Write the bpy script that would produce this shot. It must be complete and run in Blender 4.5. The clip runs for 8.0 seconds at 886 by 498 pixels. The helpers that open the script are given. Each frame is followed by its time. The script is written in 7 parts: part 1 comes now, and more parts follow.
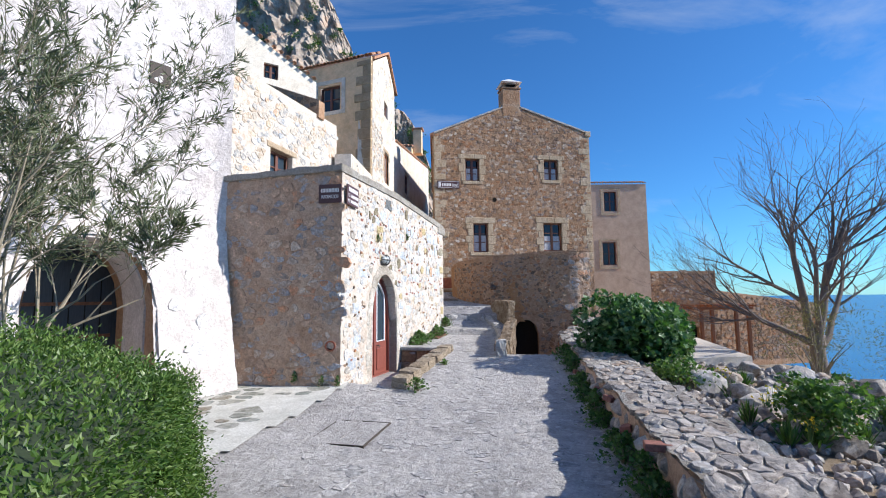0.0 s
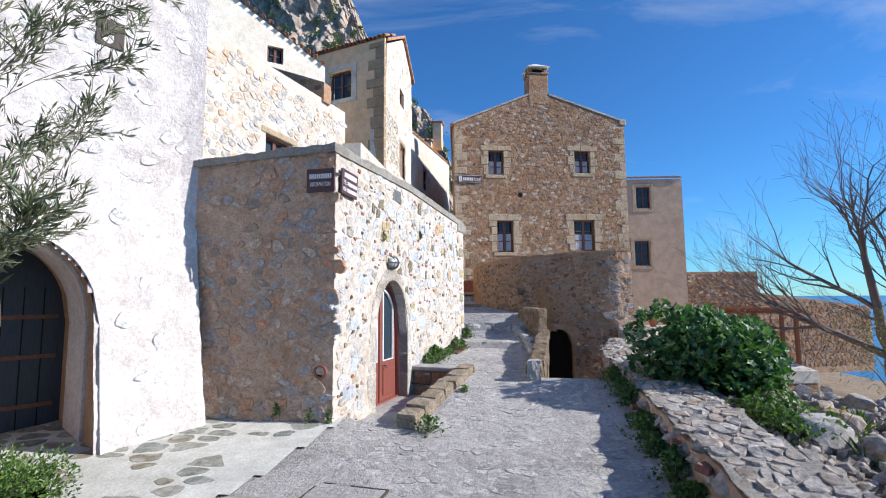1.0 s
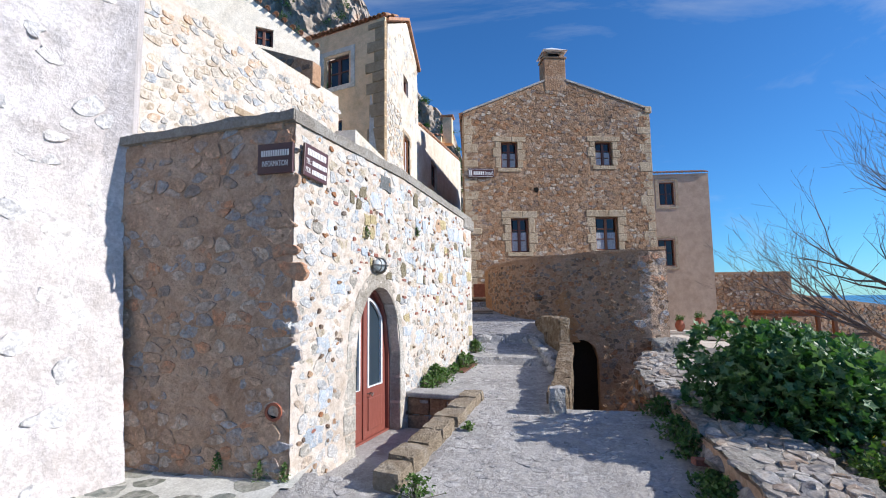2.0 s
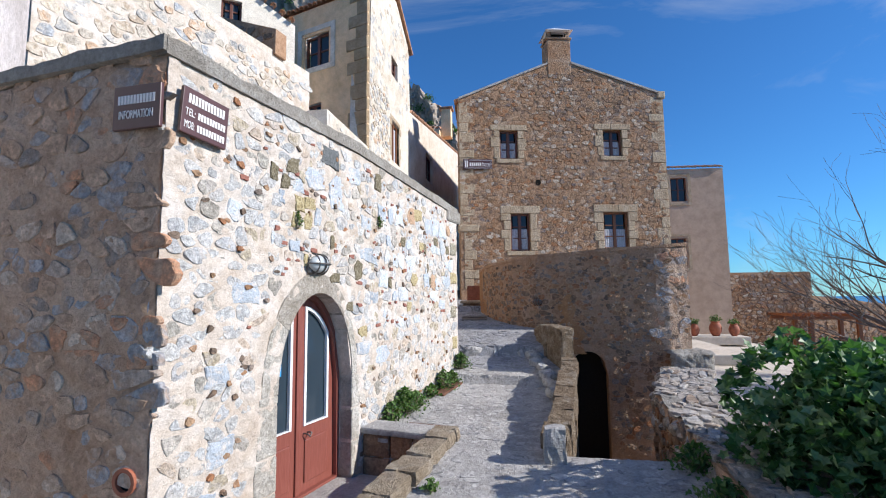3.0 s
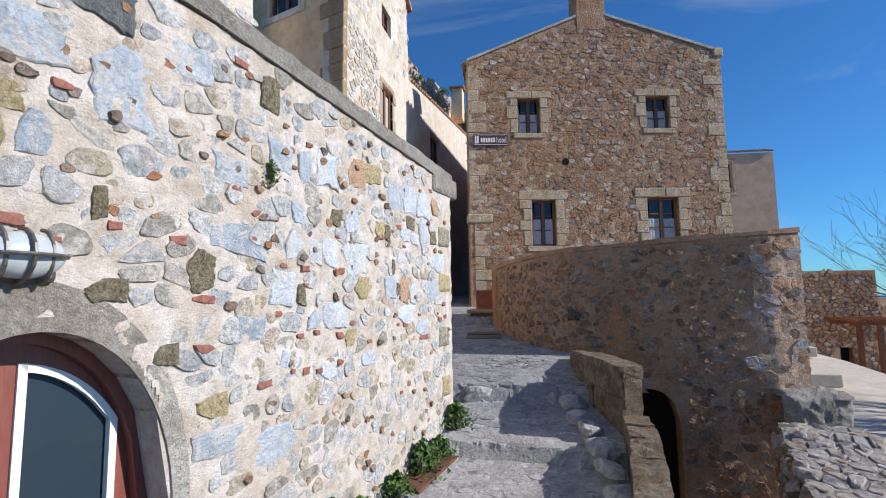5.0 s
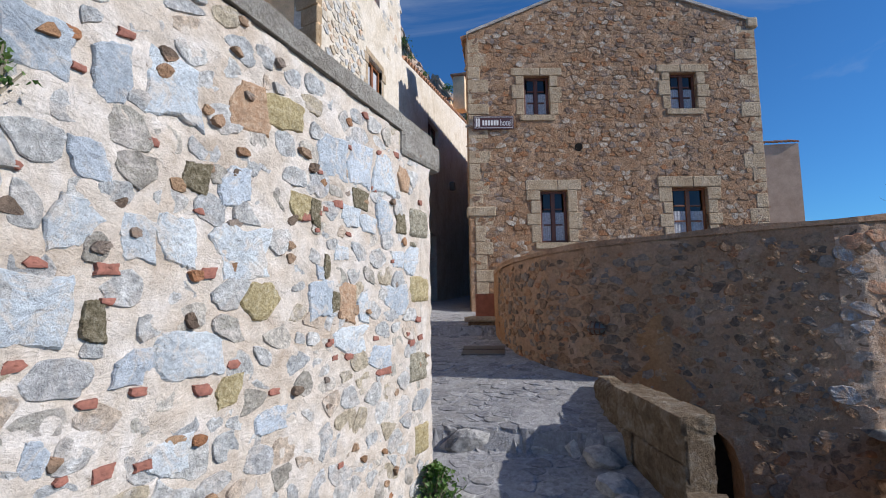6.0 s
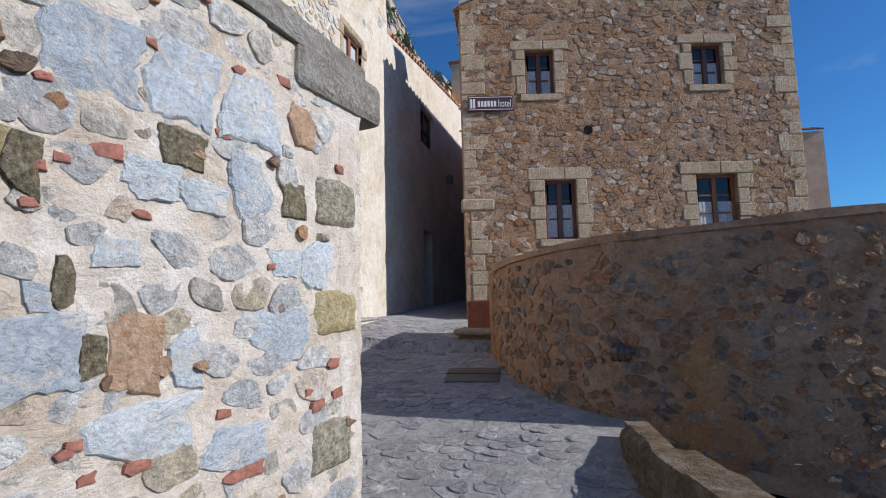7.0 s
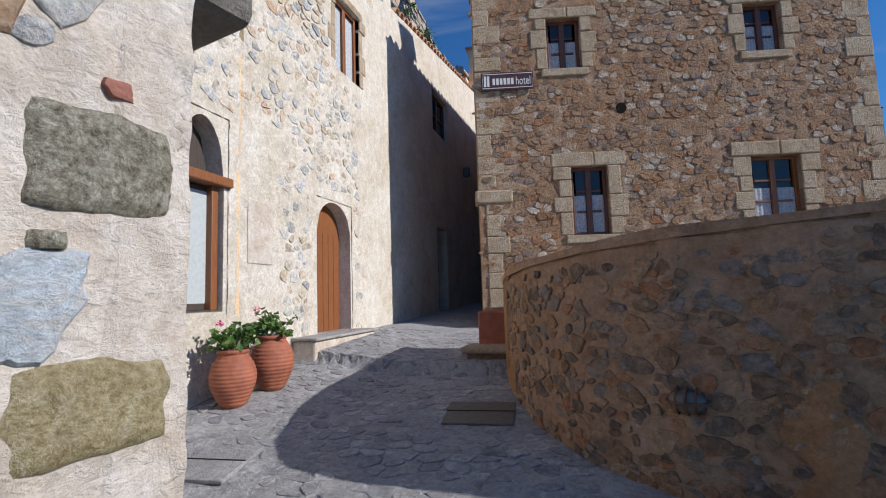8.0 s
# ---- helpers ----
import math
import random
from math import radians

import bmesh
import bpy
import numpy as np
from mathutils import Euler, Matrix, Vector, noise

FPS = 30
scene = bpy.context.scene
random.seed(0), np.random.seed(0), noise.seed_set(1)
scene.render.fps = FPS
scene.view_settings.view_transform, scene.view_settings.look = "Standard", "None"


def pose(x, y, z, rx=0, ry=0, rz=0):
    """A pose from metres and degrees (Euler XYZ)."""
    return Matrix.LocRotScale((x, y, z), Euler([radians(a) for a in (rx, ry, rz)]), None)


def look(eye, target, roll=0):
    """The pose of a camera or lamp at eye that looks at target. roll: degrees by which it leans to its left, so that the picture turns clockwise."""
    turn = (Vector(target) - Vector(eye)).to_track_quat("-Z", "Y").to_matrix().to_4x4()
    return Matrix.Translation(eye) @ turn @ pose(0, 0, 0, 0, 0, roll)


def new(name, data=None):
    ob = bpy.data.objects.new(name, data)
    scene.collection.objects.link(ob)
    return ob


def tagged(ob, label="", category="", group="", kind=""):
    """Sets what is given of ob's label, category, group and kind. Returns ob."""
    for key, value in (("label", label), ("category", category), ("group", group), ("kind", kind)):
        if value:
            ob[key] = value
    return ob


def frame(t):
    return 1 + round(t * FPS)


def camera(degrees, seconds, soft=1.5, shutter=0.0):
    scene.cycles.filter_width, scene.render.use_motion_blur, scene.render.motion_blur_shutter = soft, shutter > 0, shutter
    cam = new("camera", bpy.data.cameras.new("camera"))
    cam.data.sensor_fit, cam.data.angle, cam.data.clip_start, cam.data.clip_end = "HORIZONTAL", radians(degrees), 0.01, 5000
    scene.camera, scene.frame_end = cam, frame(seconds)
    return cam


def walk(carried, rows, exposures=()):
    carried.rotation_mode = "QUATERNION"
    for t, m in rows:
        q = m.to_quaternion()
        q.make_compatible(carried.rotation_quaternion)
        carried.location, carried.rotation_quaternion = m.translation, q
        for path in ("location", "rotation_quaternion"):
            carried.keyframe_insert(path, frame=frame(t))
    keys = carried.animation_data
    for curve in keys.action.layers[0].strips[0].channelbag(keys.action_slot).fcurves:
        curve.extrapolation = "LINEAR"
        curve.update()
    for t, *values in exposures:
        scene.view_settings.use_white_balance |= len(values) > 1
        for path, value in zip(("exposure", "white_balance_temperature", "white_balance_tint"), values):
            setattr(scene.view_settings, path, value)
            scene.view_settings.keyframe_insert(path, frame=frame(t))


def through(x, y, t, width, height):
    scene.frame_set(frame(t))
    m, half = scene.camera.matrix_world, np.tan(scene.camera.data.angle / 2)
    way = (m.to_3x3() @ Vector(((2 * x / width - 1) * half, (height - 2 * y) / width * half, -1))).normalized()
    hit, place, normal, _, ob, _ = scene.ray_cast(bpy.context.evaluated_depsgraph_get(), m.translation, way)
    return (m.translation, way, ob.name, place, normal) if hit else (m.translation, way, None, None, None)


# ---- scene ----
cam = camera(85.4, 8.0, soft=1.1)
# seconds, place in metres, yaw, pitch and roll in degrees
ROWS = [
    (0.0, -0.167, 0.329, 1.681, 4.87, 5.60, 0.61),
    (0.5, -0.201, 1.095, 1.754, 5.84, 5.61, 0.57),
    (1.0, -0.265, 1.928, 1.848, 7.50, 5.57, 0.47),
    (1.2, -0.299, 2.217, 1.870, 7.44, 5.53, 0.28),
    (2.3, -0.203, 3.928, 1.983, 9.81, 5.75, 0.68),
    (2.5, -0.150, 4.249, 1.984, 9.79, 5.69, 0.49),
    (3.0, -0.061, 4.988, 2.041, 10.07, 5.78, 0.67),
    (3.5, -0.067, 5.765, 2.111, 10.21, 5.81, 0.73),
    (4.0, -0.043, 6.523, 2.136, 10.33, 5.78, 0.82),
    (4.5, -0.179, 7.251, 2.116, 11.31, 5.84, 0.81),
    (4.7, -0.193, 7.512, 2.173, 11.83, 5.84, 0.81),
    (5.8, -0.338, 9.185, 2.240, 12.83, 5.71, 0.71),
    (6.0, -0.321, 9.470, 2.292, 13.08, 5.78, 0.81),
    (6.5, -0.293, 10.185, 2.361, 13.41, 5.71, 1.14),
    (7.0, -0.317, 10.898, 2.406, 13.97, 5.78, 1.36),
    (7.5, -0.301, 11.550, 2.456, 14.69, 5.69, 1.76),
    (8.0, -0.360, 12.123, 2.547, 17.08, 5.58, 1.87),
]
walk(cam, [(t, pose(x, y, z, 90 + pitch, roll, yaw)) for t, x, y, z, yaw, pitch, roll in ROWS],
     [(0.0, 0.45), (1.0, 0.42), (2.5, 0.32), (3.5, 0.27), (4.5, 0.17), (6.5, -0.05), (8.0, -0.08)])

# ---- sky and sun ----
SUN_DIR = Vector((0.99, -0.02, 0.575)).normalized()  # towards the sun
world = bpy.data.worlds.new("sky")
scene.world = world
world.use_nodes = True
wn = world.node_tree.nodes
wl = world.node_tree.links
wn.clear()
w_out = wn.new("ShaderNodeOutputWorld")
w_bg = wn.new("ShaderNodeBackground")
w_sky = wn.new("ShaderNodeTexSky")
w_sky.sky_type = "NISHITA"
w_sky.sun_disc = False
w_sky.sun_elevation = math.asin(SUN_DIR.z)
w_sky.sun_rotation = math.atan2(SUN_DIR.x, SUN_DIR.y)
w_sky.air_density, w_sky.dust_density, w_sky.ozone_density = 1.0, 0.0, 4.0
w_bg.inputs["Strength"].default_value = 0.084
# thin streaks of cirrus, drawn out along one direction
w_co = wn.new("ShaderNodeTexCoord")
w_map = wn.new("ShaderNodeMapping")
w_map.inputs["Rotation"].default_value = (0.0, 0.5, 0.6)
w_map.inputs["Scale"].default_value = (1.2, 3.0, 5.0)
w_noise = wn.new("ShaderNodeTexNoise")
w_noise.inputs["Scale"].default_value = 1.6
w_noise.inputs["Detail"].default_value = 7.0
w_noise.inputs["Roughness"].default_value = 0.6
w_noise.inputs["Distortion"].default_value = 0.7
w_ramp = wn.new("ShaderNodeValToRGB")
w_ramp.color_ramp.elements[0].position = 0.54
w_ramp.color_ramp.elements[0].color = (0, 0, 0, 1)
w_ramp.color_ramp.elements[1].position = 0.85
w_ramp.color_ramp.elements[1].color = (0.32, 0.32, 0.32, 1)
w_mix = wn.new("ShaderNodeMixRGB")
w_mix.inputs["Color2"].default_value = (7.0, 7.6, 8.2, 1)
wl.new(w_co.outputs["Generated"], w_map.inputs["Vector"])
wl.new(w_map.outputs["Vector"], w_noise.inputs["Vector"])
wl.new(w_noise.outputs["Fac"], w_ramp.inputs["Fac"])
wl.new(w_ramp.outputs["Color"], w_mix.inputs["Fac"])
w_tint = wn.new("ShaderNodeMixRGB")
w_tint.blend_type = "MULTIPLY"
w_tint.inputs["Fac"].default_value = 1.0
w_tint.inputs["Color2"].default_value = (0.46, 1.0, 1.5, 1)
wl.new(w_sky.outputs["Color"], w_tint.inputs["Color1"])
wl.new(w_tint.outputs["Color"], w_mix.inputs["Color1"])
wl.new(w_mix.outputs["Color"], w_bg.inputs["Color"])
wl.new(w_bg.outputs["Background"], w_out.inputs["Surface"])
sun = new("sun", bpy.data.lights.new("sun", "SUN"))
sun.data.energy = 5.0
sun.data.angle = radians(0.53)
sun.data.color = (1.0, 0.965, 0.92)
sun.matrix_world = look(SUN_DIR * 60, (0, 0, 0))
scene.view_settings.exposure = 1.3


# ---- materials ----
def material(name, build):
    m = bpy.data.materials.new(name)
    m.use_nodes = True
    t = m.node_tree
    build(t, t.nodes["Principled BSDF"])
    return m


def node(t, kind, **values):
    n = t.nodes.new(kind)
    for key, value in values.items():
        n.inputs[key.replace("_", " ")].default_value = value
    return n


def ramp(t, fac, stops):
    r = t.nodes.new("ShaderNodeValToRGB")
    e = r.color_ramp.elements
    while len(e) < len(stops):
        e.new(0.5)
    for k, (p, c) in zip(e, stops):
        k.position, k.color = p, (*c, 1)
    t.links.new(fac, r.inputs["Fac"])
    return r.outputs["Color"]


def mixed(t, fac, a, b, how="MIX"):
    m = t.nodes.new("ShaderNodeMixRGB")
    m.blend_type = how
    for s, v in zip(("Fac", "Color1", "Color2"), (fac, a, b)):
        if isinstance(v, (int, float)):
            m.inputs[s].default_value = v
        elif isinstance(v, tuple):
            m.inputs[s].default_value = (*v, 1)
        else:
            t.links.new(v, m.inputs[s])
    return m.outputs["Color"]


def noisy(t, scale, detail=6.0, rough=0.6, stretch=(1, 1, 1), distort=0.0):
    c = t.nodes.new("ShaderNodeNewGeometry")
    m = t.nodes.new("ShaderNodeMapping")
    m.inputs["Scale"].default_value = stretch
    n = node(t, "ShaderNodeTexNoise", Scale=scale, Detail=detail, Roughness=rough, Distortion=distort)
    t.links.new(c.outputs["Position"], m.inputs["Vector"])
    t.links.new(m.outputs["Vector"], n.inputs["Vector"])
    return n.outputs["Fac"]


def bumped(t, bsdf, height, strength, distance=0.01):
    b = node(t, "ShaderNodeBump", Strength=strength, Distance=distance)
    t.links.new(height, b.inputs["Height"])
    t.links.new(b.outputs["Normal"], bsdf.inputs["Normal"])


def chance(t, island):
    if island:
        return t.nodes.new("ShaderNodeNewGeometry").outputs["Random Per Island"]
    return t.nodes.new("ShaderNodeObjectInfo").outputs["Random"]


def stone_material(name, tones, island, grain=40.0, lichen=(0.5, 0.42, 0.3), rough=0.9, bump=0.6, cover=0.44):
    """Stones that differ from one another: each takes one of the tones, with grain, veins and lichen."""
    def build(t, p):
        n = len(tones)
        base = ramp(t, chance(t, island), [(i / n, c) for i, c in enumerate(tones)])
        t.nodes[-1].color_ramp.interpolation = "CONSTANT"
        fine = noisy(t, grain, 8, 0.7)
        broad = noisy(t, 7.0, 5, 0.6, distort=1.0)
        c = mixed(t, 0.75, base, ramp(t, fine, [(0.3, (0.45, 0.45, 0.46)), (0.7, (1.4, 1.39, 1.36))]), "MULTIPLY")
        c = mixed(t, ramp(t, broad, [(cover, (0, 0, 0)), (cover + 0.16, (0.85, 0.85, 0.85))]), c, lichen)
        c = mixed(t, 0.7, c, ramp(t, noisy(t, 17.0, 8, 0.75), [(0.38, (0.58, 0.57, 0.56)), (0.6, (1.18, 1.18, 1.18))]), "MULTIPLY")
        t.links.new(c, p.inputs["Base Color"])
        p.inputs["Roughness"].default_value = rough
        p.inputs["Specular IOR Level"].default_value = 0.25
        bumped(t, p, mixed(t, 0.5, fine, noisy(t, 14.0, 8, 0.75)), bump, 0.04)
    return material(name, build)


def coat_material(name, a, b, c, scale=1.2, grain=45.0, bump=0.5, rough=0.92):
    """Mortar, plaster or limewash: broad stains, patches and grain."""
    def build(t, p):
        broad = noisy(t, scale, 7, 0.65, distort=0.6)
        mid = noisy(t, scale * 5, 8, 0.75)
        fine = noisy(t, grain, 7, 0.7)
        col = ramp(t, broad, [(0.3, a), (0.5, b), (0.72, c)])
        col = mixed(t, 0.55, col, ramp(t, mid, [(0.36, (0.74, 0.72, 0.69)), (0.6, (1.15, 1.15, 1.15))]), "MULTIPLY")
        col = mixed(t, 0.6, col, ramp(t, fine, [(0.32, (0.6, 0.58, 0.56)), (0.66, (1.2, 1.2, 1.2))]), "MULTIPLY")
        t.links.new(col, p.inputs["Base Color"])
        p.inputs["Roughness"].default_value = rough
        p.inputs["Specular IOR Level"].default_value = 0.2
        bumped(t, p, mixed(t, 0.4, mid, fine), bump, 0.05)
    return material(name, build)


def mortar_material(name, a, b, c, pit, scale=3.0):
    """Hand-thrown mortar: stained in patches, coarse with grit, broken by small dark holes."""
    def build(t, p):
        broad, mid, grit = noisy(t, scale, 7, 0.65, distort=0.6), noisy(t, 14.0, 8, 0.75, distort=0.4), noisy(t, 95.0, 6, 0.75)
        hole = noisy(t, 27.0, 5, 0.62, (1, 1, 1.6), 0.9)
        col = ramp(t, broad, [(0.3, a), (0.5, b), (0.7, c)])
        col = mixed(t, 0.6, col, ramp(t, mid, [(0.36, (0.72, 0.69, 0.65)), (0.6, (1.16, 1.16, 1.16))]), "MULTIPLY")
        col = mixed(t, 0.35, col, ramp(t, grit, [(0.34, (0.6, 0.58, 0.56)), (0.62, (1.16, 1.16, 1.16))]), "MULTIPLY")
        col = mixed(t, ramp(t, hole, [(0.285, (0.9, 0.9, 0.9)), (0.335, (0, 0, 0))]), col, pit)
        t.links.new(col, p.inputs["Base Color"])
        p.inputs["Roughness"].default_value = 0.92
        p.inputs["Specular IOR Level"].default_value = 0.2
        bumped(t, p, mixed(t, 0.2, mixed(t, 0.5, mid, hole), grit), 1.0, 0.022)
    return material(name, build)


def wood_material(name, a, b, rough=0.5):
    def build(t, p):
        g = noisy(t, 12.0, 6, 0.6, (6, 6, 0.6))
        t.links.new(ramp(t, g, [(0.3, a), (0.7, b)]), p.inputs["Base Color"])
        p.inputs["Roughness"].default_value = rough
        bumped(t, p, g, 0.25, 0.004)
    return material(name, build)


def plain_material(name, c, rough=0.6, metal=0.0, spread=0.2, scale=20.0, bump=0.15):
    def build(t, p):
        g = noisy(t, scale, 6, 0.65)
        lo, hi = tuple(x * (1 - spread) for x in c), tuple(min(1, x * (1 + spread)) for x in c)
        t.links.new(ramp(t, g, [(0.3, lo), (0.7, hi)]), p.inputs["Base Color"])
        p.inputs["Roughness"].default_value = rough
        p.inputs["Metallic"].default_value = metal
        if bump:
            bumped(t, p, g, bump, 0.006)
    return material(name, build)


def leaf_material(name, tones, island=True, rough=0.45, through=0.25):
    def build(t, p):
        n = len(tones)
        base = ramp(t, chance(t, island), [(i / max(1, n - 1), c) for i, c in enumerate(tones)])
        base = mixed(t, 0.4, base, ramp(t, noisy(t, 3.0, 3), [(0.35, (0.65, 0.7, 0.6)), (0.7, (1.25, 1.2, 1.1))]), "MULTIPLY")
        t.links.new(base, p.inputs["Base Color"])
        p.inputs["Roughness"].default_value = rough
        tr = node(t, "ShaderNodeBsdfTranslucent")
        t.links.new(mixed(t, 1.0, base, (1.2, 1.5, 0.6), "MULTIPLY"), tr.inputs["Color"])
        mx = node(t, "ShaderNodeMixShader", Fac=through)
        t.links.new(p.outputs["BSDF"], mx.inputs[1])
        t.links.new(tr.outputs["BSDF"], mx.inputs[2])
        t.links.new(mx.outputs["Shader"], t.nodes["Material Output"].inputs["Surface"])
    return material(name, build)


WHITE = (0.80, 0.77, 0.71)
M_MORTAR = mortar_material("pale_mortar", (0.47, 0.376, 0.296), (0.592, 0.522, 0.456), (0.677, 0.634, 0.602), (0.207, 0.169, 0.132))
M_MORTAR_BROWN = coat_material("brown_mortar", (0.336, 0.192, 0.112), (0.44, 0.276, 0.176), (0.496, 0.352, 0.26), 2.2, 30, 0.9)
M_MORTAR_FRONT = coat_material("tan_mortar", (0.403, 0.252, 0.162), (0.56, 0.386, 0.274), (0.638, 0.493, 0.381), 2.2, 30, 1.0)
M_MORTAR_HOUSE = coat_material("ochre_mortar", (0.28, 0.152, 0.084), (0.376, 0.236, 0.148), (0.464, 0.36, 0.276), 1.9, 20, 1.2)
M_WHITEWASH = coat_material("whitewash", (0.54, 0.49, 0.475), (0.66, 0.61, 0.60), (0.76, 0.72, 0.71), 0.8, 24, 0.8)
M_PLASTER_TAN = coat_material("tan_plaster", (0.72, 0.48, 0.27), (0.82, 0.58, 0.36), (0.82, 0.63, 0.42), 0.7, 60, 0.3)
M_PLASTER_PALE = coat_material("pale_plaster", (0.55, 0.475, 0.375), (0.68, 0.615, 0.53), (0.75, 0.705, 0.645), 1.6, 30, 0.9)
M_PLASTER_PINK = coat_material("rosy_plaster", (0.50, 0.36, 0.26), (0.54, 0.40, 0.30), (0.58, 0.44, 0.33), 0.4, 60, 0.15)
M_OCHRE = coat_material("orange_plaster", (0.40, 0.20, 0.07), (0.46, 0.25, 0.10), (0.44, 0.27, 0.13), 0.6, 60, 0.2)
M_CEMENT = coat_material("pale_cement", (0.31, 0.297, 0.288), (0.439, 0.421, 0.408), (0.55, 0.533, 0.516), 1.3, 30, 1.2)
M_BROWN_PATCH = coat_material("brown_plaster", (0.30, 0.15, 0.072), (0.38, 0.205, 0.10), (0.42, 0.25, 0.145), 1.5, 40, 0.6)
M_COPING = coat_material("weathered_coping", (0.281, 0.255, 0.221), (0.365, 0.34, 0.306), (0.442, 0.425, 0.391), 2.2, 35, 1.2)
M_CREAM = coat_material("cream_plaster", (0.74, 0.66, 0.54), (0.82, 0.75, 0.64), (0.85, 0.80, 0.71), 0.9, 40, 0.4)
M_TERRACE = coat_material("terrace_cement", (0.56, 0.50, 0.42), (0.62, 0.56, 0.48), (0.66, 0.61, 0.54), 0.7, 40, 0.2)
M_SILL = coat_material("dressed_limestone", (0.36, 0.265, 0.175), (0.46, 0.36, 0.255), (0.53, 0.44, 0.335), 3.0, 35, 1.0)
TONES_WALL = [(0.45, 0.49, 0.525), (0.55, 0.575, 0.59), (0.37, 0.41, 0.45), (0.63, 0.645, 0.65), (0.50, 0.53, 0.555), (0.44, 0.36, 0.23), (0.46, 0.49, 0.53), (0.56, 0.52, 0.46), (0.25, 0.235, 0.20), (0.59, 0.61, 0.63), (0.41, 0.45, 0.49), (0.53, 0.55, 0.57), (0.56, 0.43, 0.32), (0.47, 0.49, 0.505), (0.33, 0.32, 0.28)]
TONES_WALL = [tuple(0.68 * v + 0.32 * m for v, m in zip(c, (0.66, 0.60, 0.54))) for c in TONES_WALL]
TONES_BROWN = [(0.288, 0.264, 0.256), (0.384, 0.28, 0.2), (0.288, 0.188, 0.124), (0.2, 0.168, 0.148), (0.368, 0.236, 0.152), (0.152, 0.124, 0.108), (0.4, 0.3, 0.22), (0.24, 0.172, 0.128), (0.24, 0.22, 0.216), (0.352, 0.188, 0.112), (0.328, 0.256, 0.204)]
TONES_BROWN = [(1.1 * r, 0.97 * g, 0.84 * b) for r, g, b in TONES_BROWN]
TONES_HOUSE = [(0.32, 0.184, 0.104), (0.384, 0.248, 0.156), (0.232, 0.16, 0.124), (0.496, 0.408, 0.328), (0.24, 0.2, 0.188), (0.352, 0.164, 0.08), (0.288, 0.188, 0.124), (0.544, 0.472, 0.4), (0.2, 0.136, 0.104), (0.376, 0.224, 0.132)]
TONES_FRONT = [(0.25, 0.235, 0.235), (0.36, 0.24, 0.165), (0.29, 0.285, 0.295), (0.40, 0.28, 0.20), (0.23, 0.235, 0.25), (0.38, 0.20, 0.12), (0.30, 0.25, 0.215), (0.42, 0.35, 0.29), (0.33, 0.225, 0.16), (0.20, 0.17, 0.15)]
TONES_FRONT = [tuple(1.7 * v for v in c) for c in TONES_FRONT]
TONES_PAVE = [(0.258, 0.258, 0.262), (0.396, 0.383, 0.374), (0.447, 0.434, 0.421), (0.353, 0.344, 0.34), (0.49, 0.473, 0.456), (0.421, 0.4, 0.383), (0.31, 0.305, 0.305), (0.464, 0.43, 0.404)]
TONES_RUBBLE = [(0.496, 0.472, 0.448), (0.216, 0.208, 0.208), (0.336, 0.288, 0.24), (0.28, 0.256, 0.24), (0.384, 0.336, 0.296), (0.24, 0.2, 0.168), (0.328, 0.304, 0.288), (0.352, 0.264, 0.2), (0.432, 0.392, 0.36)]
M_STONE_WALL = stone_material("wall_stone", TONES_WALL, False, lichen=(0.62, 0.565, 0.52), bump=1.0, cover=0.5)
M_STONE_WALL_I = stone_material("wall_stone_joined", TONES_WALL, True, lichen=(0.62, 0.565, 0.52), bump=1.0, cover=0.5)
M_STONE_BROWN = stone_material("brown_stone", TONES_BROWN, False, 30, (0.43, 0.275, 0.18), bump=0.9, cover=0.52)
M_STONE_BROWN_I = stone_material("brown_stone_joined", TONES_BROWN, True, 30, (0.43, 0.275, 0.18), bump=0.9, cover=0.52)
M_STONE_HOUSE = stone_material("house_stone", TONES_HOUSE, False, 25, (0.36, 0.225, 0.14), bump=1.2)
M_STONE_HOUSE_I = stone_material("house_stone_joined", TONES_HOUSE, True, 25, (0.36, 0.225, 0.14), bump=1.2)
M_STONE_FRONT = stone_material("front_stone", TONES_FRONT, False, 25, (0.49, 0.34, 0.24), bump=1.0)
M_STONE_FRONT_I = stone_material("front_stone_joined", TONES_FRONT, True, 25, (0.49, 0.34, 0.24), bump=1.0)
M_PAVE = stone_material("paving_stone", TONES_PAVE, False, 25, (0.54, 0.52, 0.50), 0.8, 1.0, cover=0.40)
M_PAVE_I = stone_material("paving_stone_joined", TONES_PAVE, True, 25, (0.54, 0.52, 0.50), 0.8, 1.0, cover=0.40)
TONES_FLAG = [(0.17, 0.18, 0.15), (0.24, 0.24, 0.20), (0.21, 0.18, 0.13), (0.28, 0.28, 0.24), (0.20, 0.22, 0.20), (0.27, 0.21, 0.14)]
TONES_FLAG = [tuple(1.15 * v for v in c) for c in TONES_FLAG]
M_FLAG = stone_material("flagstone", TONES_FLAG, False, 20, (0.38, 0.37, 0.33), 0.7, 0.5)
M_FLAG_I = stone_material("flagstone_joined", TONES_FLAG, True, 20, (0.40, 0.38, 0.33), 0.75, 0.4)
TONES_ALLEY = [(0.297, 0.297, 0.317), (0.378, 0.378, 0.398), (0.243, 0.243, 0.263), (0.419, 0.412, 0.425), (0.338, 0.331, 0.331)]
M_ALLEY_I = stone_material("alley_stone_joined", TONES_ALLEY, True, 25, (0.29, 0.285, 0.29), 0.75, 0.8)
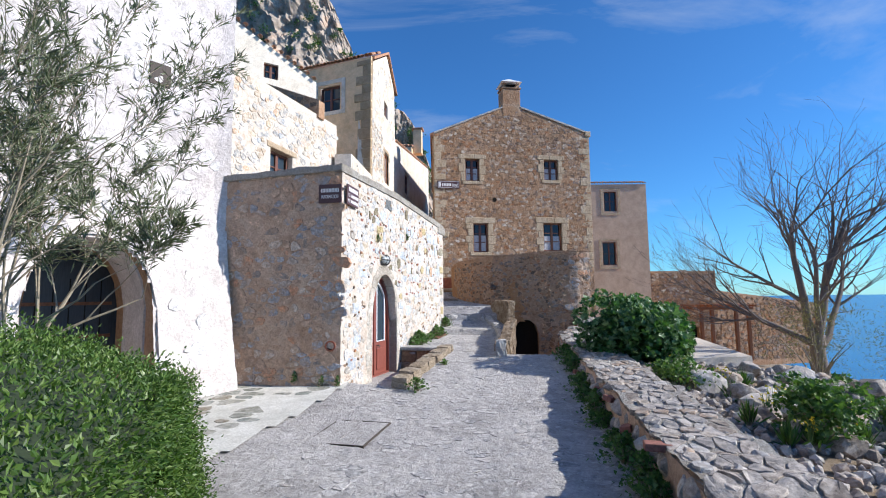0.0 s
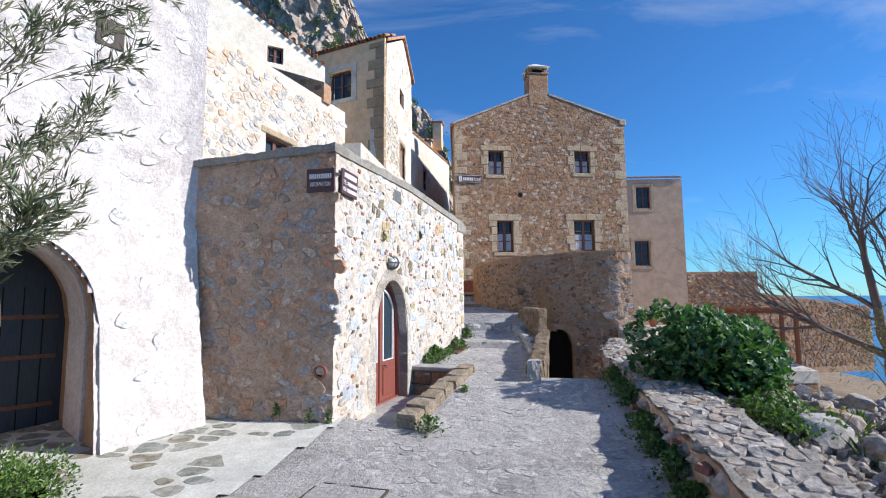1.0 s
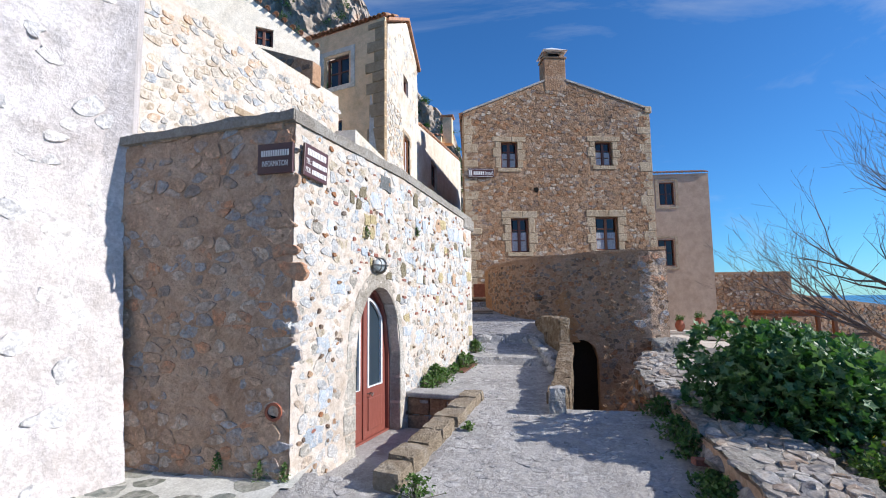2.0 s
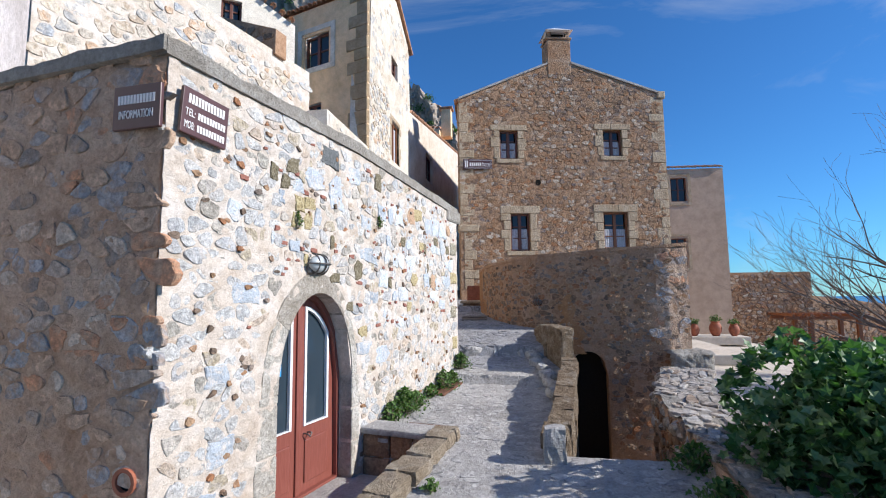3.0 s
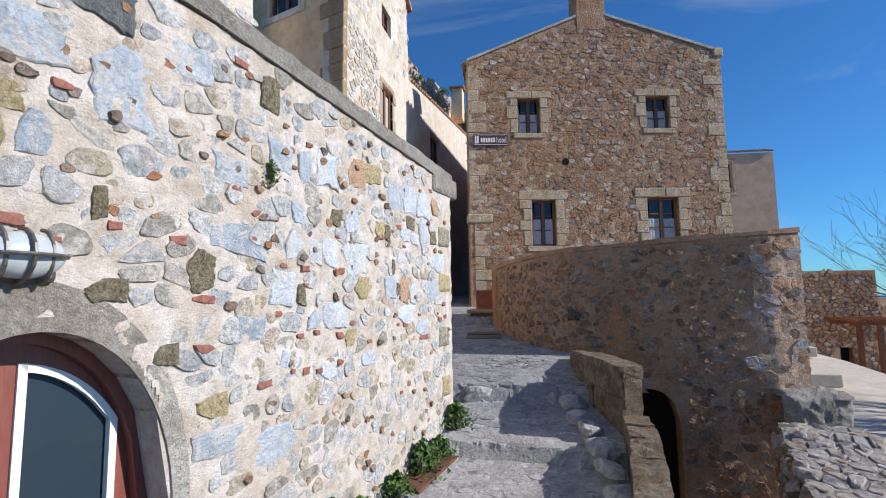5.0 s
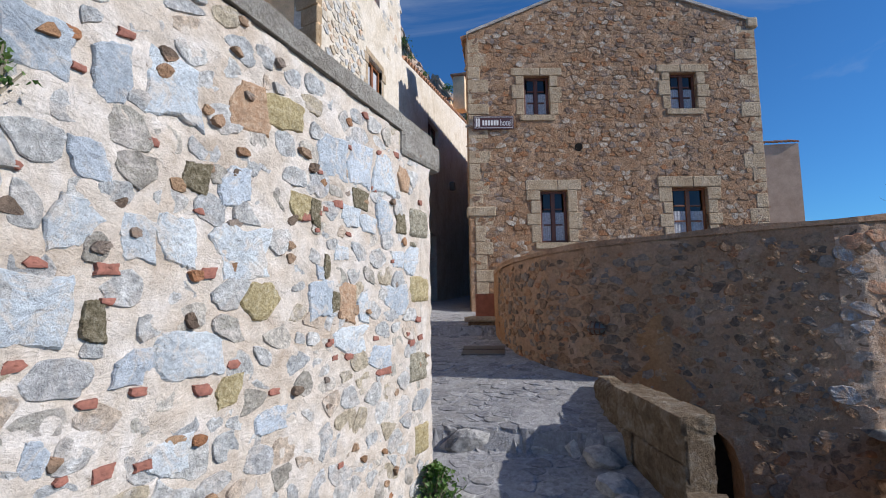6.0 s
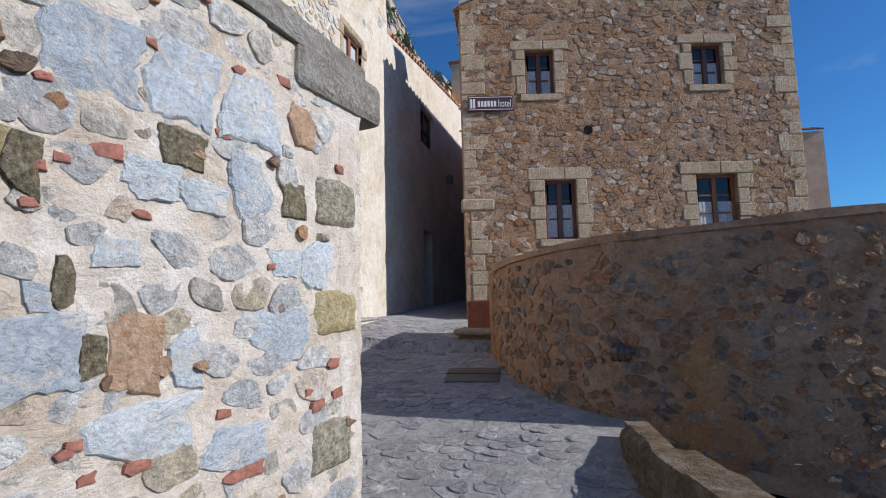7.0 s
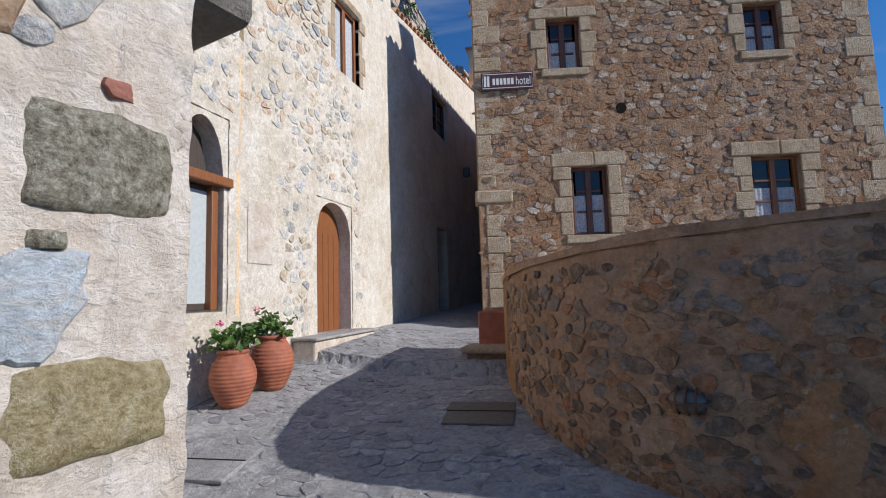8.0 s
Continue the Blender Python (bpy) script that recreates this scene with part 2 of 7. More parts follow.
M_ALLEY_CEMENT = coat_material("alley_cement", (0.27, 0.27, 0.277), (0.351, 0.351, 0.365), (0.432, 0.425, 0.432), 1.6, 30, 1.0)
M_JAMB = coat_material("pale_jamb_stone", (0.42, 0.38, 0.32), (0.54, 0.505, 0.45), (0.63, 0.60, 0.555), 3.0, 30, 0.9)
M_ARCH = coat_material("grey_arch_stone", (0.30, 0.265, 0.21), (0.43, 0.385, 0.33), (0.55, 0.51, 0.46), 3.5, 30, 1.1)
TONES_PALE = [(0.40, 0.36, 0.31), (0.33, 0.33, 0.33), (0.46, 0.38, 0.28), (0.34, 0.36, 0.39), (0.38, 0.31, 0.24), (0.28, 0.28, 0.28), (0.47, 0.33, 0.23), (0.44, 0.44, 0.44)]
TONES_PALE = [tuple(1.25 * v for v in c) for c in TONES_PALE]
M_STONE_PALE = stone_material("pale_wall_stone", TONES_PALE, False, lichen=(0.68, 0.615, 0.53), bump=0.9)
M_STONE_WHITE_I = stone_material("limewashed_stone_joined", [(0.66, 0.62, 0.60), (0.60, 0.59, 0.60), (0.70, 0.66, 0.63), (0.57, 0.55, 0.55)], True, 30, (0.8, 0.76, 0.73))
M_STONE_PALE_I = stone_material("pale_wall_stone_joined", TONES_PALE, True, lichen=(0.68, 0.615, 0.53), bump=0.9)
M_RUBBLE = stone_material("loose_stone", TONES_RUBBLE, False, 30, (0.50, 0.44, 0.38))
M_RUBBLE_I = stone_material("loose_stone_joined", TONES_RUBBLE, True, 30, (0.50, 0.44, 0.38))
M_CLIFF = coat_material("cliff_rock", (0.24, 0.21, 0.18), (0.44, 0.37, 0.31), (0.58, 0.37, 0.25), 0.14, 2.0, 1.0)
M_BRICK = plain_material("red_brick", (0.27, 0.11, 0.08), 0.9, spread=0.35, scale=40)
M_TILE = plain_material("roof_tile", (0.42, 0.22, 0.13), 0.85, spread=0.35, scale=8)
M_TERRACOTTA = plain_material("terracotta", (0.31, 0.10, 0.055), 0.75, spread=0.3, scale=9)
M_DOOR_RED = wood_material("red_brown_paint", (0.19, 0.055, 0.04), (0.26, 0.085, 0.065), 0.4)
M_DOOR_BROWN = wood_material("varnished_wood", (0.18, 0.062, 0.02), (0.27, 0.098, 0.035), 0.45)
M_FRAME_WOOD = wood_material("dark_frame_wood", (0.10, 0.035, 0.02), (0.17, 0.06, 0.035), 0.5)
M_DARK_WOOD = wood_material("old_dark_wood", (0.035, 0.025, 0.02), (0.07, 0.05, 0.04), 0.7)
M_DOOR_BLACK = wood_material("blue_black_paint", (0.015, 0.02, 0.03), (0.03, 0.036, 0.05), 0.5)
M_WHITE_TRIM = plain_material("white_trim", (0.78, 0.78, 0.80), 0.4, spread=0.04)
M_GREY_METAL = plain_material("grey_metal", (0.16, 0.15, 0.14), 0.45, 0.7)
M_RUST = plain_material("rusty_iron", (0.16, 0.075, 0.045), 0.85, 0.2, 0.4)
M_SIGN = plain_material("brown_sign", (0.085, 0.036, 0.034), 0.35, spread=0.1, bump=0)
M_SIGN_TEXT = plain_material("white_lettering", (0.75, 0.72, 0.70), 0.5, spread=0.02, bump=0)
M_SIGN_BLACK = plain_material("black_sign", (0.02, 0.012, 0.014), 0.35, spread=0.1, bump=0)
M_BLUE = plain_material("blue_sticker", (0.02, 0.30, 0.62), 0.4, spread=0.05, bump=0)
M_CURTAIN = plain_material("lace_curtain", (0.42, 0.43, 0.46), 0.9, spread=0.4, scale=30)
# near-black that paints unlit rooms and holes; also the dark of joints
M_DARK = plain_material("painted_dark_and_joints", (0.02, 0.018, 0.016), 0.95, spread=0.2, bump=0)
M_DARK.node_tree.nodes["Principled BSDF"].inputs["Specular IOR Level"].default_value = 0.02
M_BARK = plain_material("grey_bark", (0.15, 0.12, 0.105), 0.9, spread=0.35, scale=25)
M_STEM = plain_material("shrub_stem", (0.26, 0.22, 0.16), 0.8, spread=0.3)
M_SEA = plain_material("sea_water", (0.02, 0.10, 0.22), 0.25, spread=0.2, scale=0.05, bump=0.3)
M_SOIL = coat_material("dry_soil", (0.20, 0.15, 0.10), (0.26, 0.20, 0.14), (0.30, 0.24, 0.17), 1.0, 25, 1.0)
M_HEDGE = leaf_material("hedge_leaf", [(0.035, 0.075, 0.014), (0.06, 0.12, 0.022), (0.10, 0.175, 0.035), (0.17, 0.24, 0.065)])
M_OLEANDER = leaf_material("oleander_leaf", [(0.09, 0.10, 0.06), (0.14, 0.15, 0.09), (0.17, 0.19, 0.12), (0.08, 0.11, 0.05)], through=0.15)
M_MALLOW = leaf_material("mallow_leaf", [(0.025, 0.07, 0.018), (0.04, 0.11, 0.03), (0.06, 0.15, 0.04), (0.12, 0.21, 0.09), (0.19, 0.28, 0.16)], rough=0.5)
M_WEED = leaf_material("weed_leaf", [(0.035, 0.08, 0.016), (0.06, 0.13, 0.025), (0.10, 0.19, 0.04), (0.15, 0.22, 0.07)], rough=0.6)
M_DRY = leaf_material("dry_leaf", [(0.16, 0.13, 0.05), (0.22, 0.18, 0.08), (0.14, 0.14, 0.05)])
# dark green that paints the shade inside the hedge
M_HEDGE_CORE = plain_material("painted_hedge_shade", (0.02, 0.035, 0.012), 0.9, spread=0.5)
M_YELLOW = plain_material("yellow_petal", (0.75, 0.60, 0.03), 0.6, spread=0.1, bump=0)
M_PINK = plain_material("pink_petal", (0.70, 0.10, 0.28), 0.6, spread=0.1, bump=0)


def glass_build(t, p):
    p.inputs["Base Color"].default_value = (0.03, 0.045, 0.06, 1)
    p.inputs["Roughness"].default_value = 0.05
    p.inputs["Specular IOR Level"].default_value = 0.3


M_GLASS = material("dark_window_glass", glass_build)


# ---- building helpers ----
def mesh_of(name, verts, faces, mat, smooth=False):
    me = bpy.data.meshes.new(name)
    me.from_pydata(verts, [], faces)
    me.materials.append(mat)
    if smooth:
        me.polygons.foreach_set("use_smooth", [True] * len(me.polygons))
    me.update()
    return me


def part(name, shape, mat, parent=None, label="", smooth=False):
    """Links a bmesh, or a (verts, faces) pair, as one mesh object under a thing or a part."""
    if isinstance(shape, bmesh.types.BMesh):
        me = bpy.data.meshes.new(name)
        shape.to_mesh(me)
        shape.free()
        me.materials.append(mat)
        if smooth:
            me.polygons.foreach_set("use_smooth", [True] * len(me.polygons))
    elif isinstance(shape, tuple):
        me = mesh_of(name, shape[0], shape[1], mat, smooth)
    else:
        me = shape
    ob = new(name, me)
    if parent is not None:
        ob.parent = parent
    return tagged(ob, label)


def thing(name, label, category, at=(0, 0, 0), turn=0.0, group="", kind=""):
    ob = new(name)
    ob.matrix_world = pose(*at, 0, 0, turn)
    return tagged(ob, label, category, group, kind)


class Face:
    """A vertical wall plane: s runs along it from a, d stands out of it on its open side."""
    def __init__(self, a, b):
        self.a = Vector((a[0], a[1], 0))
        v = Vector((b[0] - a[0], b[1] - a[1], 0))
        self.length = v.length
        self.u = v.normalized()
        self.n = Vector((self.u.y, -self.u.x, 0))

    def __call__(self, s, z, d=0.0):
        p = self.a + self.u * s + self.n * d
        return (p.x, p.y, z)

    def turn(self):
        return math.degrees(math.atan2(self.u.y, self.u.x))


def bar(bm, at, size, m=None, bevel=0.0):
    """A block of that size about at, in bm; bevelled where asked."""
    r = bmesh.ops.create_cube(bm, size=1.0)
    vs = r["verts"]
    bmesh.ops.scale(bm, vec=size, verts=vs)
    if bevel:
        es = list({e for v in vs for e in v.link_edges})
        out = bmesh.ops.bevel(bm, geom=es, offset=bevel, segments=2, affect="EDGES", profile=0.5)
        vs = list({v for f in out["faces"] for v in f.verts} | {v for v in vs if v.is_valid})
    bmesh.ops.translate(bm, vec=at, verts=vs)
    if m is not None:
        bmesh.ops.transform(bm, matrix=m, verts=vs)
    return vs


def block(size, at=(0, 0, 0), bevel=0.0, m=None):
    bm = bmesh.new()
    bar(bm, at, size, m, bevel)
    return bm


def face_block(face, s0, s1, z0, z1, d0, d1, bevel=0.01):
    """A block on a wall plane."""
    c = face((s0 + s1) / 2, (z0 + z1) / 2, (d0 + d1) / 2)
    m = pose(*c, 0, 0, face.turn())
    return block((abs(s1 - s0), abs(d1 - d0), abs(z1 - z0)), (0, 0, 0), bevel, m)


def tube(points, radii, sides=8, caps=True):
    """A tapered tube through points, as (verts, faces)."""
    verts, faces = [], []
    pts = [Vector(p) for p in points]
    side = None
    for i, p in enumerate(pts):
        d = (pts[min(i + 1, len(pts) - 1)] - pts[max(i - 1, 0)]).normalized()
        ref = Vector((0, 0, 1)) if abs(d.z) < 0.9 else Vector((1, 0, 0))
        if side is None:
            side = d.cross(ref).normalized()
        side = (side - d * side.dot(d)).normalized()
        up = d.cross(side)
        for k in range(sides):
            a = 2 * math.pi * k / sides
            verts.append(tuple(p + (side * math.cos(a) + up * math.sin(a)) * radii[i]))
    for i in range(len(pts) - 1):
        for k in range(sides):
            j = (k + 1) % sides
            faces.append((i * sides + k, i * sides + j, (i + 1) * sides + j, (i + 1) * sides + k))
    if caps:
        faces.append(tuple(range(sides))[::-1])
        faces.append(tuple(range((len(pts) - 1) * sides, len(pts) * sides)))
    return verts, faces


def joined(shapes):
    verts, faces = [], []
    for v, f in shapes:
        o = len(verts)
        verts += v
        faces += [tuple(i + o for i in q) for q in f]
    return verts, faces


def lathe(profile, sides=20):
    """A turned shape from (radius, height) pairs."""
    verts, faces = [], []
    for r, z in profile:
        for k in range(sides):
            a = 2 * math.pi * k / sides
            verts.append((r * math.cos(a), r * math.sin(a), z))
    for i in range(len(profile) - 1):
        for k in range(sides):
            j = (k + 1) % sides
            faces.append((i * sides + k, i * sides + j, (i + 1) * sides + j, (i + 1) * sides + k))
    return verts, faces


def arch_top(s, s0, s1, spring, apex):
    """The height of a round or pointed arch over s0 to s1."""
    h = (s1 - s0) / 2
    x = min(1.0, abs(s - (s0 + s1) / 2) / h)
    return spring + (apex - spring) * math.sqrt(max(0.0, 1 - x * x))


def wall_shape(at, s0, s1, base, top, thick, holes=(), step=0.6):
    """A solid wall with openings, in columns. at(s, z, d) gives places; base and top are heights or functions of s;
    a hole is (s0, s1, z0, top), its top a height or a function of s."""
    basef = base if callable(base) else (lambda s: base)
    topf = top if callable(top) else (lambda s: top)
    cuts = {round(s0, 4), round(s1, 4)}
    n = max(1, int((s1 - s0) / step))
    cuts |= {round(s0 + (s1 - s0) * i / n, 4) for i in range(n + 1)}
    for h in holes:
        k = 12 if callable(h[3]) else 1
        cuts |= {round(h[0] + (h[1] - h[0]) * i / k, 4) for i in range(k + 1)}
    cuts = sorted(c for c in cuts if s0 - 1e-3 <= c <= s1 + 1e-3)
    verts, faces, index = [], {}, {}

    def vert(s, z, d):
        key = (round(s, 3), round(z, 3), d)
        if key not in index:
            index[key] = len(verts)
            verts.append(at(s, z, d))
        return index[key]
    for a, b in zip(cuts, cuts[1:]):
        if b - a < 2e-3:
            continue
        mid = (a + b) / 2
        spans = [((basef(a), basef(b)), (topf(a), topf(b)))]
        for h in holes:
            if h[0] < mid < h[1]:
                lo = (h[2], h[2])
                hi = (h[3](a), h[3](b)) if callable(h[3]) else (h[3], h[3])
                out = []
                for z0, z1 in spans:
                    if max(z1) <= lo[0] or min(z0) >= max(hi) - 1e-6:
                        out.append((z0, z1))
                        continue
                    if z0[0] < lo[0] - 1e-6:
                        out.append((z0, lo))
                    if max(z1) > min(hi):
                        out.append((hi, (max(z1[0], hi[0]), max(z1[1], hi[1]))))
                spans = out
        for z0, z1 in spans:
            o = [vert(a, z0[0], 0), vert(b, z0[1], 0), vert(b, z1[1], 0), vert(a, z1[0], 0), vert(a, z0[0], -thick), vert(b, z0[1], -thick), vert(b, z1[1], -thick), vert(a, z1[0], -thick)]
            for q in ((0, 1, 2, 3), (5, 4, 7, 6), (4, 0, 3, 7), (1, 5, 6, 2), (3, 2, 6, 7), (4, 5, 1, 0)):
                f = []
                for i in q:
                    if o[i] not in f:
                        f.append(o[i])
                if len(f) < 3:
                    continue
                key = frozenset(f)
                if key in faces:
                    del faces[key]
                else:
                    faces[key] = tuple(f)
    return verts, list(faces.values())


def plate(at, outline, d0, d1):
    """A flat piece with that outline of (s, z) on a wall, from depth d0 out to d1."""
    n = len(outline)
    verts = [at(s, z, d0) for s, z in outline] + [at(s, z, d1) for s, z in outline]
    faces = [tuple(range(n, 2 * n)), tuple(range(n))[::-1]]
    faces += [(i, (i + 1) % n, n + (i + 1) % n, n + i) for i in range(n)]
    return verts, faces


def ribbon(at, line, width, d0, d1, closed=True):
    """A strip along the inside of a line of (s, z)."""
    n = len(line)
    inner = []
    for i in range(n):
        a = Vector(line[i - 1] if closed or i else line[i])
        b = Vector(line[(i + 1) % n] if closed or i < n - 1 else line[i])
        v = (b - a).normalized()
        inner.append((line[i][0] - v.y * width, line[i][1] + v.x * width))
    verts = [at(s, z, d) for ring in (line, inner) for d in (d0, d1) for s, z in ring]
    faces = []
    for i in range(n if closed else n - 1):
        j = (i + 1) % n
        faces += [(n + i, n + j, 3 * n + j, 3 * n + i), (i, j, n + j, n + i), (2 * n + j, 2 * n + i, 3 * n + i, 3 * n + j)]
    return verts, faces


def lettering(name, words, at_matrix, size, mat, parent, thick=0.003, width=None):
    """Raised letters as a mesh, centred on a pose whose x runs along the words and y up them."""
    cu = bpy.data.curves.new(name, "FONT")
    cu.body, cu.size, cu.extrude, cu.align_x, cu.align_y = words, size, thick, "CENTER", "CENTER"
    ob = bpy.data.objects.new(name, cu)
    me = bpy.data.meshes.new_from_object(ob)
    bpy.data.objects.remove(ob)
    xs = [v.co.x for v in me.vertices]
    k = width / (max(xs) - min(xs)) if width else 1.0
    me.transform(at_matrix @ Matrix.Diagonal((k, 1, 1, 1)))
    me.materials.clear()
    me.materials.append(mat)
    return part("lettering", me, mat, parent)


def cells(rng, s0, s1, z0, z1, w, h, jitter=0.42):
    """Uneven many-sided cells that fill a rectangle: lists of corners about their seeds."""
    nx, nz = max(1, round((s1 - s0) / w)), max(1, round((z1 - z0) / h))
    seeds = {}
    for j in range(-1, nz + 1):
        for i in range(-1, nx + 1):
            x = (i + 0.5 + (0.25 if j % 2 else -0.25) + rng.uniform(-jitter, jitter)) * w
            z = (j + 0.5 + rng.uniform(-jitter, jitter)) * h
            seeds[i, j] = (s0 + x, z0 + z)
    out = []
    for (i, j), (x, z) in seeds.items():
        if not (s0 <= x <= s1 and z0 <= z <= z1):
            continue
        poly = [(-w, -h), (w, -h), (w, h), (-w, h)]
        for dj in (-2, -1, 0, 1, 2):
            for di in (-2, -1, 0, 1, 2):
                q = seeds.get((i + di, j + dj))
                if q is None or (di == 0 and dj == 0):
                    continue
                nx_, nz_ = (q[0] - x) / w, (q[1] - z) / h
                lim = (nx_ * nx_ + nz_ * nz_) / 2
                kept = []
                for k in range(len(poly)):
                    a, b = poly[k], poly[(k + 1) % len(poly)]
                    fa = a[0] / w * nx_ + a[1] / h * nz_ - lim
                    fb = b[0] / w * nx_ + b[1] / h * nz_ - lim
                    if fa <= 0:
                        kept.append(a)
                    if fa * fb < 0:
                        t = fa / (fa - fb)
                        kept.append((a[0] + (b[0] - a[0]) * t, a[1] + (b[1] - a[1]) * t))
                poly = kept
                if len(poly) < 3:
                    break
            if len(poly) < 3:
                break
        if len(poly) >= 3:
            out.append((x, z, poly))
    return out


def stone_shape(rng, at, x, z, poly, gap, proud, rough=0.35):
    """One stone over a cell: its outline drawn in and rounded, its face domed and uneven."""
    big = max(math.hypot(*p) for p in poly)
    k = max(0.25, 1 - gap / big)
    pts = []
    for i in range(len(poly)):
        a, b = poly[i], poly[(i + 1) % len(poly)]
        if math.hypot(a[0] - b[0], a[1] - b[1]) < 0.12 * big:
            pts.append(((a[0] + b[0]) / 2, (a[1] + b[1]) / 2))
            continue
        for t in (0.2, 0.5, 0.8):
            pts.append((a[0] + (b[0] - a[0]) * t, a[1] + (b[1] - a[1]) * t))
    o = rng.uniform(0, 90)
    f = 1.3 / big
    pts = [(p[0] * k * q, p[1] * k * q) for p in pts for q in (rng.uniform(0.84, 1.08) + 0.3 * noise.noise((p[0] * f, p[1] * f, o)),)]
    m = len(pts)
    pts = [((pts[i - 1][0] + 5 * pts[i][0] + pts[(i + 1) % m][0]) / 7, (pts[i - 1][1] + 5 * pts[i][1] + pts[(i + 1) % m][1]) / 7) for i in range(m)]
    n = len(pts)
    verts, faces = [], []
    tx, tz = rng.uniform(-rough, rough), rng.uniform(-rough, rough)
    for scale, d in ((1.0, -0.03), (0.99, proud * 0.7), (0.93, proud)):
        for p in pts:
            out = d if d < 0 else max(0.002, d * (1 + tx * p[0] / big + tz * p[1] / big) * rng.uniform(0.88, 1.1))
            verts.append(at(x + p[0] * scale, z + p[1] * scale, out))
    verts.append(at(x, z, proud * rng.uniform(0.9, 1.1)))
    for r in range(2):
        for i in range(n):
            j = (i + 1) % n
            faces.append((r * n + i, r * n + j, (r + 1) * n + j, (r + 1) * n + i))
    for i in range(n):
        faces.append((2 * n + i, 2 * n + (i + 1) % n, 3 * n))
    return verts, faces


def masonry(parent, at, s0, s1, z0, z1, w, h, gap, proud, mats, near=None, inside=None, seed=1, keep=1.0, name="stone", limit=290, vary=0.5, flip=False, avoid=()):
    """Lays stones over a wall or floor: those within the stretch near (s0, s1, z0, z1) one by one, the rest joined."""
    rng = random.Random(seed)
    single, rest, laid = [], [], []
    for x, z, poly in cells(rng, s0, s1, z0, z1, w, h):
        if rng.random() > keep or (inside and not inside(x, z)):
            continue
        rx, rz = max(abs(p[0]) for p in poly), max(abs(p[1]) for p in poly)
        if any(((x - X) / (0.9 * A_ + 0.35 * rx)) ** 2 + ((z - Z) / (0.9 * B_ + 0.35 * rz)) ** 2 < 1 for X, Z, A_, B_ in avoid):
            continue
        laid.append((x, z, rx, rz))
        g = gap * rng.uniform(1 - vary, 1 + vary * 1.6)
        shape = stone_shape(rng, at, x, z, poly, g, proud * rng.uniform(0.5, 1.4))
        if flip:
            shape = (shape[0], [f[::-1] for f in shape[1]])
        if near and near[0] <= x <= near[1] and near[2] <= z <= near[3] and len(single) < limit:
            single.append(shape)
        else:
            rest.append(shape)
    for shape in single:
        part(name, shape, mats[0], parent)
    if rest:
        tagged(part(name + "_rest", joined(rest), mats[1], parent), kind="stuff")
    return laid


def skin(parent, at, s0, s1, z0, z1, step, amp, mat, inside=None, base=0.004, seed=0.0, name="mortar_face"):
    """The uneven face of the mortar between the stones."""
    nx, nz = round((s1 - s0) / step), round((z1 - z0) / step)
    verts, faces, index = [], [], {}

    def vert(i, j):
        if (i, j) not in index:
            s, z = s0 + (s1 - s0) * i / nx, z0 + (z1 - z0) * j / nz
            d = base + amp * (noise.noise((s * 5, z * 5, seed)) + 0.8 * noise.noise((s * 12, z * 12, seed + 4)) + 0.35 * noise.noise((s * 24, z * 24, seed + 9)))
            index[i, j] = len(verts)
            verts.append(at(s, z, max(0.001, d)))
        return index[i, j]
    for j in range(nz):
        for i in range(nx):
            s, z = s0 + (s1 - s0) * (i + 0.5) / nx, z0 + (z1 - z0) * (j + 0.5) / nz
            if inside is None or inside(s, z):
                faces.append((vert(i, j), vert(i + 1, j), vert(i + 1, j + 1), vert(i, j + 1)))
    part(name, (verts, faces), mat, parent, "", True)


def granular(name, dark, mid, pale, scale=80.0):
    """Coarse open-grained stone with pits and light grains."""
    def build(t, p):
        g = noisy(t, scale, 8, 0.8)
        h = noisy(t, scale * 0.3, 6, 0.75)
        col = ramp(t, g, [(0.36, dark), (0.5, mid), (0.64, pale)])
        col = mixed(t, 0.6, col, ramp(t, h, [(0.35, (0.65, 0.63, 0.6)), (0.65, (1.15, 1.15, 1.12))]), "MULTIPLY")
        t.links.new(col, p.inputs["Base Color"])
        p.inputs["Roughness"].default_value = 0.95
        p.inputs["Specular IOR Level"].default_value = 0.15
        bumped(t, p, mixed(t, 0.5, g, h), 1.0, 0.035)
    return material(name, build)


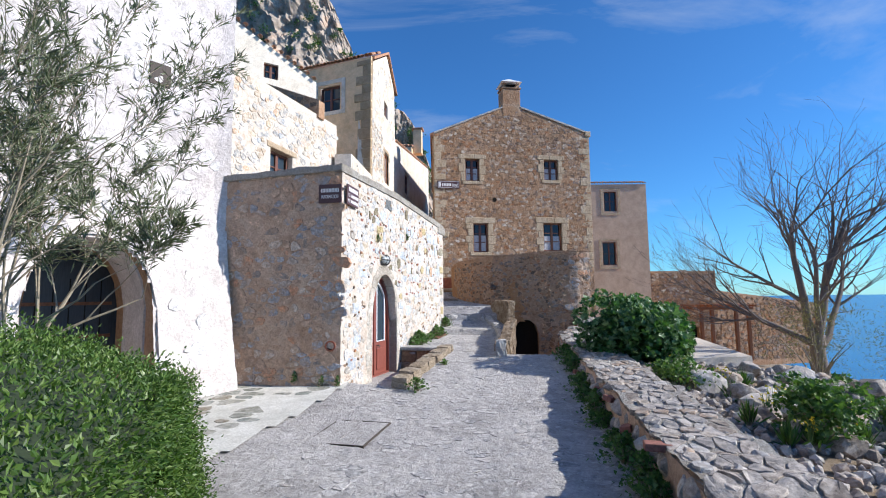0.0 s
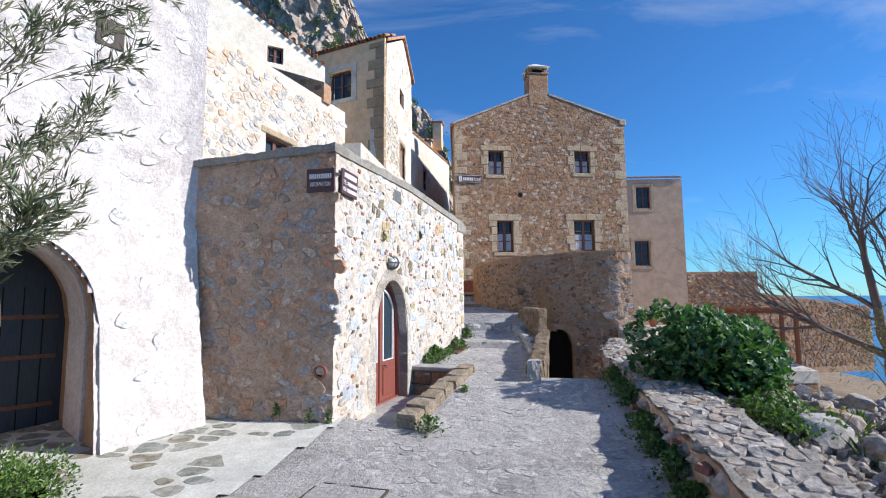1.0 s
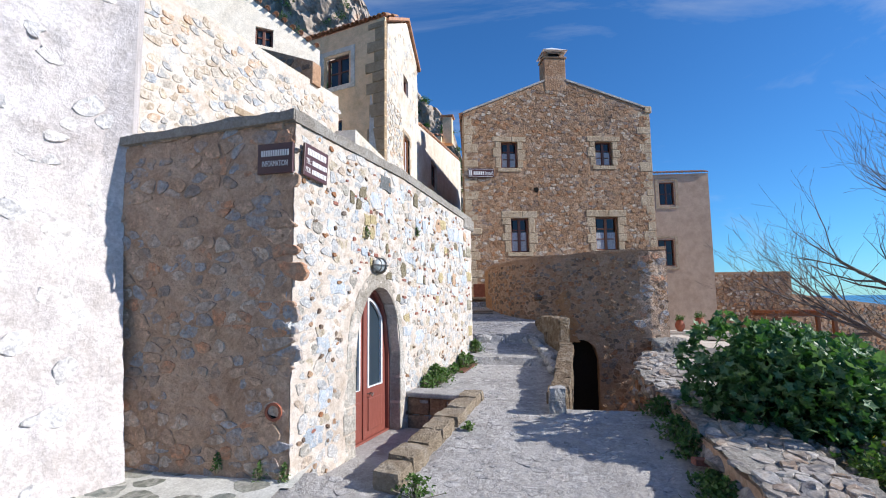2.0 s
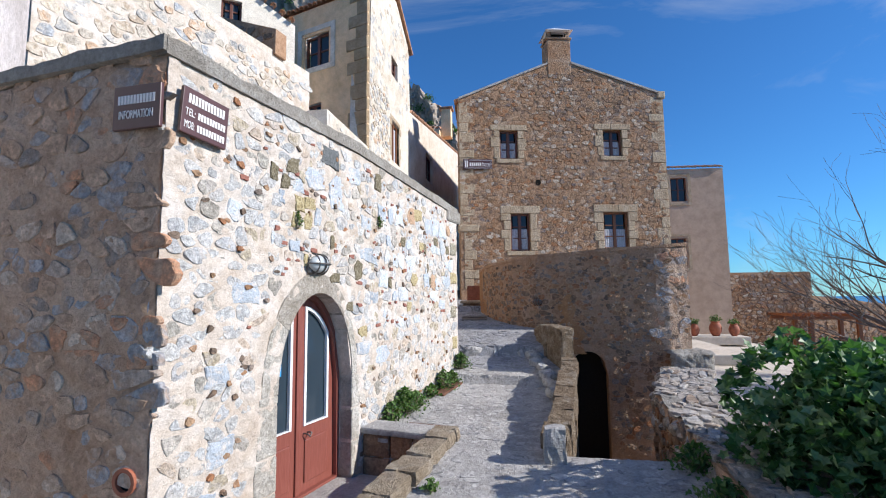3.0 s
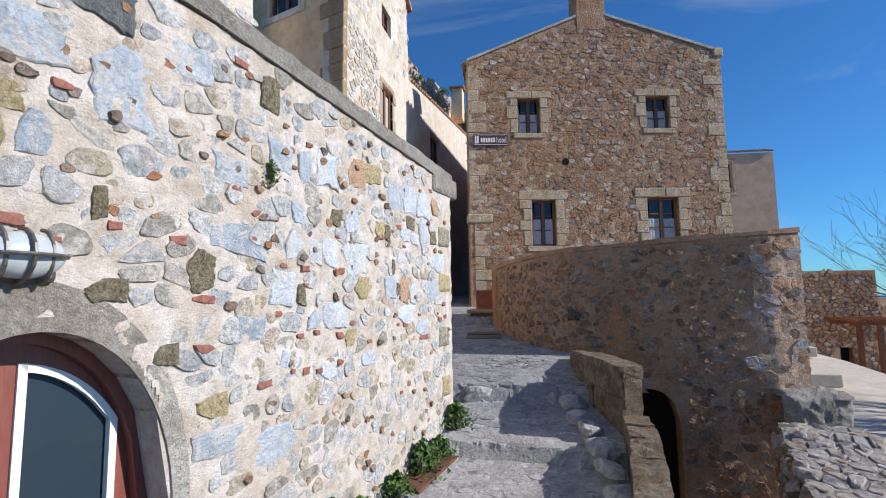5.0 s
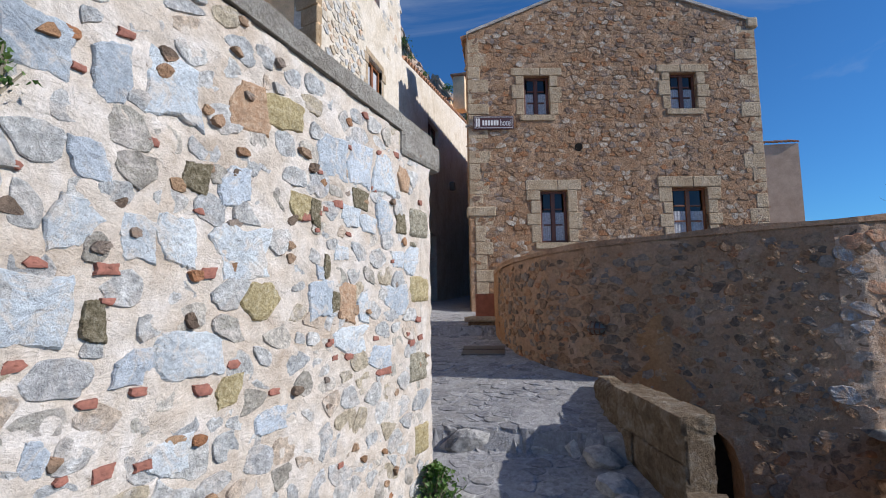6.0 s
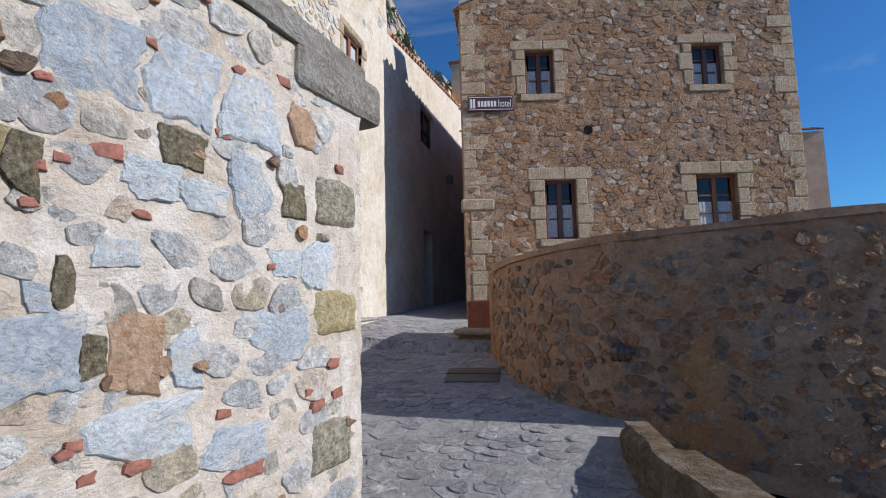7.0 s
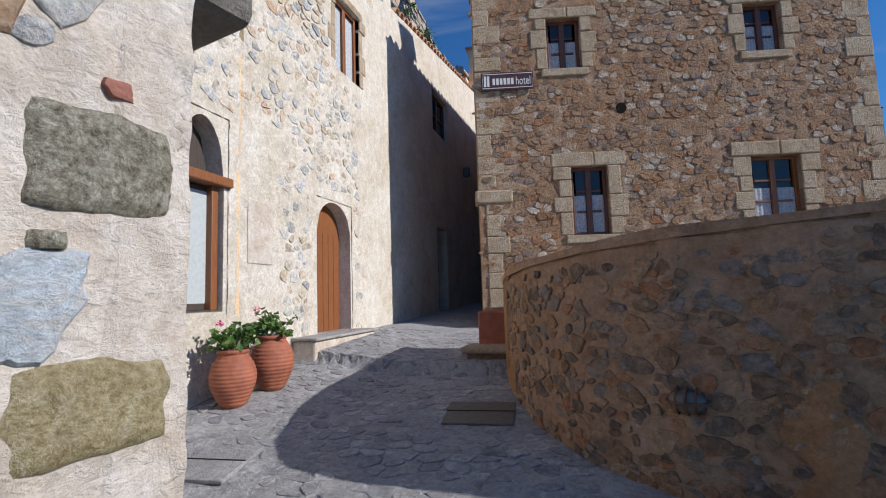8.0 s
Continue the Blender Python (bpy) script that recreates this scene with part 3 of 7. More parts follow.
def smeared_stone(name, tones, smear, cover=0.56):
    """Broken limestone: one tone a stone, dark cracks and pits, and mortar smeared over parts of the face."""
    def build(t, p):
        n = len(tones)
        base = ramp(t, chance(t, False), [(i / n, c) for i, c in enumerate(tones)])
        t.nodes[-1].color_ramp.interpolation = "CONSTANT"
        broad, fine = noisy(t, 6.0, 6, 0.65, distort=0.8), noisy(t, 55.0, 8, 0.75)
        crack = noisy(t, 16.0, 9, 0.8, (1, 1, 2.2), 1.6)
        c = mixed(t, 0.8, base, ramp(t, broad, [(0.3, (0.72, 0.74, 0.77)), (0.7, (1.28, 1.27, 1.25))]), "MULTIPLY")
        c = mixed(t, 0.7, c, ramp(t, fine, [(0.3, (0.55, 0.56, 0.58)), (0.62, (1.2, 1.2, 1.2))]), "MULTIPLY")
        c = mixed(t, ramp(t, crack, [(0.37, (0.7, 0.7, 0.7)), (0.43, (0, 0, 0))]), c, (0.19, 0.18, 0.17))
        c = mixed(t, ramp(t, noisy(t, 9.0, 8, 0.75, distort=1.2), [(cover, (0, 0, 0)), (cover + 0.1, (0.8, 0.8, 0.8))]), c, smear)
        t.links.new(c, p.inputs["Base Color"])
        p.inputs["Roughness"].default_value = 0.85
        p.inputs["Specular IOR Level"].default_value = 0.25
        bumped(t, p, mixed(t, 0.5, crack, fine), 1.0, 0.02)
    return material(name, build)


def rough_block(face, s0, s1, z0, z1, proud, amp, seed=0.0, step=0.014, rounding=0.3, wobble=0.12):
    """A broken-edged block in a wall: an uneven grid that dips into the wall round its rim."""
    nx, nz = max(6, round((s1 - s0) / step)), max(6, round((z1 - z0) / step))
    verts, faces = [], []
    cs, cz = (s0 + s1) / 2, (z0 + z1) / 2
    for j in range(nz + 1):
        for i in range(nx + 1):
            u, v = 2 * i / nx - 1, 2 * j / nz - 1
            edge = 1 - max(abs(u), abs(v)) ** 6
            w = 1 + wobble * noise.noise((u * 1.6, v * 1.6, seed)) + 0.35 * wobble * noise.noise((u * 4, v * 4, seed + 2))
            uu, vv = u * math.sqrt(1 - rounding * v * v / 2) * w, v * math.sqrt(1 - rounding * u * u / 2) * w
            s, z = cs + uu * (s1 - s0) / 2, cz + vv * (z1 - z0) / 2
            d = -0.02 + (proud + 0.02) * edge ** 0.6 + amp * edge * (noise.noise((s * 11, z * 11, seed)) + 0.8 * noise.noise((s * 30, z * 30, seed + 5)) + 0.5 * noise.noise((s * 70, z * 70, seed + 7)))
            verts.append(face(s, z, d))
    for j in range(nz):
        for i in range(nx):
            a = j * (nx + 1) + i
            faces.append((a, a + 1, a + nx + 2, a + nx + 1))
    return verts, faces


def worn_block(size, m, seed=0, amp=0.02, cuts=5, rounding=0.12):
    """A squared stone with rubbed corners and an uneven, pitted skin."""
    bm = bmesh.new()
    bmesh.ops.create_cube(bm, size=2.0)
    bmesh.ops.subdivide_edges(bm, edges=bm.edges[:], cuts=cuts, use_grid_fill=True)
    least = min(size)
    o = Vector((seed * 3.7, seed * 1.3, seed * 2.1))
    for v in bm.verts:
        c = v.co.copy()
        r = max(0.0, c.length - 1.15)
        c *= 1 - rounding * r
        p = Vector((c.x * size[0] / 2, c.y * size[1] / 2, c.z * size[2] / 2))
        k = noise.noise(p * 5 + o) + 0.7 * noise.noise(p * 13 + o) + 0.5 * noise.noise(p * 29 + o)
        v.co = m @ (p + c.normalized() * k * min(amp, 0.25 * least))
    return bm


def flush_stone(face, s, z, w, h, proud=0.012, seed=0):
    """A broken stone bedded almost level with the mortar: an angular outline, a chipped face."""
    rng = random.Random(seed)
    n = rng.randint(6, 9)
    corners = []
    for k in range(n):
        a = 2 * math.pi * (k + rng.uniform(-0.3, 0.3)) / n
        q = rng.uniform(0.86, 1.14) / max(abs(math.cos(a)) ** 1.5, abs(math.sin(a)) ** 1.5, 0.62)
        corners.append((math.cos(a) * q * w / 2, math.sin(a) * q * h / 2))
    ring = []
    for k in range(n):
        a, b = corners[k], corners[(k + 1) % n]
        for t in (0.0, 0.2, 0.4, 0.6, 0.8):
            j = 0.035 * min(w, h)
            ring.append((a[0] + (b[0] - a[0]) * t + rng.uniform(-j, j), a[1] + (b[1] - a[1]) * t + rng.uniform(-j, j)))
    m = len(ring)
    tx, tz = rng.uniform(-0.05, 0.05), rng.uniform(-0.05, 0.05)
    verts, faces = [], []
    for scale, lift in ((1.05, -0.025), (1.0, 0.5), (0.93, 0.95), (0.75, 1.0), (0.5, 1.05), (0.25, 1.05)):
        for x, y in ring:
            px, py = s + x * scale, z + y * scale
            d = lift if lift < 0 else proud * lift + tx * x * scale + tz * y * scale + 0.004 * noise.noise((px * 14, py * 14, seed)) + 0.004 * noise.noise((px * 37, py * 37, seed + 3.5))
            verts.append(face(px, py, d))
    verts.append(face(s, z, proud * 1.05))
    for r in range(5):
        for k in range(m):
            j = (k + 1) % m
            faces.append((r * m + k, r * m + j, (r + 1) * m + j, (r + 1) * m + k))
    for k in range(m):
        faces.append((5 * m + k, 5 * m + (k + 1) % m, 6 * m))
    return verts, faces


# ---- ground ----
def along(table, y):
    for (y0, z0), (y1, z1) in zip(table, table[1:]):
        if y <= y1:
            return z0 + (z1 - z0) * max(0.0, (y - y0)) / max(1e-6, y1 - y0)
    return table[-1][1]


CLIMB = [(-8, -0.2), (0, 0.0), (4, 0.09), (6, 0.17), (7.5, 0.27), (9, 0.47), (9.8, 0.54), (11, 0.61), (12.5, 0.70), (12.53, 0.83), (13.3, 0.95), (13.6, 1.0), (13.64, 1.17), (14.5, 1.3), (16.2, 1.53), (17.4, 1.66), (17.43, 1.8), (20, 1.92), (34, 2.4)]


def ground_z(x, y):
    z = along(CLIMB, y + 0.05 * math.sin(2.3 * x))
    if y < 9:
        z -= 0.02 * max(0.0, -2.5 - x) * max(0.0, min(1.0, (9 - y) / 4))
    if y > 14:
        z += 0.1 * max(0.0, min(1.0, -2.6 - x)) * min(1.0, y - 14)
    return z + 0.015 * math.sin(1.7 * x + 0.6 * y) * math.sin(0.9 * y)


SIDE_A, SIDE_B = (-2.40, 7.70), (-1.248, 13.006)  # the sunlit side of the annex
side = Face(SIDE_A, SIDE_B)
front = Face((-4.87, 7.87), SIDE_A)


class Battered(Face):
    """A wall plane whose foot stands out."""
    def __call__(self, s, z, d=0.0):
        p = self.a + self.u * s + self.n * (d + 0.62 * max(0.0, 1 - max(z, 0.0) / 3.2) ** 1.3 - 0.1)
        return (p.x, p.y, z)


white = Battered((-10.36, -1.2), (-4.42, 7.70))
white_core = Face((-10.36, -1.2), (-4.42, 7.70))
stair_front = Face((-0.35, 14.95), (3.08, 14.95))
DOOR_S0, DOOR_S1 = 1.13, 2.25


def in_pit(x, y):
    """The sunken place before the annex's door."""
    s = (x - SIDE_A[0]) * side.u.x + (y - SIDE_A[1]) * side.u.y
    d = (x - SIDE_A[0]) * side.n.x + (y - SIDE_A[1]) * side.n.y
    return 0.2 < s < 2.5 and -0.5 < d < 0.9


def in_stairwell(x, y):
    return 9.75 < y < 15.6 and along([(9.75, 0.14), (10.9, 0.33), (12.2, 0.48), (12.8, 0.5), (13.78, 0.22), (15.6, 0.12)], y) < x < 2.3


def path_right(y):
    return along([(-6, 0.65), (3.2, 1.15), (6.9, 1.32), (10.2, 1.46), (12, 1.57), (14, 2.25)], y)


def terrain_z(x, y):
    """The rough ground beyond the low wall, falling to the sea."""
    e = x - path_right(y)
    z = ground_z(1.5, min(y, 12)) + 0.12 - 0.05 * e - 0.02 * e * e
    z -= 2.0 * min(1.0, max(0.0, (y - 9.6) / 2.2)) ** 1.3
    if y > 12.5:
        z = min(z, -1.0)
    return max(z, -3.0 - 0.22 * max(0, e - 14)) + 0.07 * math.sin(1.3 * x + 0.7 * y) * min(1.0, max(0.0, e))


def grid_shape(x0, x1, y0, y1, step, zf, skip=None):
    nx, ny = max(1, round((x1 - x0) / step)), max(1, round((y1 - y0) / step))
    verts, faces, index = [], [], {}

    def vert(i, j):
        if (i, j) not in index:
            x, y = x0 + (x1 - x0) * i / nx, y0 + (y1 - y0) * j / ny
            index[i, j] = len(verts)
            verts.append((x, y, zf(x, y)))
        return index[i, j]
    for j in range(ny):
        for i in range(nx):
            cx, cy = x0 + (x1 - x0) * (i + 0.5) / nx, y0 + (y1 - y0) * (j + 0.5) / ny
            if skip and skip(cx, cy):
                continue
            faces.append((vert(i, j), vert(i + 1, j), vert(i + 1, j + 1), vert(i, j + 1)))
    return verts, faces


def fine_ground(x, y):
    if in_pit(x, y):
        return 0.17
    if in_stairwell(x, y):
        return max(-1.5, -0.3 - 0.2 * math.floor((y - 9.75) / 0.3))
    return ground_z(x, y) + 0.008 + 0.009 * noise.noise((x * 2.5, y * 2.5, 0)) + 0.010 * noise.noise((x * 7, y * 7, 3)) + 0.009 * noise.noise((x * 15, y * 15, 6))


pavement = tagged(part("pavement", grid_shape(-10, 2.1, -6, 12.9, 0.042, fine_ground, lambda x, y: x > path_right(y) + 0.03 or (y > 9.7 and x > 2.25)), M_CEMENT), "worn grey cobbled lane set in cement", "pavement", kind="structure")
# begins at y 12.9: on the lane's end the darker paving stands for shade
alley_floor = tagged(part("alley_pavement", grid_shape(-8, 2.1, 12.9, 34, 0.06, fine_ground, lambda x, y: (y > 15.45 and x > -0.2) or (x > 0.6 and not in_stairwell(x, y))), M_ALLEY_CEMENT), "dark worn stone paving of the shaded alley", "pavement", kind="structure")
ground = tagged(part("ground", grid_shape(-11, 2.1, -9, 34, 1.0, lambda x, y: min(-1.2, ground_z(x, y) - 1.2)), M_SOIL), "dry soil and rough ground sloping to the sea", "ground", kind="structure")
slope = tagged(part("slope_ground", grid_shape(1.5, 60, -30, 90, 0.5, lambda x, y: terrain_z(x, y), lambda x, y: x < path_right(y)), M_SOIL), "stony soil bank falling away beside the lane", "ground", kind="structure")
sea = tagged(part("water", ([(-4000, -4000, -22), (4000, -4000, -22), (4000, 4000, -22), (-4000, 4000, -22)], [(0, 1, 2, 3)]), M_SEA), "calm deep blue sea out to the horizon", "sea", kind="structure")


# ---- annex with the arched door ----
annex = thing("annex_house", "low rubble stone house with flat roof and arched red door", "house")


def door_arch(s):
    return arch_top(s, DOOR_S0, DOOR_S1, 1.25, 2.1)


door_hole = (DOOR_S0, DOOR_S1, 0.17, door_arch)


def side_top(s):
    return 3.80 - 0.01 * s - 0.066 * max(0, s - 2.3)


part("wall", wall_shape(side, 0.0, side.length, -0.3, lambda s: side_top(s) - 0.12, 0.5, [door_hole]), M_MORTAR, annex, "pale pink mortar wall studded with stones")
part("wall", wall_shape(front, 0.0, front.length - 0.002, -0.3, lambda s: 3.58 + 0.045 * s, 0.5), M_MORTAR_FRONT, annex, "shaded rubble wall in brown mortar")
end_face = Face(SIDE_B, (-4.6, 13.7))
part("wall", wall_shape(end_face, 0.002, end_face.length, 0.0, 3.42, 0.4), M_MORTAR, annex)
part("roof", ([(-2.42, 7.72, 3.64), (-1.3, 12.95, 3.4), (-4.6, 13.7, 3.5), (-4.95, 7.89, 3.5)], [(0, 1, 2, 3)]), M_CEMENT, annex)

# ---- white house ----
white_house = thing("white_house", "tall whitewashed house with an arched dark doorway", "house")
WL = white.length
W_END = WL + 0.16
part("wall", wall_shape(lambda s, z, d: white_core(s, z, d - 0.13), 0.0, W_END, -0.5, 9.0, 0.8, [(WL - 2.4, WL - 1.0, 0.0, lambda s: arch_top(s, WL - 2.4, WL - 1.0, 1.55, 2.5))]), M_WHITEWASH, white_house, "blinding white limewashed wall")
edge = [(W_END - 0.02, 0.12 * k) for k in range(75)]
part("corner_face", ([white(s, z, 0.02) for s, z in edge] + [white_core(s, z, -0.6) for s, z in edge], [(k, 75 + k, 76 + k, k + 1) for k in range(74)]), M_WHITEWASH, white_house)
edge = [(WL - 2.43, 0.1 * k) for k in range(16)] + [(WL - 2.43 + 1.46 * k / 24, arch_top(WL - 2.43 + 1.46 * k / 24, WL - 2.43, WL - 0.97, 1.55, 2.54)) for k in range(25)] + [(WL - 0.97, 1.5 - 0.1 * k) for k in range(16)]
part("door_reveal", ([white(s, z, 0.02) for s, z in edge] + [white_core(s, z, -1.4) for s, z in edge], [(k, k + 1, len(edge) + k + 1, len(edge) + k) for k in range(len(edge) - 1)]), M_MORTAR_BROWN, white_house, "bare brown stone of the deep doorway")
rim = [(WL - 2.45, 0.1 * k) for k in range(16)] + [(WL - 2.45 + 1.5 * k / 24, arch_top(WL - 2.45 + 1.5 * k / 24, WL - 2.45, WL - 0.95, 1.55, 2.56)) for k in range(25)] + [(WL - 0.95, 1.5 - 0.1 * k) for k in range(16)]
part("door_rim", ribbon(white, rim, 0.14, -0.02, 0.052, False), M_WHITEWASH, white_house, "rounded whitewashed edge of the doorway")
part("wall", wall_shape(Face((-4.34, 7.85), (-5.5, 9.2)), 0.0, 1.8, 0.0, 8.9, 0.4), M_WHITEWASH, white_house)

# ---- upper terrace wall ----
terrace_house = thing("terrace_house", "upper rubble stone house wall with a small window", "house")
terr = Face((-5.6, 9.3), (-4.55, 14.2))
part("wall", wall_shape(terr, 0.0, terr.length, 3.0, lambda s: 6.72 + 0.03 * s, 0.5, [(1.9, 2.8, 4.5, 5.28)]), M_PLASTER_PALE, terrace_house, "pale mortar wall with grey stones")

# ---- tower house ----
TOWER_X = -4.0
tower = thing("tower_house", "tall plastered stone house with gabled tile roof", "house")
alley = Face((TOWER_X, 13.9), (TOWER_X, 34.0))


def A(y):
    return y - 13.9


def gable_top(s):
    y = s + 13.9
    if y < 16.6:
        return 5.9
    if y > 20.9:
        return 8.6 + 0.17 * (y - 21.2)
    return 10.1 + 1.5 * (y - 16.6) / 2.5 if y < 19.1 else 11.6 - 0.85 * (y - 19.1) / 1.8


part("wall", wall_shape(alley, 0.0, alley.length, 0.0, gable_top, 0.5, [
    (A(15.62), A(16.22), 2.46, lambda s: arch_top(s, A(15.62), A(16.22), 3.8, 4.45)), (A(18.02), A(19.0), 2.06, lambda s: arch_top(s, A(18.02), A(19.0), 3.55, 4.0)),
    (A(18.6), A(19.42), 6.2, 7.45), (A(18.6), A(19.3), 8.9, 9.5), (A(23.55), A(24.95), 6.83, 7.95), (A(23.65), A(24.5), 1.8, 4.3)], 0.25), M_PLASTER_PALE, tower, "sunlit pale plaster wall with showing stones")
tower_front = Face((-7.2, 17.40), (TOWER_X, 16.385))
part("wall", wall_shape(tower_front, 0.0, tower_front.length, 0.0, 10.2, 0.06, [(1.15, 2.05, 8.45, 9.4), (1.15, 1.8, 6.5, 7.4)]), M_PLASTER_TAN, tower, "shaded tan plaster front")

# ---- upper white house and cliff ----
upper_house = thing("upper_house", "cream plastered house with a tiled eave high behind", "house")


def upper_top(s):
    return 10.476 - 0.56 * (s - 2.516)


upper = Face((-9.79, 13.18), (-5.88, 16.07))
part("wall", wall_shape(upper, 0.0, upper.length, 3.0, upper_top, 0.5, [(3.10, 3.57, 8.95, 9.47)]), M_CREAM, upper_house)

# ---- hotel ----
HOTEL_A, HOTEL_B = (-2.226, 20.643), (4.777, 22.394)
hotel_front = Face(HOTEL_A, HOTEL_B)
hotel = thing("stone_hotel", "three-storey rubble stone house with gable and chimney", "house")
WINDOWS = [(1.38, 2.01, 6.70, 7.69), (5.0, 5.67, 6.83, 7.76), (1.69, 2.35, 3.56, 4.82), (4.89, 5.75, 3.62, 4.87)]


def hotel_top(s):
    if s < 3.55:
        return 8.76 + 1.5 * s / 3.55
    return 10.26 - 1.2 * (s - 3.55) / (hotel_front.length - 3.55)


part("wall", wall_shape(hotel_front, 0.0, hotel_front.length, 1.0, hotel_top, 0.5, WINDOWS, 0.3), M_MORTAR_HOUSE, hotel, "brown rubble gable wall")
hotel_left = Face((HOTEL_A[0] - 1.1, HOTEL_A[1] + 12.0), HOTEL_A)
hotel_right = Face(HOTEL_B, (HOTEL_B[0] - 1.8, HOTEL_B[1] + 12.0))
part("wall", wall_shape(hotel_left, 0.0, hotel_left.length - 0.18, 1.0, 8.7, 0.5), M_MORTAR_HOUSE, hotel)
part("wall", wall_shape(hotel_right, 0.002, hotel_right.length, -2.0, 9.0, 0.5), M_MORTAR_HOUSE, hotel)


# ---- curved stair wall ----
class Bend:
    """A wall that runs straight and then bends back: s along it, d out of it."""
    def __init__(self, pts):
        self.p = [Vector((*q, 0)) for q in pts]
        self.at = [0.0]
        for a, b in zip(self.p, self.p[1:]):
            self.at.append(self.at[-1] + (b - a).length)
        self.length = self.at[-1]

    def __call__(self, s, z, d=0.0):
        s = min(max(s, 0.0), self.length - 1e-6)
        k = max(i for i in range(len(self.p) - 1) if self.at[i] <= s + 1e-9)
        t = (s - self.at[k]) / (self.at[k + 1] - self.at[k])

        def normal(i):
            v = self.p[min(i + 1, len(self.p) - 1)] - self.p[max(i - 1, 0)]
            return Vector((v.y, -v.x, 0)).normalized()
        n = normal(k).lerp(normal(k + 1), t).normalized()
        q = self.p[k].lerp(self.p[k + 1], t) + n * d
        return (q.x, q.y, z)


bend = Bend([(-1.35, 18.3), (-1.3, 17.6), (-1.12, 16.8), (-0.82, 16.05), (-0.4, 15.45), (0.1, 15.12), (0.7, 14.98), (1.4, 14.95), (2.2, 14.95), (2.6, 14.95), (3.0, 15.02)])
stair_wall = thing("stair_wall", "curved brown rubble wall beside the hotel stair", "wall", kind="structure")


def bend_top(s):
    return along([(0, 2.62), (1.5, 2.72), (3.6, 2.84), (5.5, 2.95), (7, 3.02)], s)


s_arch = bend.at[6] - 0.7
part("wall_core", wall_shape(bend, 0.0, bend.length, -1.7, bend_top, 0.55, [(s_arch + 0.68, s_arch + 1.43, -1.5, lambda s: arch_top(s, s_arch + 0.68, s_arch + 1.43, 0.5, 0.95))], 0.2), M_MORTAR_BROWN, stair_wall)
stair_end = Face((3.0, 15.02), (3.35, 18.4))
part("wall_core", wall_shape(stair_end, 0.0, stair_end.length, -1.2, 3.0, 0.5), M_MORTAR_BROWN, stair_wall)
part("landing", ([(-0.8, 16.9, 2.3), (0.0, 15.5, 2.4), (3.2, 15.4, 2.5), (3.4, 22.3, 2.5), (-1.0, 21.5, 2.3)], [(0, 1, 2, 3, 4)]), M_CEMENT, stair_wall)

# ---- low wall beside the lane ----
lane_wall = thing("lane_wall", "low ragged dry stone wall along the lane", "wall", kind="structure")
lane_in = Bend([(2.2, 14.1), (1.57, 12.0), (1.45, 10.2), (1.3, 6.9), (1.12, 3.2), (0.7, -6.0)])


def lane_top(s):
    return along([(0, 0.78), (4, 0.74), (8, 0.62), (11, 0.52), (20, 0.25)], s) + 0.08 * noise.noise((s * 1.4, 0, 0)) + 0.06 * noise.noise((s * 3.7, 0, 5))


part("wall_core", wall_shape(lane_in, 0.0, lane_in.length, -1.6, lambda s: lane_top(s) - 0.05, 0.74, (), 0.3), M_MORTAR_FRONT, lane_wall)


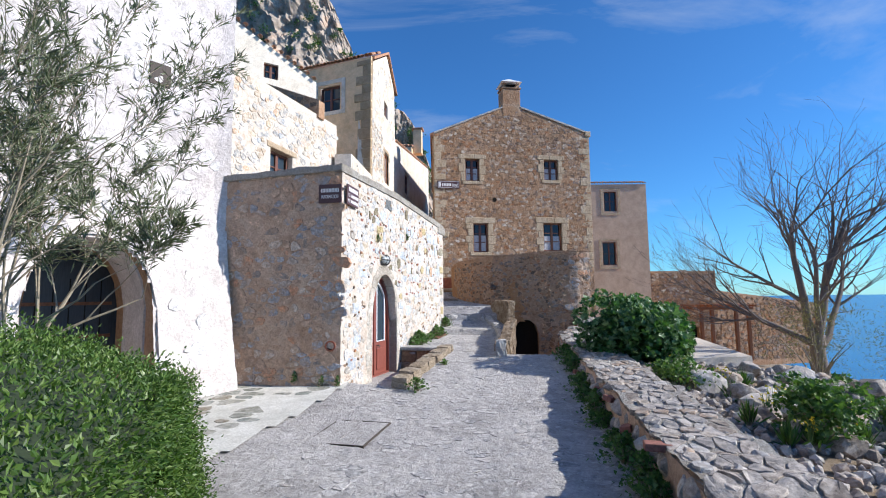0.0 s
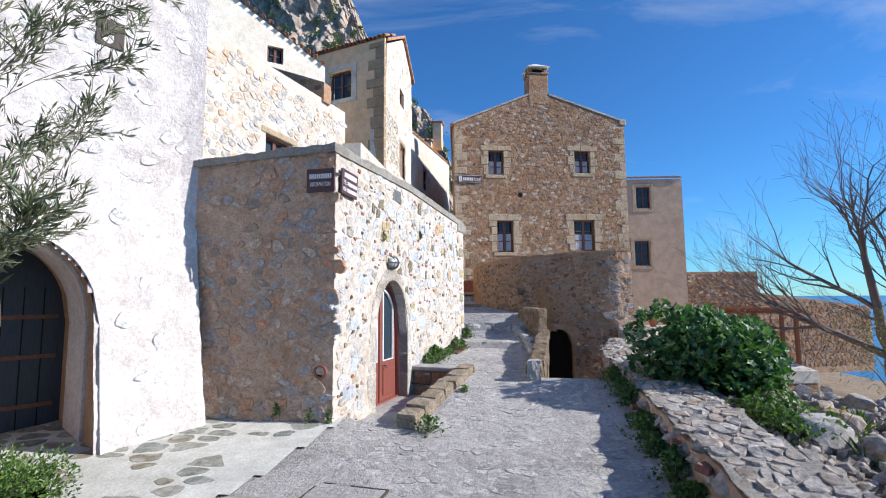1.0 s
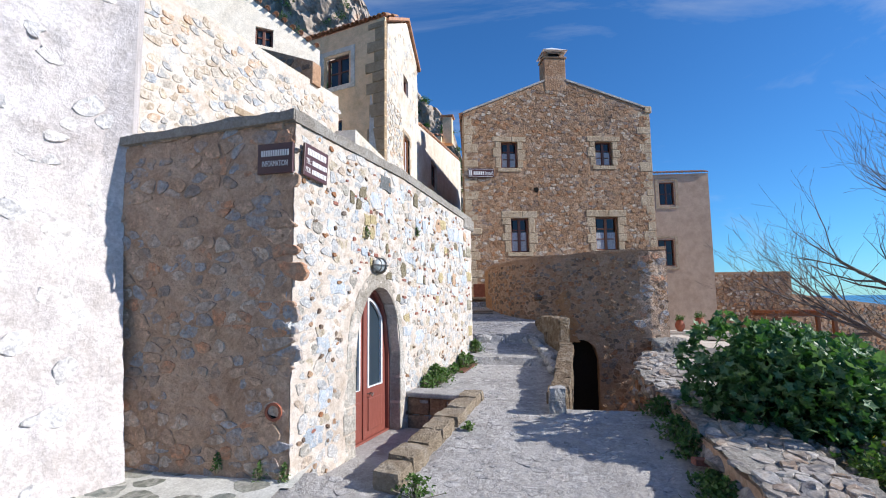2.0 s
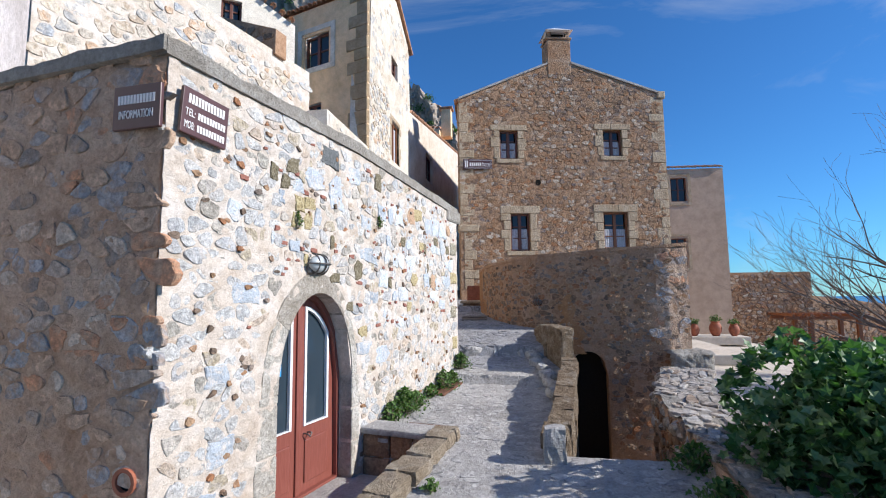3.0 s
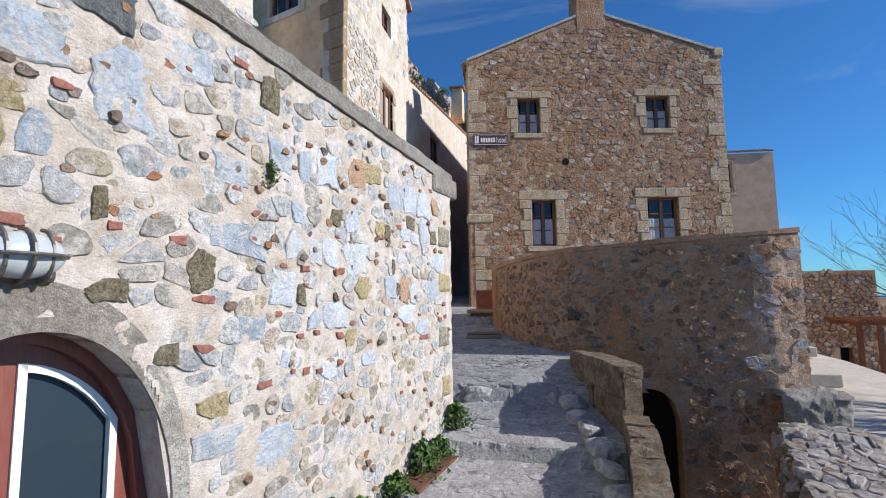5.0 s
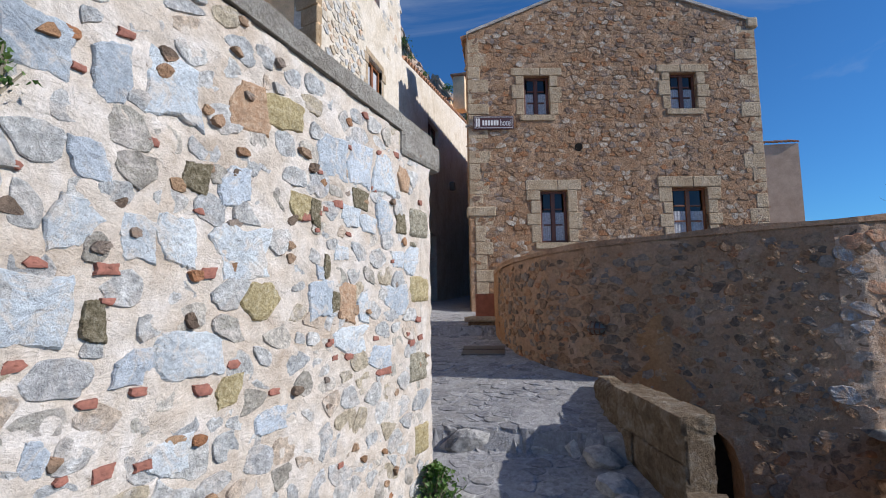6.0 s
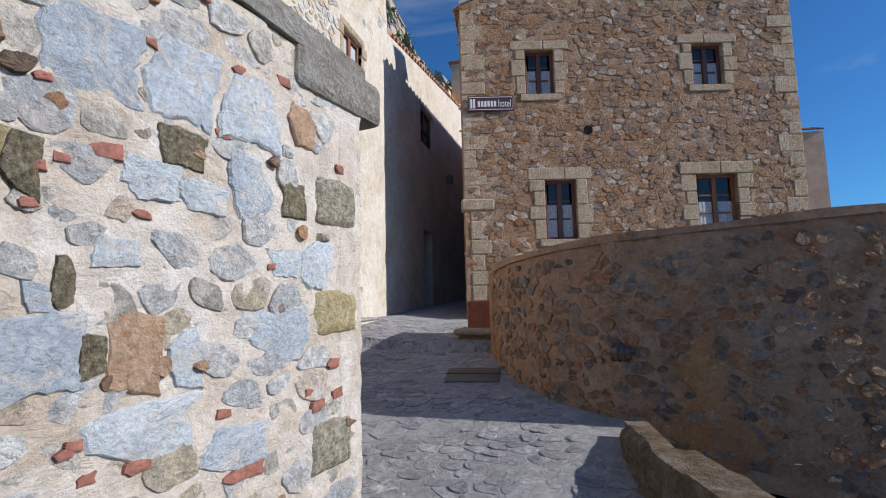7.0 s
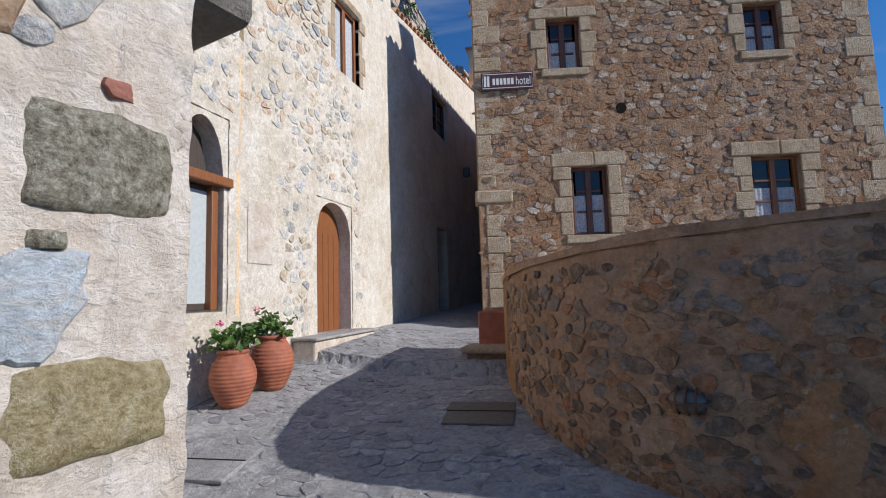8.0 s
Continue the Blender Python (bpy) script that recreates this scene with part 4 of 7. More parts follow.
# ---- parts of the houses ----
def window(house, face, s0, s1, z0, z1, deep=0.16, wood=M_FRAME_WOOD, panes=(2, 2), curtain=0.0, sill=None, bars=0.05):
    """A wooden casement in an opening: outer frame, mullion, glazing bars, panes, and a lace curtain on the lower panes."""
    w, h = s1 - s0, z1 - z0
    bm = bmesh.new()
    m = pose(*face((s0 + s1) / 2, (z0 + z1) / 2, -deep), 0, 0, face.turn())
    t = min(0.06, w * 0.1)
    for x in (-w / 2 + t / 2, w / 2 - t / 2):
        bar(bm, (x, 0, 0), (t, 0.07, h - 0.004), m, 0.006)
    for z in (-h / 2 + t / 2, h / 2 - t / 2):
        bar(bm, (0, 0.004, z), (w - 2 * t, 0.062, t), m, 0.006)
    bar(bm, (0, -0.006, 0), (t * 1.6, 0.06, h - 2 * t), m, 0.006)
    win = part("window", bm, wood, house, "brown wooden casement window")
    half = w / 2 - t
    for k in range(panes[0]):
        cx = (-1 if k == 0 else 1) * half / 2 if panes[0] == 2 else 0
        pw = (half - t * 0.8) if panes[0] == 2 else w - 2 * t
        cx += 0.0 if panes[0] != 2 else (-t * 0.4 if k == 0 else t * 0.4) * -1
        for j in range(1, panes[1]):
            part("glazing_bar", block((pw, 0.04, bars * 0.7), (cx, -0.003, -h / 2 + t + (h - 2 * t) * j / panes[1]), 0.004, m), wood, win)
        for j in range(panes[1]):
            zc = -h / 2 + t + (h - 2 * t) * (j + 0.5) / panes[1]
            part("pane", block((pw, 0.006, (h - 2 * t) / panes[1]), (cx, 0.014, zc), 0, m), M_GLASS, win)
    if curtain:
        bm = bmesh.new()
        n = 14
        for k in range(2):
            x0 = -w / 2 + t if k == 0 else t
            vs = []
            for i in range(n + 1):
                x = x0 + (half - t) * i / n
                y = 0.004 + 0.003 * math.sin(i * 1.9)
                vs.append((bm.verts.new(m @ Vector((x, y, -h / 2 + t))), bm.verts.new(m @ Vector((x, y, -h / 2 + t + (h - 2 * t) * curtain)))))
            for p, q in zip(vs, vs[1:]):
                bm.faces.new((p[0], q[0], q[1], p[1]))
        part("curtain", bm, M_CURTAIN, win, "white lace half curtain")
    # near-black sheet behind the panes paints the unlit room
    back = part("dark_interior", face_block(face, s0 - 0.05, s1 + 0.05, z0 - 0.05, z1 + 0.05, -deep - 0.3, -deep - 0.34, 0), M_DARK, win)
    return win


def surround(house, face, s0, s1, z0, z1, wide=0.22, sill=0.16, lintel=0.26, proud=0.025, seed=3, reach=0.12):
    """Dressed blocks round an opening: lintel stones, jamb stones, sill."""
    rng = random.Random(seed)
    mid = (s0 + s1) / 2 + rng.uniform(-0.1, 0.1)
    for a, b in ((s0 - wide - reach, mid), (mid, s1 + wide + reach)):
        part("lintel_stone", face_block(face, a + 0.006, b - 0.006, z1 + 0.003, z1 + lintel, -0.1, proud + rng.uniform(0, 0.015), 0.018), M_SILL, house)
    for a, b, sg in ((s0 - wide, s0, -1), (s1, s1 + wide, 1)):
        z = z0
        k = 0
        while z < z1 - 0.06:
            e = min(z1, z + rng.uniform(0.26, 0.42))
            if z1 - e < 0.14:
                e = z1
            out = 0.1 if k % 2 else 0.0
            aa, bb = (a - out, b) if sg < 0 else (a, b + out)
            part("jamb_stone", face_block(face, aa, bb, z + 0.006, e - 0.006, -0.12, proud + rng.uniform(-0.005, 0.015), 0.016), M_SILL, house)
            z = e
            k += 1
    if sill:
        part("window_sill", face_block(face, s0 - wide * 0.6, s1 + wide * 0.6, z0 - sill, z0 - 0.004, -0.14, proud + 0.02, 0.015), M_SILL, house)


def quoins(house, face, s, z0, z1, side_sign, mat=M_SILL, proud=0.02, seed=5, long=0.55, short=0.3, high=(0.26, 0.4)):
    """Corner blocks, long and short in turn, from s towards side_sign."""
    rng = random.Random(seed)
    z, k = z0, 0
    while z < z1 - 0.1:
        e = min(z1, z + rng.uniform(*high))
        reach = (long if k % 2 else short) * rng.uniform(0.85, 1.1)
        a, b = (s, s + reach) if side_sign > 0 else (s - reach, s)
        part("quoin", face_block(face, a, b, z + 0.006, e - 0.006, -0.1, proud + rng.uniform(-0.006, 0.014), 0.016), mat, house)
        z, k = e, k + 1


def tile_row(house, start, end, n, slope_dir, mat=M_TILE, radius=0.09, length=0.45):
    """A row of half-round roof tiles along an eave."""
    a, b = Vector(start), Vector(end)
    verts, faces = [], []
    for k in range(6):
        t = math.pi * k / 5
        verts.append((math.cos(t), math.sin(t)))
    d = Vector(slope_dir).normalized()
    u = (b - a).normalized()
    up = u.cross(d)
    if up.z < 0:
        up = -up
    vs = []
    for j, (L, r) in enumerate(((0, radius), (length, radius * 0.85))):
        for x, y in verts:
            vs.append(tuple(d * L + u * (x * r) + up * (y * r)))
    for j, (L, r) in enumerate(((0, radius * 0.8), (length, radius * 0.65))):
        for x, y in verts:
            vs.append(tuple(d * L + u * (x * r) + up * (y * r)))
    fs = [(k, k + 1, 7 + k, 6 + k) for k in range(5)] + [(12 + k + 1, 12 + k, 18 + k, 19 + k) for k in range(5)] + [(k + 1, k, 12 + k, 13 + k) for k in range(5)]
    me = mesh_of("roof_tile", vs, fs, mat, True)
    for i in range(n):
        ob = part("roof_tile", me, mat, house)
        ob.matrix_local = Matrix.Translation(a.lerp(b, (i + 0.5) / n) + Vector((0, 0, 0.012 * math.sin(i * 2.3))))


# annex: door
def at_door(s, z, d=0.0):
    return side(s, z, d - 0.2)


MID = 1.637
door = thing("arched_door", "red-brown double door with arched glass panes in white beading", "door")
part("door_frame", ribbon(at_door, [(DOOR_S0, 0.19), (DOOR_S1, 0.19)] + [(DOOR_S1 - (DOOR_S1 - DOOR_S0) * k / 24, door_arch(DOOR_S1 - (DOOR_S1 - DOOR_S0) * k / 24)) for k in range(25)], 0.05, -0.05, 0.05), M_DOOR_RED, door)
for a, b in ((DOOR_S0 + 0.04, MID - 0.004), (MID + 0.004, DOOR_S1 - 0.04)):
    ga, gb = (a + 0.1, b - 0.085) if b < MID else (a + 0.085, b - 0.1)

    def glass_top(s, ga=ga, gb=gb):
        return door_arch(s) - 0.125

    leaf = part("door_leaf", wall_shape(at_door, a, b, 0.2, lambda s: door_arch(s) - 0.045, 0.045, [(ga, gb, 0.83, glass_top)], 0.1), M_DOOR_RED, door)
    line = [(ga, 0.83), (gb, 0.83)] + [(gb - (gb - ga) * k / 10, glass_top(gb - (gb - ga) * k / 10)) for k in range(11)]
    part("beading", ribbon(at_door, line, 0.032, -0.02, 0.012), M_WHITE_TRIM, leaf, "white glazing bead")
    part("pane", plate(at_door, line, -0.03, -0.024), M_GLASS, leaf)
    part("door_panel", face_block(side, ga + 0.02, gb - 0.02, 0.3, 0.7, -0.2, -0.185, 0.01), M_DOOR_RED, leaf)
    if b < MID:
        part("sticker", face_block(side, 1.335, 1.43, 1.34, 1.47, -0.223, -0.22, 0), M_BLUE, leaf, "bright blue square sticker")
part("cover_strip", face_block(side, MID - 0.03, MID + 0.03, 0.21, 2.04, -0.2, -0.18, 0.006), M_DOOR_RED, door)
part("door_handle", tube([at_door(MID + 0.1, 0.76, 0.0), at_door(MID + 0.1, 0.76, 0.05), at_door(MID + 0.13, 0.73, 0.055), at_door(MID + 0.16, 0.76, 0.05), at_door(MID + 0.16, 0.76, 0.0)], [0.008] * 5, 8), M_GREY_METAL, door, "dark iron handle")
# near-black sheet behind the leaves paints the darkness indoors
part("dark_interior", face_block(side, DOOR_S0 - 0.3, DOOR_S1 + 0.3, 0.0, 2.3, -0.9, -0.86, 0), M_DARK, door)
# dressed stones round the door
ring_in, ring_out = [], []
for k in range(25):
    t = math.pi * (1 - k / 24)
    ring_in.append(((DOOR_S0 + DOOR_S1) / 2 + math.cos(t) * 0.56, 1.25 + math.sin(t) * 0.85))
    ring_out.append(((DOOR_S0 + DOOR_S1) / 2 + math.cos(t) * 0.70 - 0.05, 1.25 + math.sin(t) * 1.04))
for i0, i1 in ((0, 5), (5, 12), (12, 18), (18, 24)):
    line = ring_out[i0:i1 + 1] + ring_in[i0:i1 + 1][::-1]
    part("voussoir", plate(side, line[::-1], -0.15, 0.012 + 0.002 * (i0 % 3)), M_ARCH if i0 in (5, 12) else M_JAMB, annex, "smooth worn arch stone")
rng = random.Random(4)
for s0_, s1_ in ((DOOR_S0 - 0.2, DOOR_S0), (DOOR_S1, DOOR_S1 + 0.07)):
    z = 0.15
    while z < 1.23:
        e = min(1.25, z + rng.uniform(0.28, 0.45))
        part("jamb_stone", face_block(side, s0_ - rng.uniform(0, 0.12) * (s0_ < 1.2), s1_ + rng.uniform(0, 0.1) * (s0_ > 1.2), z + 0.006, e - 0.006, -0.15, rng.uniform(0.010, 0.016), 0.012), M_JAMB, annex)
        z = e
part("door_step", face_block(side, 0.3, 2.42, 0.02, 0.2, -0.3, 0.9, 0.02), M_CEMENT, annex, "pale cement threshold slab")
# coping
part("coping", wall_shape(lambda s, z, d: side(s, z, d + 0.03), -0.03, side.length + 0.02, lambda s: side_top(s) - 0.118, lambda s: side_top(s) + 0.03 * noise.noise((s * 2.5, 0, 0)) + 0.02 * noise.noise((s * 7, 0, 3)), 0.6, (), 0.08), M_COPING, annex, "rounded grey cement coping")
part("coping", wall_shape(lambda s, z, d: front(s, z, d + 0.06), 0.0, front.length + 0.02, lambda s: 3.585 + 0.045 * s, lambda s: 3.68 + 0.047 * s + 0.03 * noise.noise((s * 2.5, 5, 0)) + 0.02 * noise.noise((s * 7, 5, 3)), 0.6, (), 0.08), M_COPING, annex, "weathered grey slab coping")
part("end_slab", face_block(side, 4.98, 5.6, 3.28, 3.5, -0.4, 0.035, 0.04), M_COPING, annex, "overhanging grey stone slab")
part("corner_pier", face_block(side, side.length - 0.2, side.length + 0.01, 0.8, 3.28, -0.4, 0.012, 0.05), M_MORTAR, annex, "smoothed mortar corner")
M_YELLOW_SAND = granular("yellow_sandstone", (0.30, 0.23, 0.11), (0.50, 0.41, 0.235), (0.64, 0.56, 0.39), 50)
M_GREY_BLOCK = granular("coarse_grey_block", (0.13, 0.11, 0.08), (0.36, 0.325, 0.25), (0.60, 0.565, 0.48), 48)
for sa, sb, za, zb, mt in ((5.11, 5.40, 2.725, 2.95, M_GREY_BLOCK), (5.10, 5.40, 2.255, 2.455, M_YELLOW_SAND), (5.125, 5.195, 2.648, 2.695, M_GREY_BLOCK), (5.15, 5.37, 1.2, 1.42, M_YELLOW_SAND), (5.08, 5.36, 1.7, 1.92, M_GREY_BLOCK)):
    part("quoin", rough_block(side, sa, sb, za, zb, 0.03, 0.008, za), mt, annex, "rough squared corner block", True)
# drain pipe mouth low on the shaded front
fl = front.length
pipe = thing("drain_pipe", "broken terracotta drain pipe mouth in the wall", "pipe")
for a_, b_ in ((0.085, 0.06),):
    vs = []
    n = 16
    for d, r in ((-0.2, b_), (0.035, b_), (0.035, a_), (-0.02, a_)):
        for k in range(n):
            t = 2 * math.pi * k / n
            vs.append(front(fl - 0.15 + r * math.cos(t), 0.93 + r * math.sin(t), d))
    fs = [(r * n + k, r * n + (k + 1) % n, (r + 1) * n + (k + 1) % n, (r + 1) * n + k) for r in range(3) for k in range(n)]
    part("pipe_mouth", (vs, fs), M_TERRACOTTA, pipe)
# near-black disc paints the dark bore of the pipe
part("dark_interior", plate(front, [(fl - 0.15 + 0.07 * math.cos(k * math.pi / 6), 0.93 + 0.07 * math.sin(k * math.pi / 6)) for k in range(12)], 0.002, 0.006), M_DARK, pipe)


# bulkhead lamp
def bulkhead(face, s, z, w=0.26, label="grey bulkhead wall lamp with wire cage", glass=None, iron=M_GREY_METAL):
    m = pose(*face(s, z, 0.0), 0, 0, face.turn())
    lamp = thing("wall_lamp", label, "lamp")
    bm = bmesh.new()
    bmesh.ops.create_uvsphere(bm, u_segments=16, v_segments=10, radius=0.5)
    bmesh.ops.scale(bm, vec=(w, 0.14, w * 0.62), verts=bm.verts)
    bmesh.ops.translate(bm, vec=(0, -0.06, 0), verts=bm.verts)
    bmesh.ops.transform(bm, matrix=m, verts=bm.verts)
    part("glass_cover", bm, glass or M_LAMP_GLASS, lamp, "clouded ribbed glass cover", True)
    part("base", block((w * 0.9, 0.05, w * 0.6), (0, -0.02, -0.015), 0.02, m), iron, lamp)
    for k in (-1, 0, 1):
        pts = [m @ Vector((k * w * 0.25, -0.03 - 0.115 * math.sin(math.pi * i / 8) * (1 - 0.25 * abs(k)), w * 0.36 * math.cos(math.pi * i / 8))) for i in range(9)]
        part("cage_wire", tube(pts, [0.008] * 9, 6), iron, lamp)
    pts = [m @ Vector((w * 0.54 * math.cos(math.pi * i / 10), -0.03 - 0.12 * math.sin(math.pi * i / 10), 0)) for i in range(11)]
    part("cage_wire", tube(pts, [0.008] * 11, 6), iron, lamp)
    return lamp


M_DARK_GLASS = plain_material("dark_grey_glass", (0.12, 0.11, 0.10), 0.3, spread=0.2, scale=30)
M_LAMP_GLASS = plain_material("clouded_glass", (0.45, 0.48, 0.48), 0.25, spread=0.1, scale=30)
bulkhead(side, 1.6, 2.37, 0.27)


# signs
def wall_sign(name, label, face, s0, s1, z0, z1, d, lines, tilt=0.0):
    sign = thing(name, label, "sign")
    w, h = s1 - s0, z1 - z0
    c = Matrix.Translation(face((s0 + s1) / 2, (z0 + z1) / 2, d)) @ pose(0, 0, 0, 0, 0, face.turn()) @ pose(0, 0, 0, 0, tilt, 0)
    part("board", block((w, 0.03, h), (0, 0, 0), 0.006, c), M_SIGN, sign, "dark brown painted board")
    for words, x, z, size, wide in lines:
        m = c @ Matrix.Translation((x * w, -0.017, z * h)) @ pose(0, 0, 0, 90, 0, 0)
        if words.startswith("#"):
            n = int(words[1:])
            for k in range(n):
                part("writing_bar", block((wide * w / n * 0.7, 0.004, size * h), ((x - wide / 2 + wide * (k + 0.5) / n) * w, -0.017, z * h), 0, c), M_SIGN_TEXT, sign)
        else:
            lettering(words, words, m, size * h * 1.35, M_SIGN_TEXT, sign, 0.002, wide * w)
    return sign


wall_sign("house_sign", "small dark brown sign with white lettering on the annex", side, 0.07, 0.46, 3.16, 3.49, 0.05,
          [("#12", 0, 0.27, 0.2, 0.8), ("TEL:", -0.33, -0.04, 0.17, 0.2), ("#10", 0.13, -0.04, 0.15, 0.62), ("MOB:", -0.33, -0.31, 0.17, 0.2), ("#10", 0.13, -0.31, 0.15, 0.62)], 4)
wall_sign("information_sign", "small dark brown information sign with white lettering", front, fl - 0.36, fl + 0.02, 3.17, 3.47, 0.05,
          [("#12", 0, 0.17, 0.2, 0.8), ("INFORMATION", 0, -0.18, 0.2, 0.72)])
hs = wall_sign("hotel_sign", "dark hotel name board with white border lettering", hotel_front, 0.12, 1.1, 6.32, 6.66, 0.06, [("hotel", 0.3, -0.03, 0.5, 0.27), ("#6", -0.08, -0.03, 0.36, 0.42), ("#2", -0.39, 0.0, 0.6, 0.12)])
part("border", ribbon(lambda s, z, d: hotel_front(s, z, d + 0.078), [(0.15, 6.35), (1.07, 6.35), (1.07, 6.63), (0.15, 6.63)], 0.012, 0, 0.003), M_SIGN_TEXT, hs)

# hotel: openings, corners, chimney, roof
for i, (a, b, c, d) in enumerate(WINDOWS):
    surround(hotel, hotel_front, a, b, c, d, 0.2 if i < 2 else 0.23, 0.15, 0.2 if i < 2 else 0.26, seed=20 + i)
    window(hotel, hotel_front, a, b, c, d, 0.14, M_FRAME_WOOD if i != 3 else M_DOOR_BROWN, (2, 3), 0.6 if i != 3 else 0.55)
quoins(hotel, hotel_front, 0.0, 4.44, 8.68, 1, seed=8)
quoins(hotel, hotel_front, hotel_front.length, 2.9, 9.0, -1, seed=9)
quoins(hotel, hotel_front, 0.12, 2.3, 4.2, 1, seed=10, long=0.45)
part("corner_corbel", face_block(hotel_front, -0.06, 0.62, 4.2, 4.44, -0.3, 0.05, 0.03), M_SILL, hotel, "projecting corner stone")
# black disc on the wall paints the darkness of the vent hole
part("vent_hole", plate(hotel_front, [(2.67 + 0.1 * math.cos(k * math.pi / 6), 5.88 + 0.1 * math.sin(k * math.pi / 6)) for k in range(12)], 0.004, 0.022), M_DARK, hotel)
for j, (z0_, z1_, w_) in enumerate(((9.7, 11.0, 0.84), (11.0, 11.08, 0.94))):
    part("chimney" if j == 0 else "chimney_ledge", face_block(hotel_front, 3.55 - w_ / 2, 3.55 + w_ / 2, z0_, z1_, -0.62, 0.03 + 0.04 * j, 0.03), M_MORTAR_HOUSE, hotel, "small square stone chimney")
for ds in (-0.32, 0.32):
    for dd in (-0.5, -0.06):
        part("chimney_post", face_block(hotel_front, 3.55 + ds - 0.07, 3.55 + ds + 0.07, 11.08, 11.29, dd - 0.07, dd + 0.07, 0.01), M_MORTAR_HOUSE, hotel)
# near-black block fills the open chimney head, painting its inner shade
part("chimney_core", face_block(hotel_front, 3.3, 3.8, 11.08, 11.29, -0.45, -0.15, 0.01), M_DARK, hotel)
bm = bmesh.new()
r = bmesh.ops.create_cone(bm, cap_ends=True, segments=4, radius1=0.68, radius2=0.06, depth=0.3)
bmesh.ops.rotate(bm, cent=(0, 0, 0), matrix=Matrix.Rotation(radians(45), 3, "Z"), verts=bm.verts)
bmesh.ops.transform(bm, matrix=pose(*hotel_front(3.55, 11.43, -0.3), 0, 0, hotel_front.turn()), verts=bm.verts)
part("chimney_cap", bm, M_WHITE_TRIM, hotel, "pale pyramid chimney cap")
back = Vector((-1.2, 12.0, 0))
ridge = Vector(hotel_front(3.55, 10.24, -0.1))
for s_e, z_e in ((-0.12, 8.68), (hotel_front.length + 0.12, 9.02)):
    e = Vector(hotel_front(s_e, z_e, -0.1))
    quad = [e, ridge, ridge + back, e + back]
    verts = [tuple(q) for q in quad] + [tuple(q + Vector((0, 0, 0.1))) for q in quad]
    part("roof_slope", (verts, [(0, 1, 2, 3), (7, 6, 5, 4), (0, 4, 5, 1), (1, 5, 6, 2), (2, 6, 7, 3), (3, 7, 4, 0)]), M_TILE, hotel, "weathered clay tile roof")
    tile_row(hotel, tuple(e + Vector((0, 0, 0.06))), tuple(e + back + Vector((0, 0, 0.06))), 40, tuple(ridge - e), length=0.6, radius=0.12)
for k in range(2):
    a_, b_ = ((0.0, 8.76), (3.13, 10.08)) if k == 0 else ((3.97, 10.12), (hotel_front.length, 9.06))
    part("gable_edge", plate(hotel_front, [(a_[0], a_[1]), (b_[0], b_[1]), (b_[0], b_[1] + 0.07), (a_[0], a_[1] + 0.07)], -0.5, 0.05), M_CEMENT, hotel)
part("eave_knob", face_block(hotel_front, hotel_front.length - 0.2, hotel_front.length + 0.08, 8.92, 9.18, -0.3, 0.06, 0.03), M_SILL, hotel)
part("red_base", block((0.42, 0.5, 0.42), (-1.48, 18.1, 2.14), 0.03), M_TERRACOTTA, hotel, "red painted base of the corner pier")
bench = thing("stone_bench", "worn stone step block beside the hotel corner", "bench")
part("seat", block((0.66, 0.5, 0.08), (-1.5, 17.75, 1.92), 0.03), M_SILL, bench)
part("base", block((0.56, 0.42, 0.34), (-1.5, 17.8, 1.73), 0.03), M_STONE_BROWN, bench)

M_QUOIN = coat_material("brown_quoin_stone", (0.34, 0.24, 0.14), (0.42, 0.31, 0.20), (0.46, 0.36, 0.25), 2.5, 50, 0.8)
# alley side of the tower house
ax = alley
window(tower, ax, A(18.6), A(19.42), 6.2, 7.45, 0.1, M_DOOR_BROWN, (1, 1), 0.95)
window(tower, ax, A(18.6), A(19.3), 8.9, 9.5, 0.12)
window(tower, ax, A(23.55), A(24.95), 6.83, 7.95, 0.14)
part("dark_door", face_block(ax, A(23.65), A(24.5), 1.8, 4.3, -0.3, -0.26, 0), M_DARK_WOOD, tower)
surround(tower, ax, A(18.6), A(19.42), 6.2, 7.45, 0.13, 0.0, 0.14, 0.012, 31, 0.0)
arched = part("wooden_door", wall_shape(lambda s, z, d: ax(s, z, d - 0.2), A(18.03), A(18.99), 2.06, lambda s: arch_top(s, A(18.02), A(19.0), 3.55, 4.0) - 0.005, 0.05, (), 0.08), M_DOOR_BROWN, tower, "orange-brown plank door with round head")
for k in range(1, 6):
    part("plank_joint", face_block(ax, A(18.04) + 0.93 * k / 6 - 0.004, A(18.04) + 0.93 * k / 6 + 0.004, 2.08, 3.55, -0.203, -0.196, 0), M_FRAME_WOOD, arched)
part("plinth", face_block(ax, A(17.42), A(19.15), 1.3, 2.04, -0.2, 0.34, 0.03), M_MORTAR, tower, "stone doorstep plinth")
part("plinth_top", face_block(ax, A(17.38), A(19.18), 2.04, 2.08, -0.18, 0.38, 0.012), M_CEMENT, tower)
part("meter_panel", face_block(ax, A(16.57), A(17.0), 2.98, 3.71, -0.05, 0.026, 0.008), M_MORTAR, tower, "flush cream meter cupboard door")
shut = part("shutter_window", face_block(ax, A(15.64), A(16.2), 2.48, 3.76, -0.16, -0.12, 0.01), M_DARK_WOOD, tower)
part("pane", face_block(ax, A(15.68), A(16.12), 2.55, 3.7, -0.118, -0.112, 0), M_LAMP_GLASS, shut)
part("frame_post", face_block(ax, A(16.1), A(16.19), 2.48, 3.76, -0.12, -0.04, 0.01), M_DOOR_BROWN, shut)
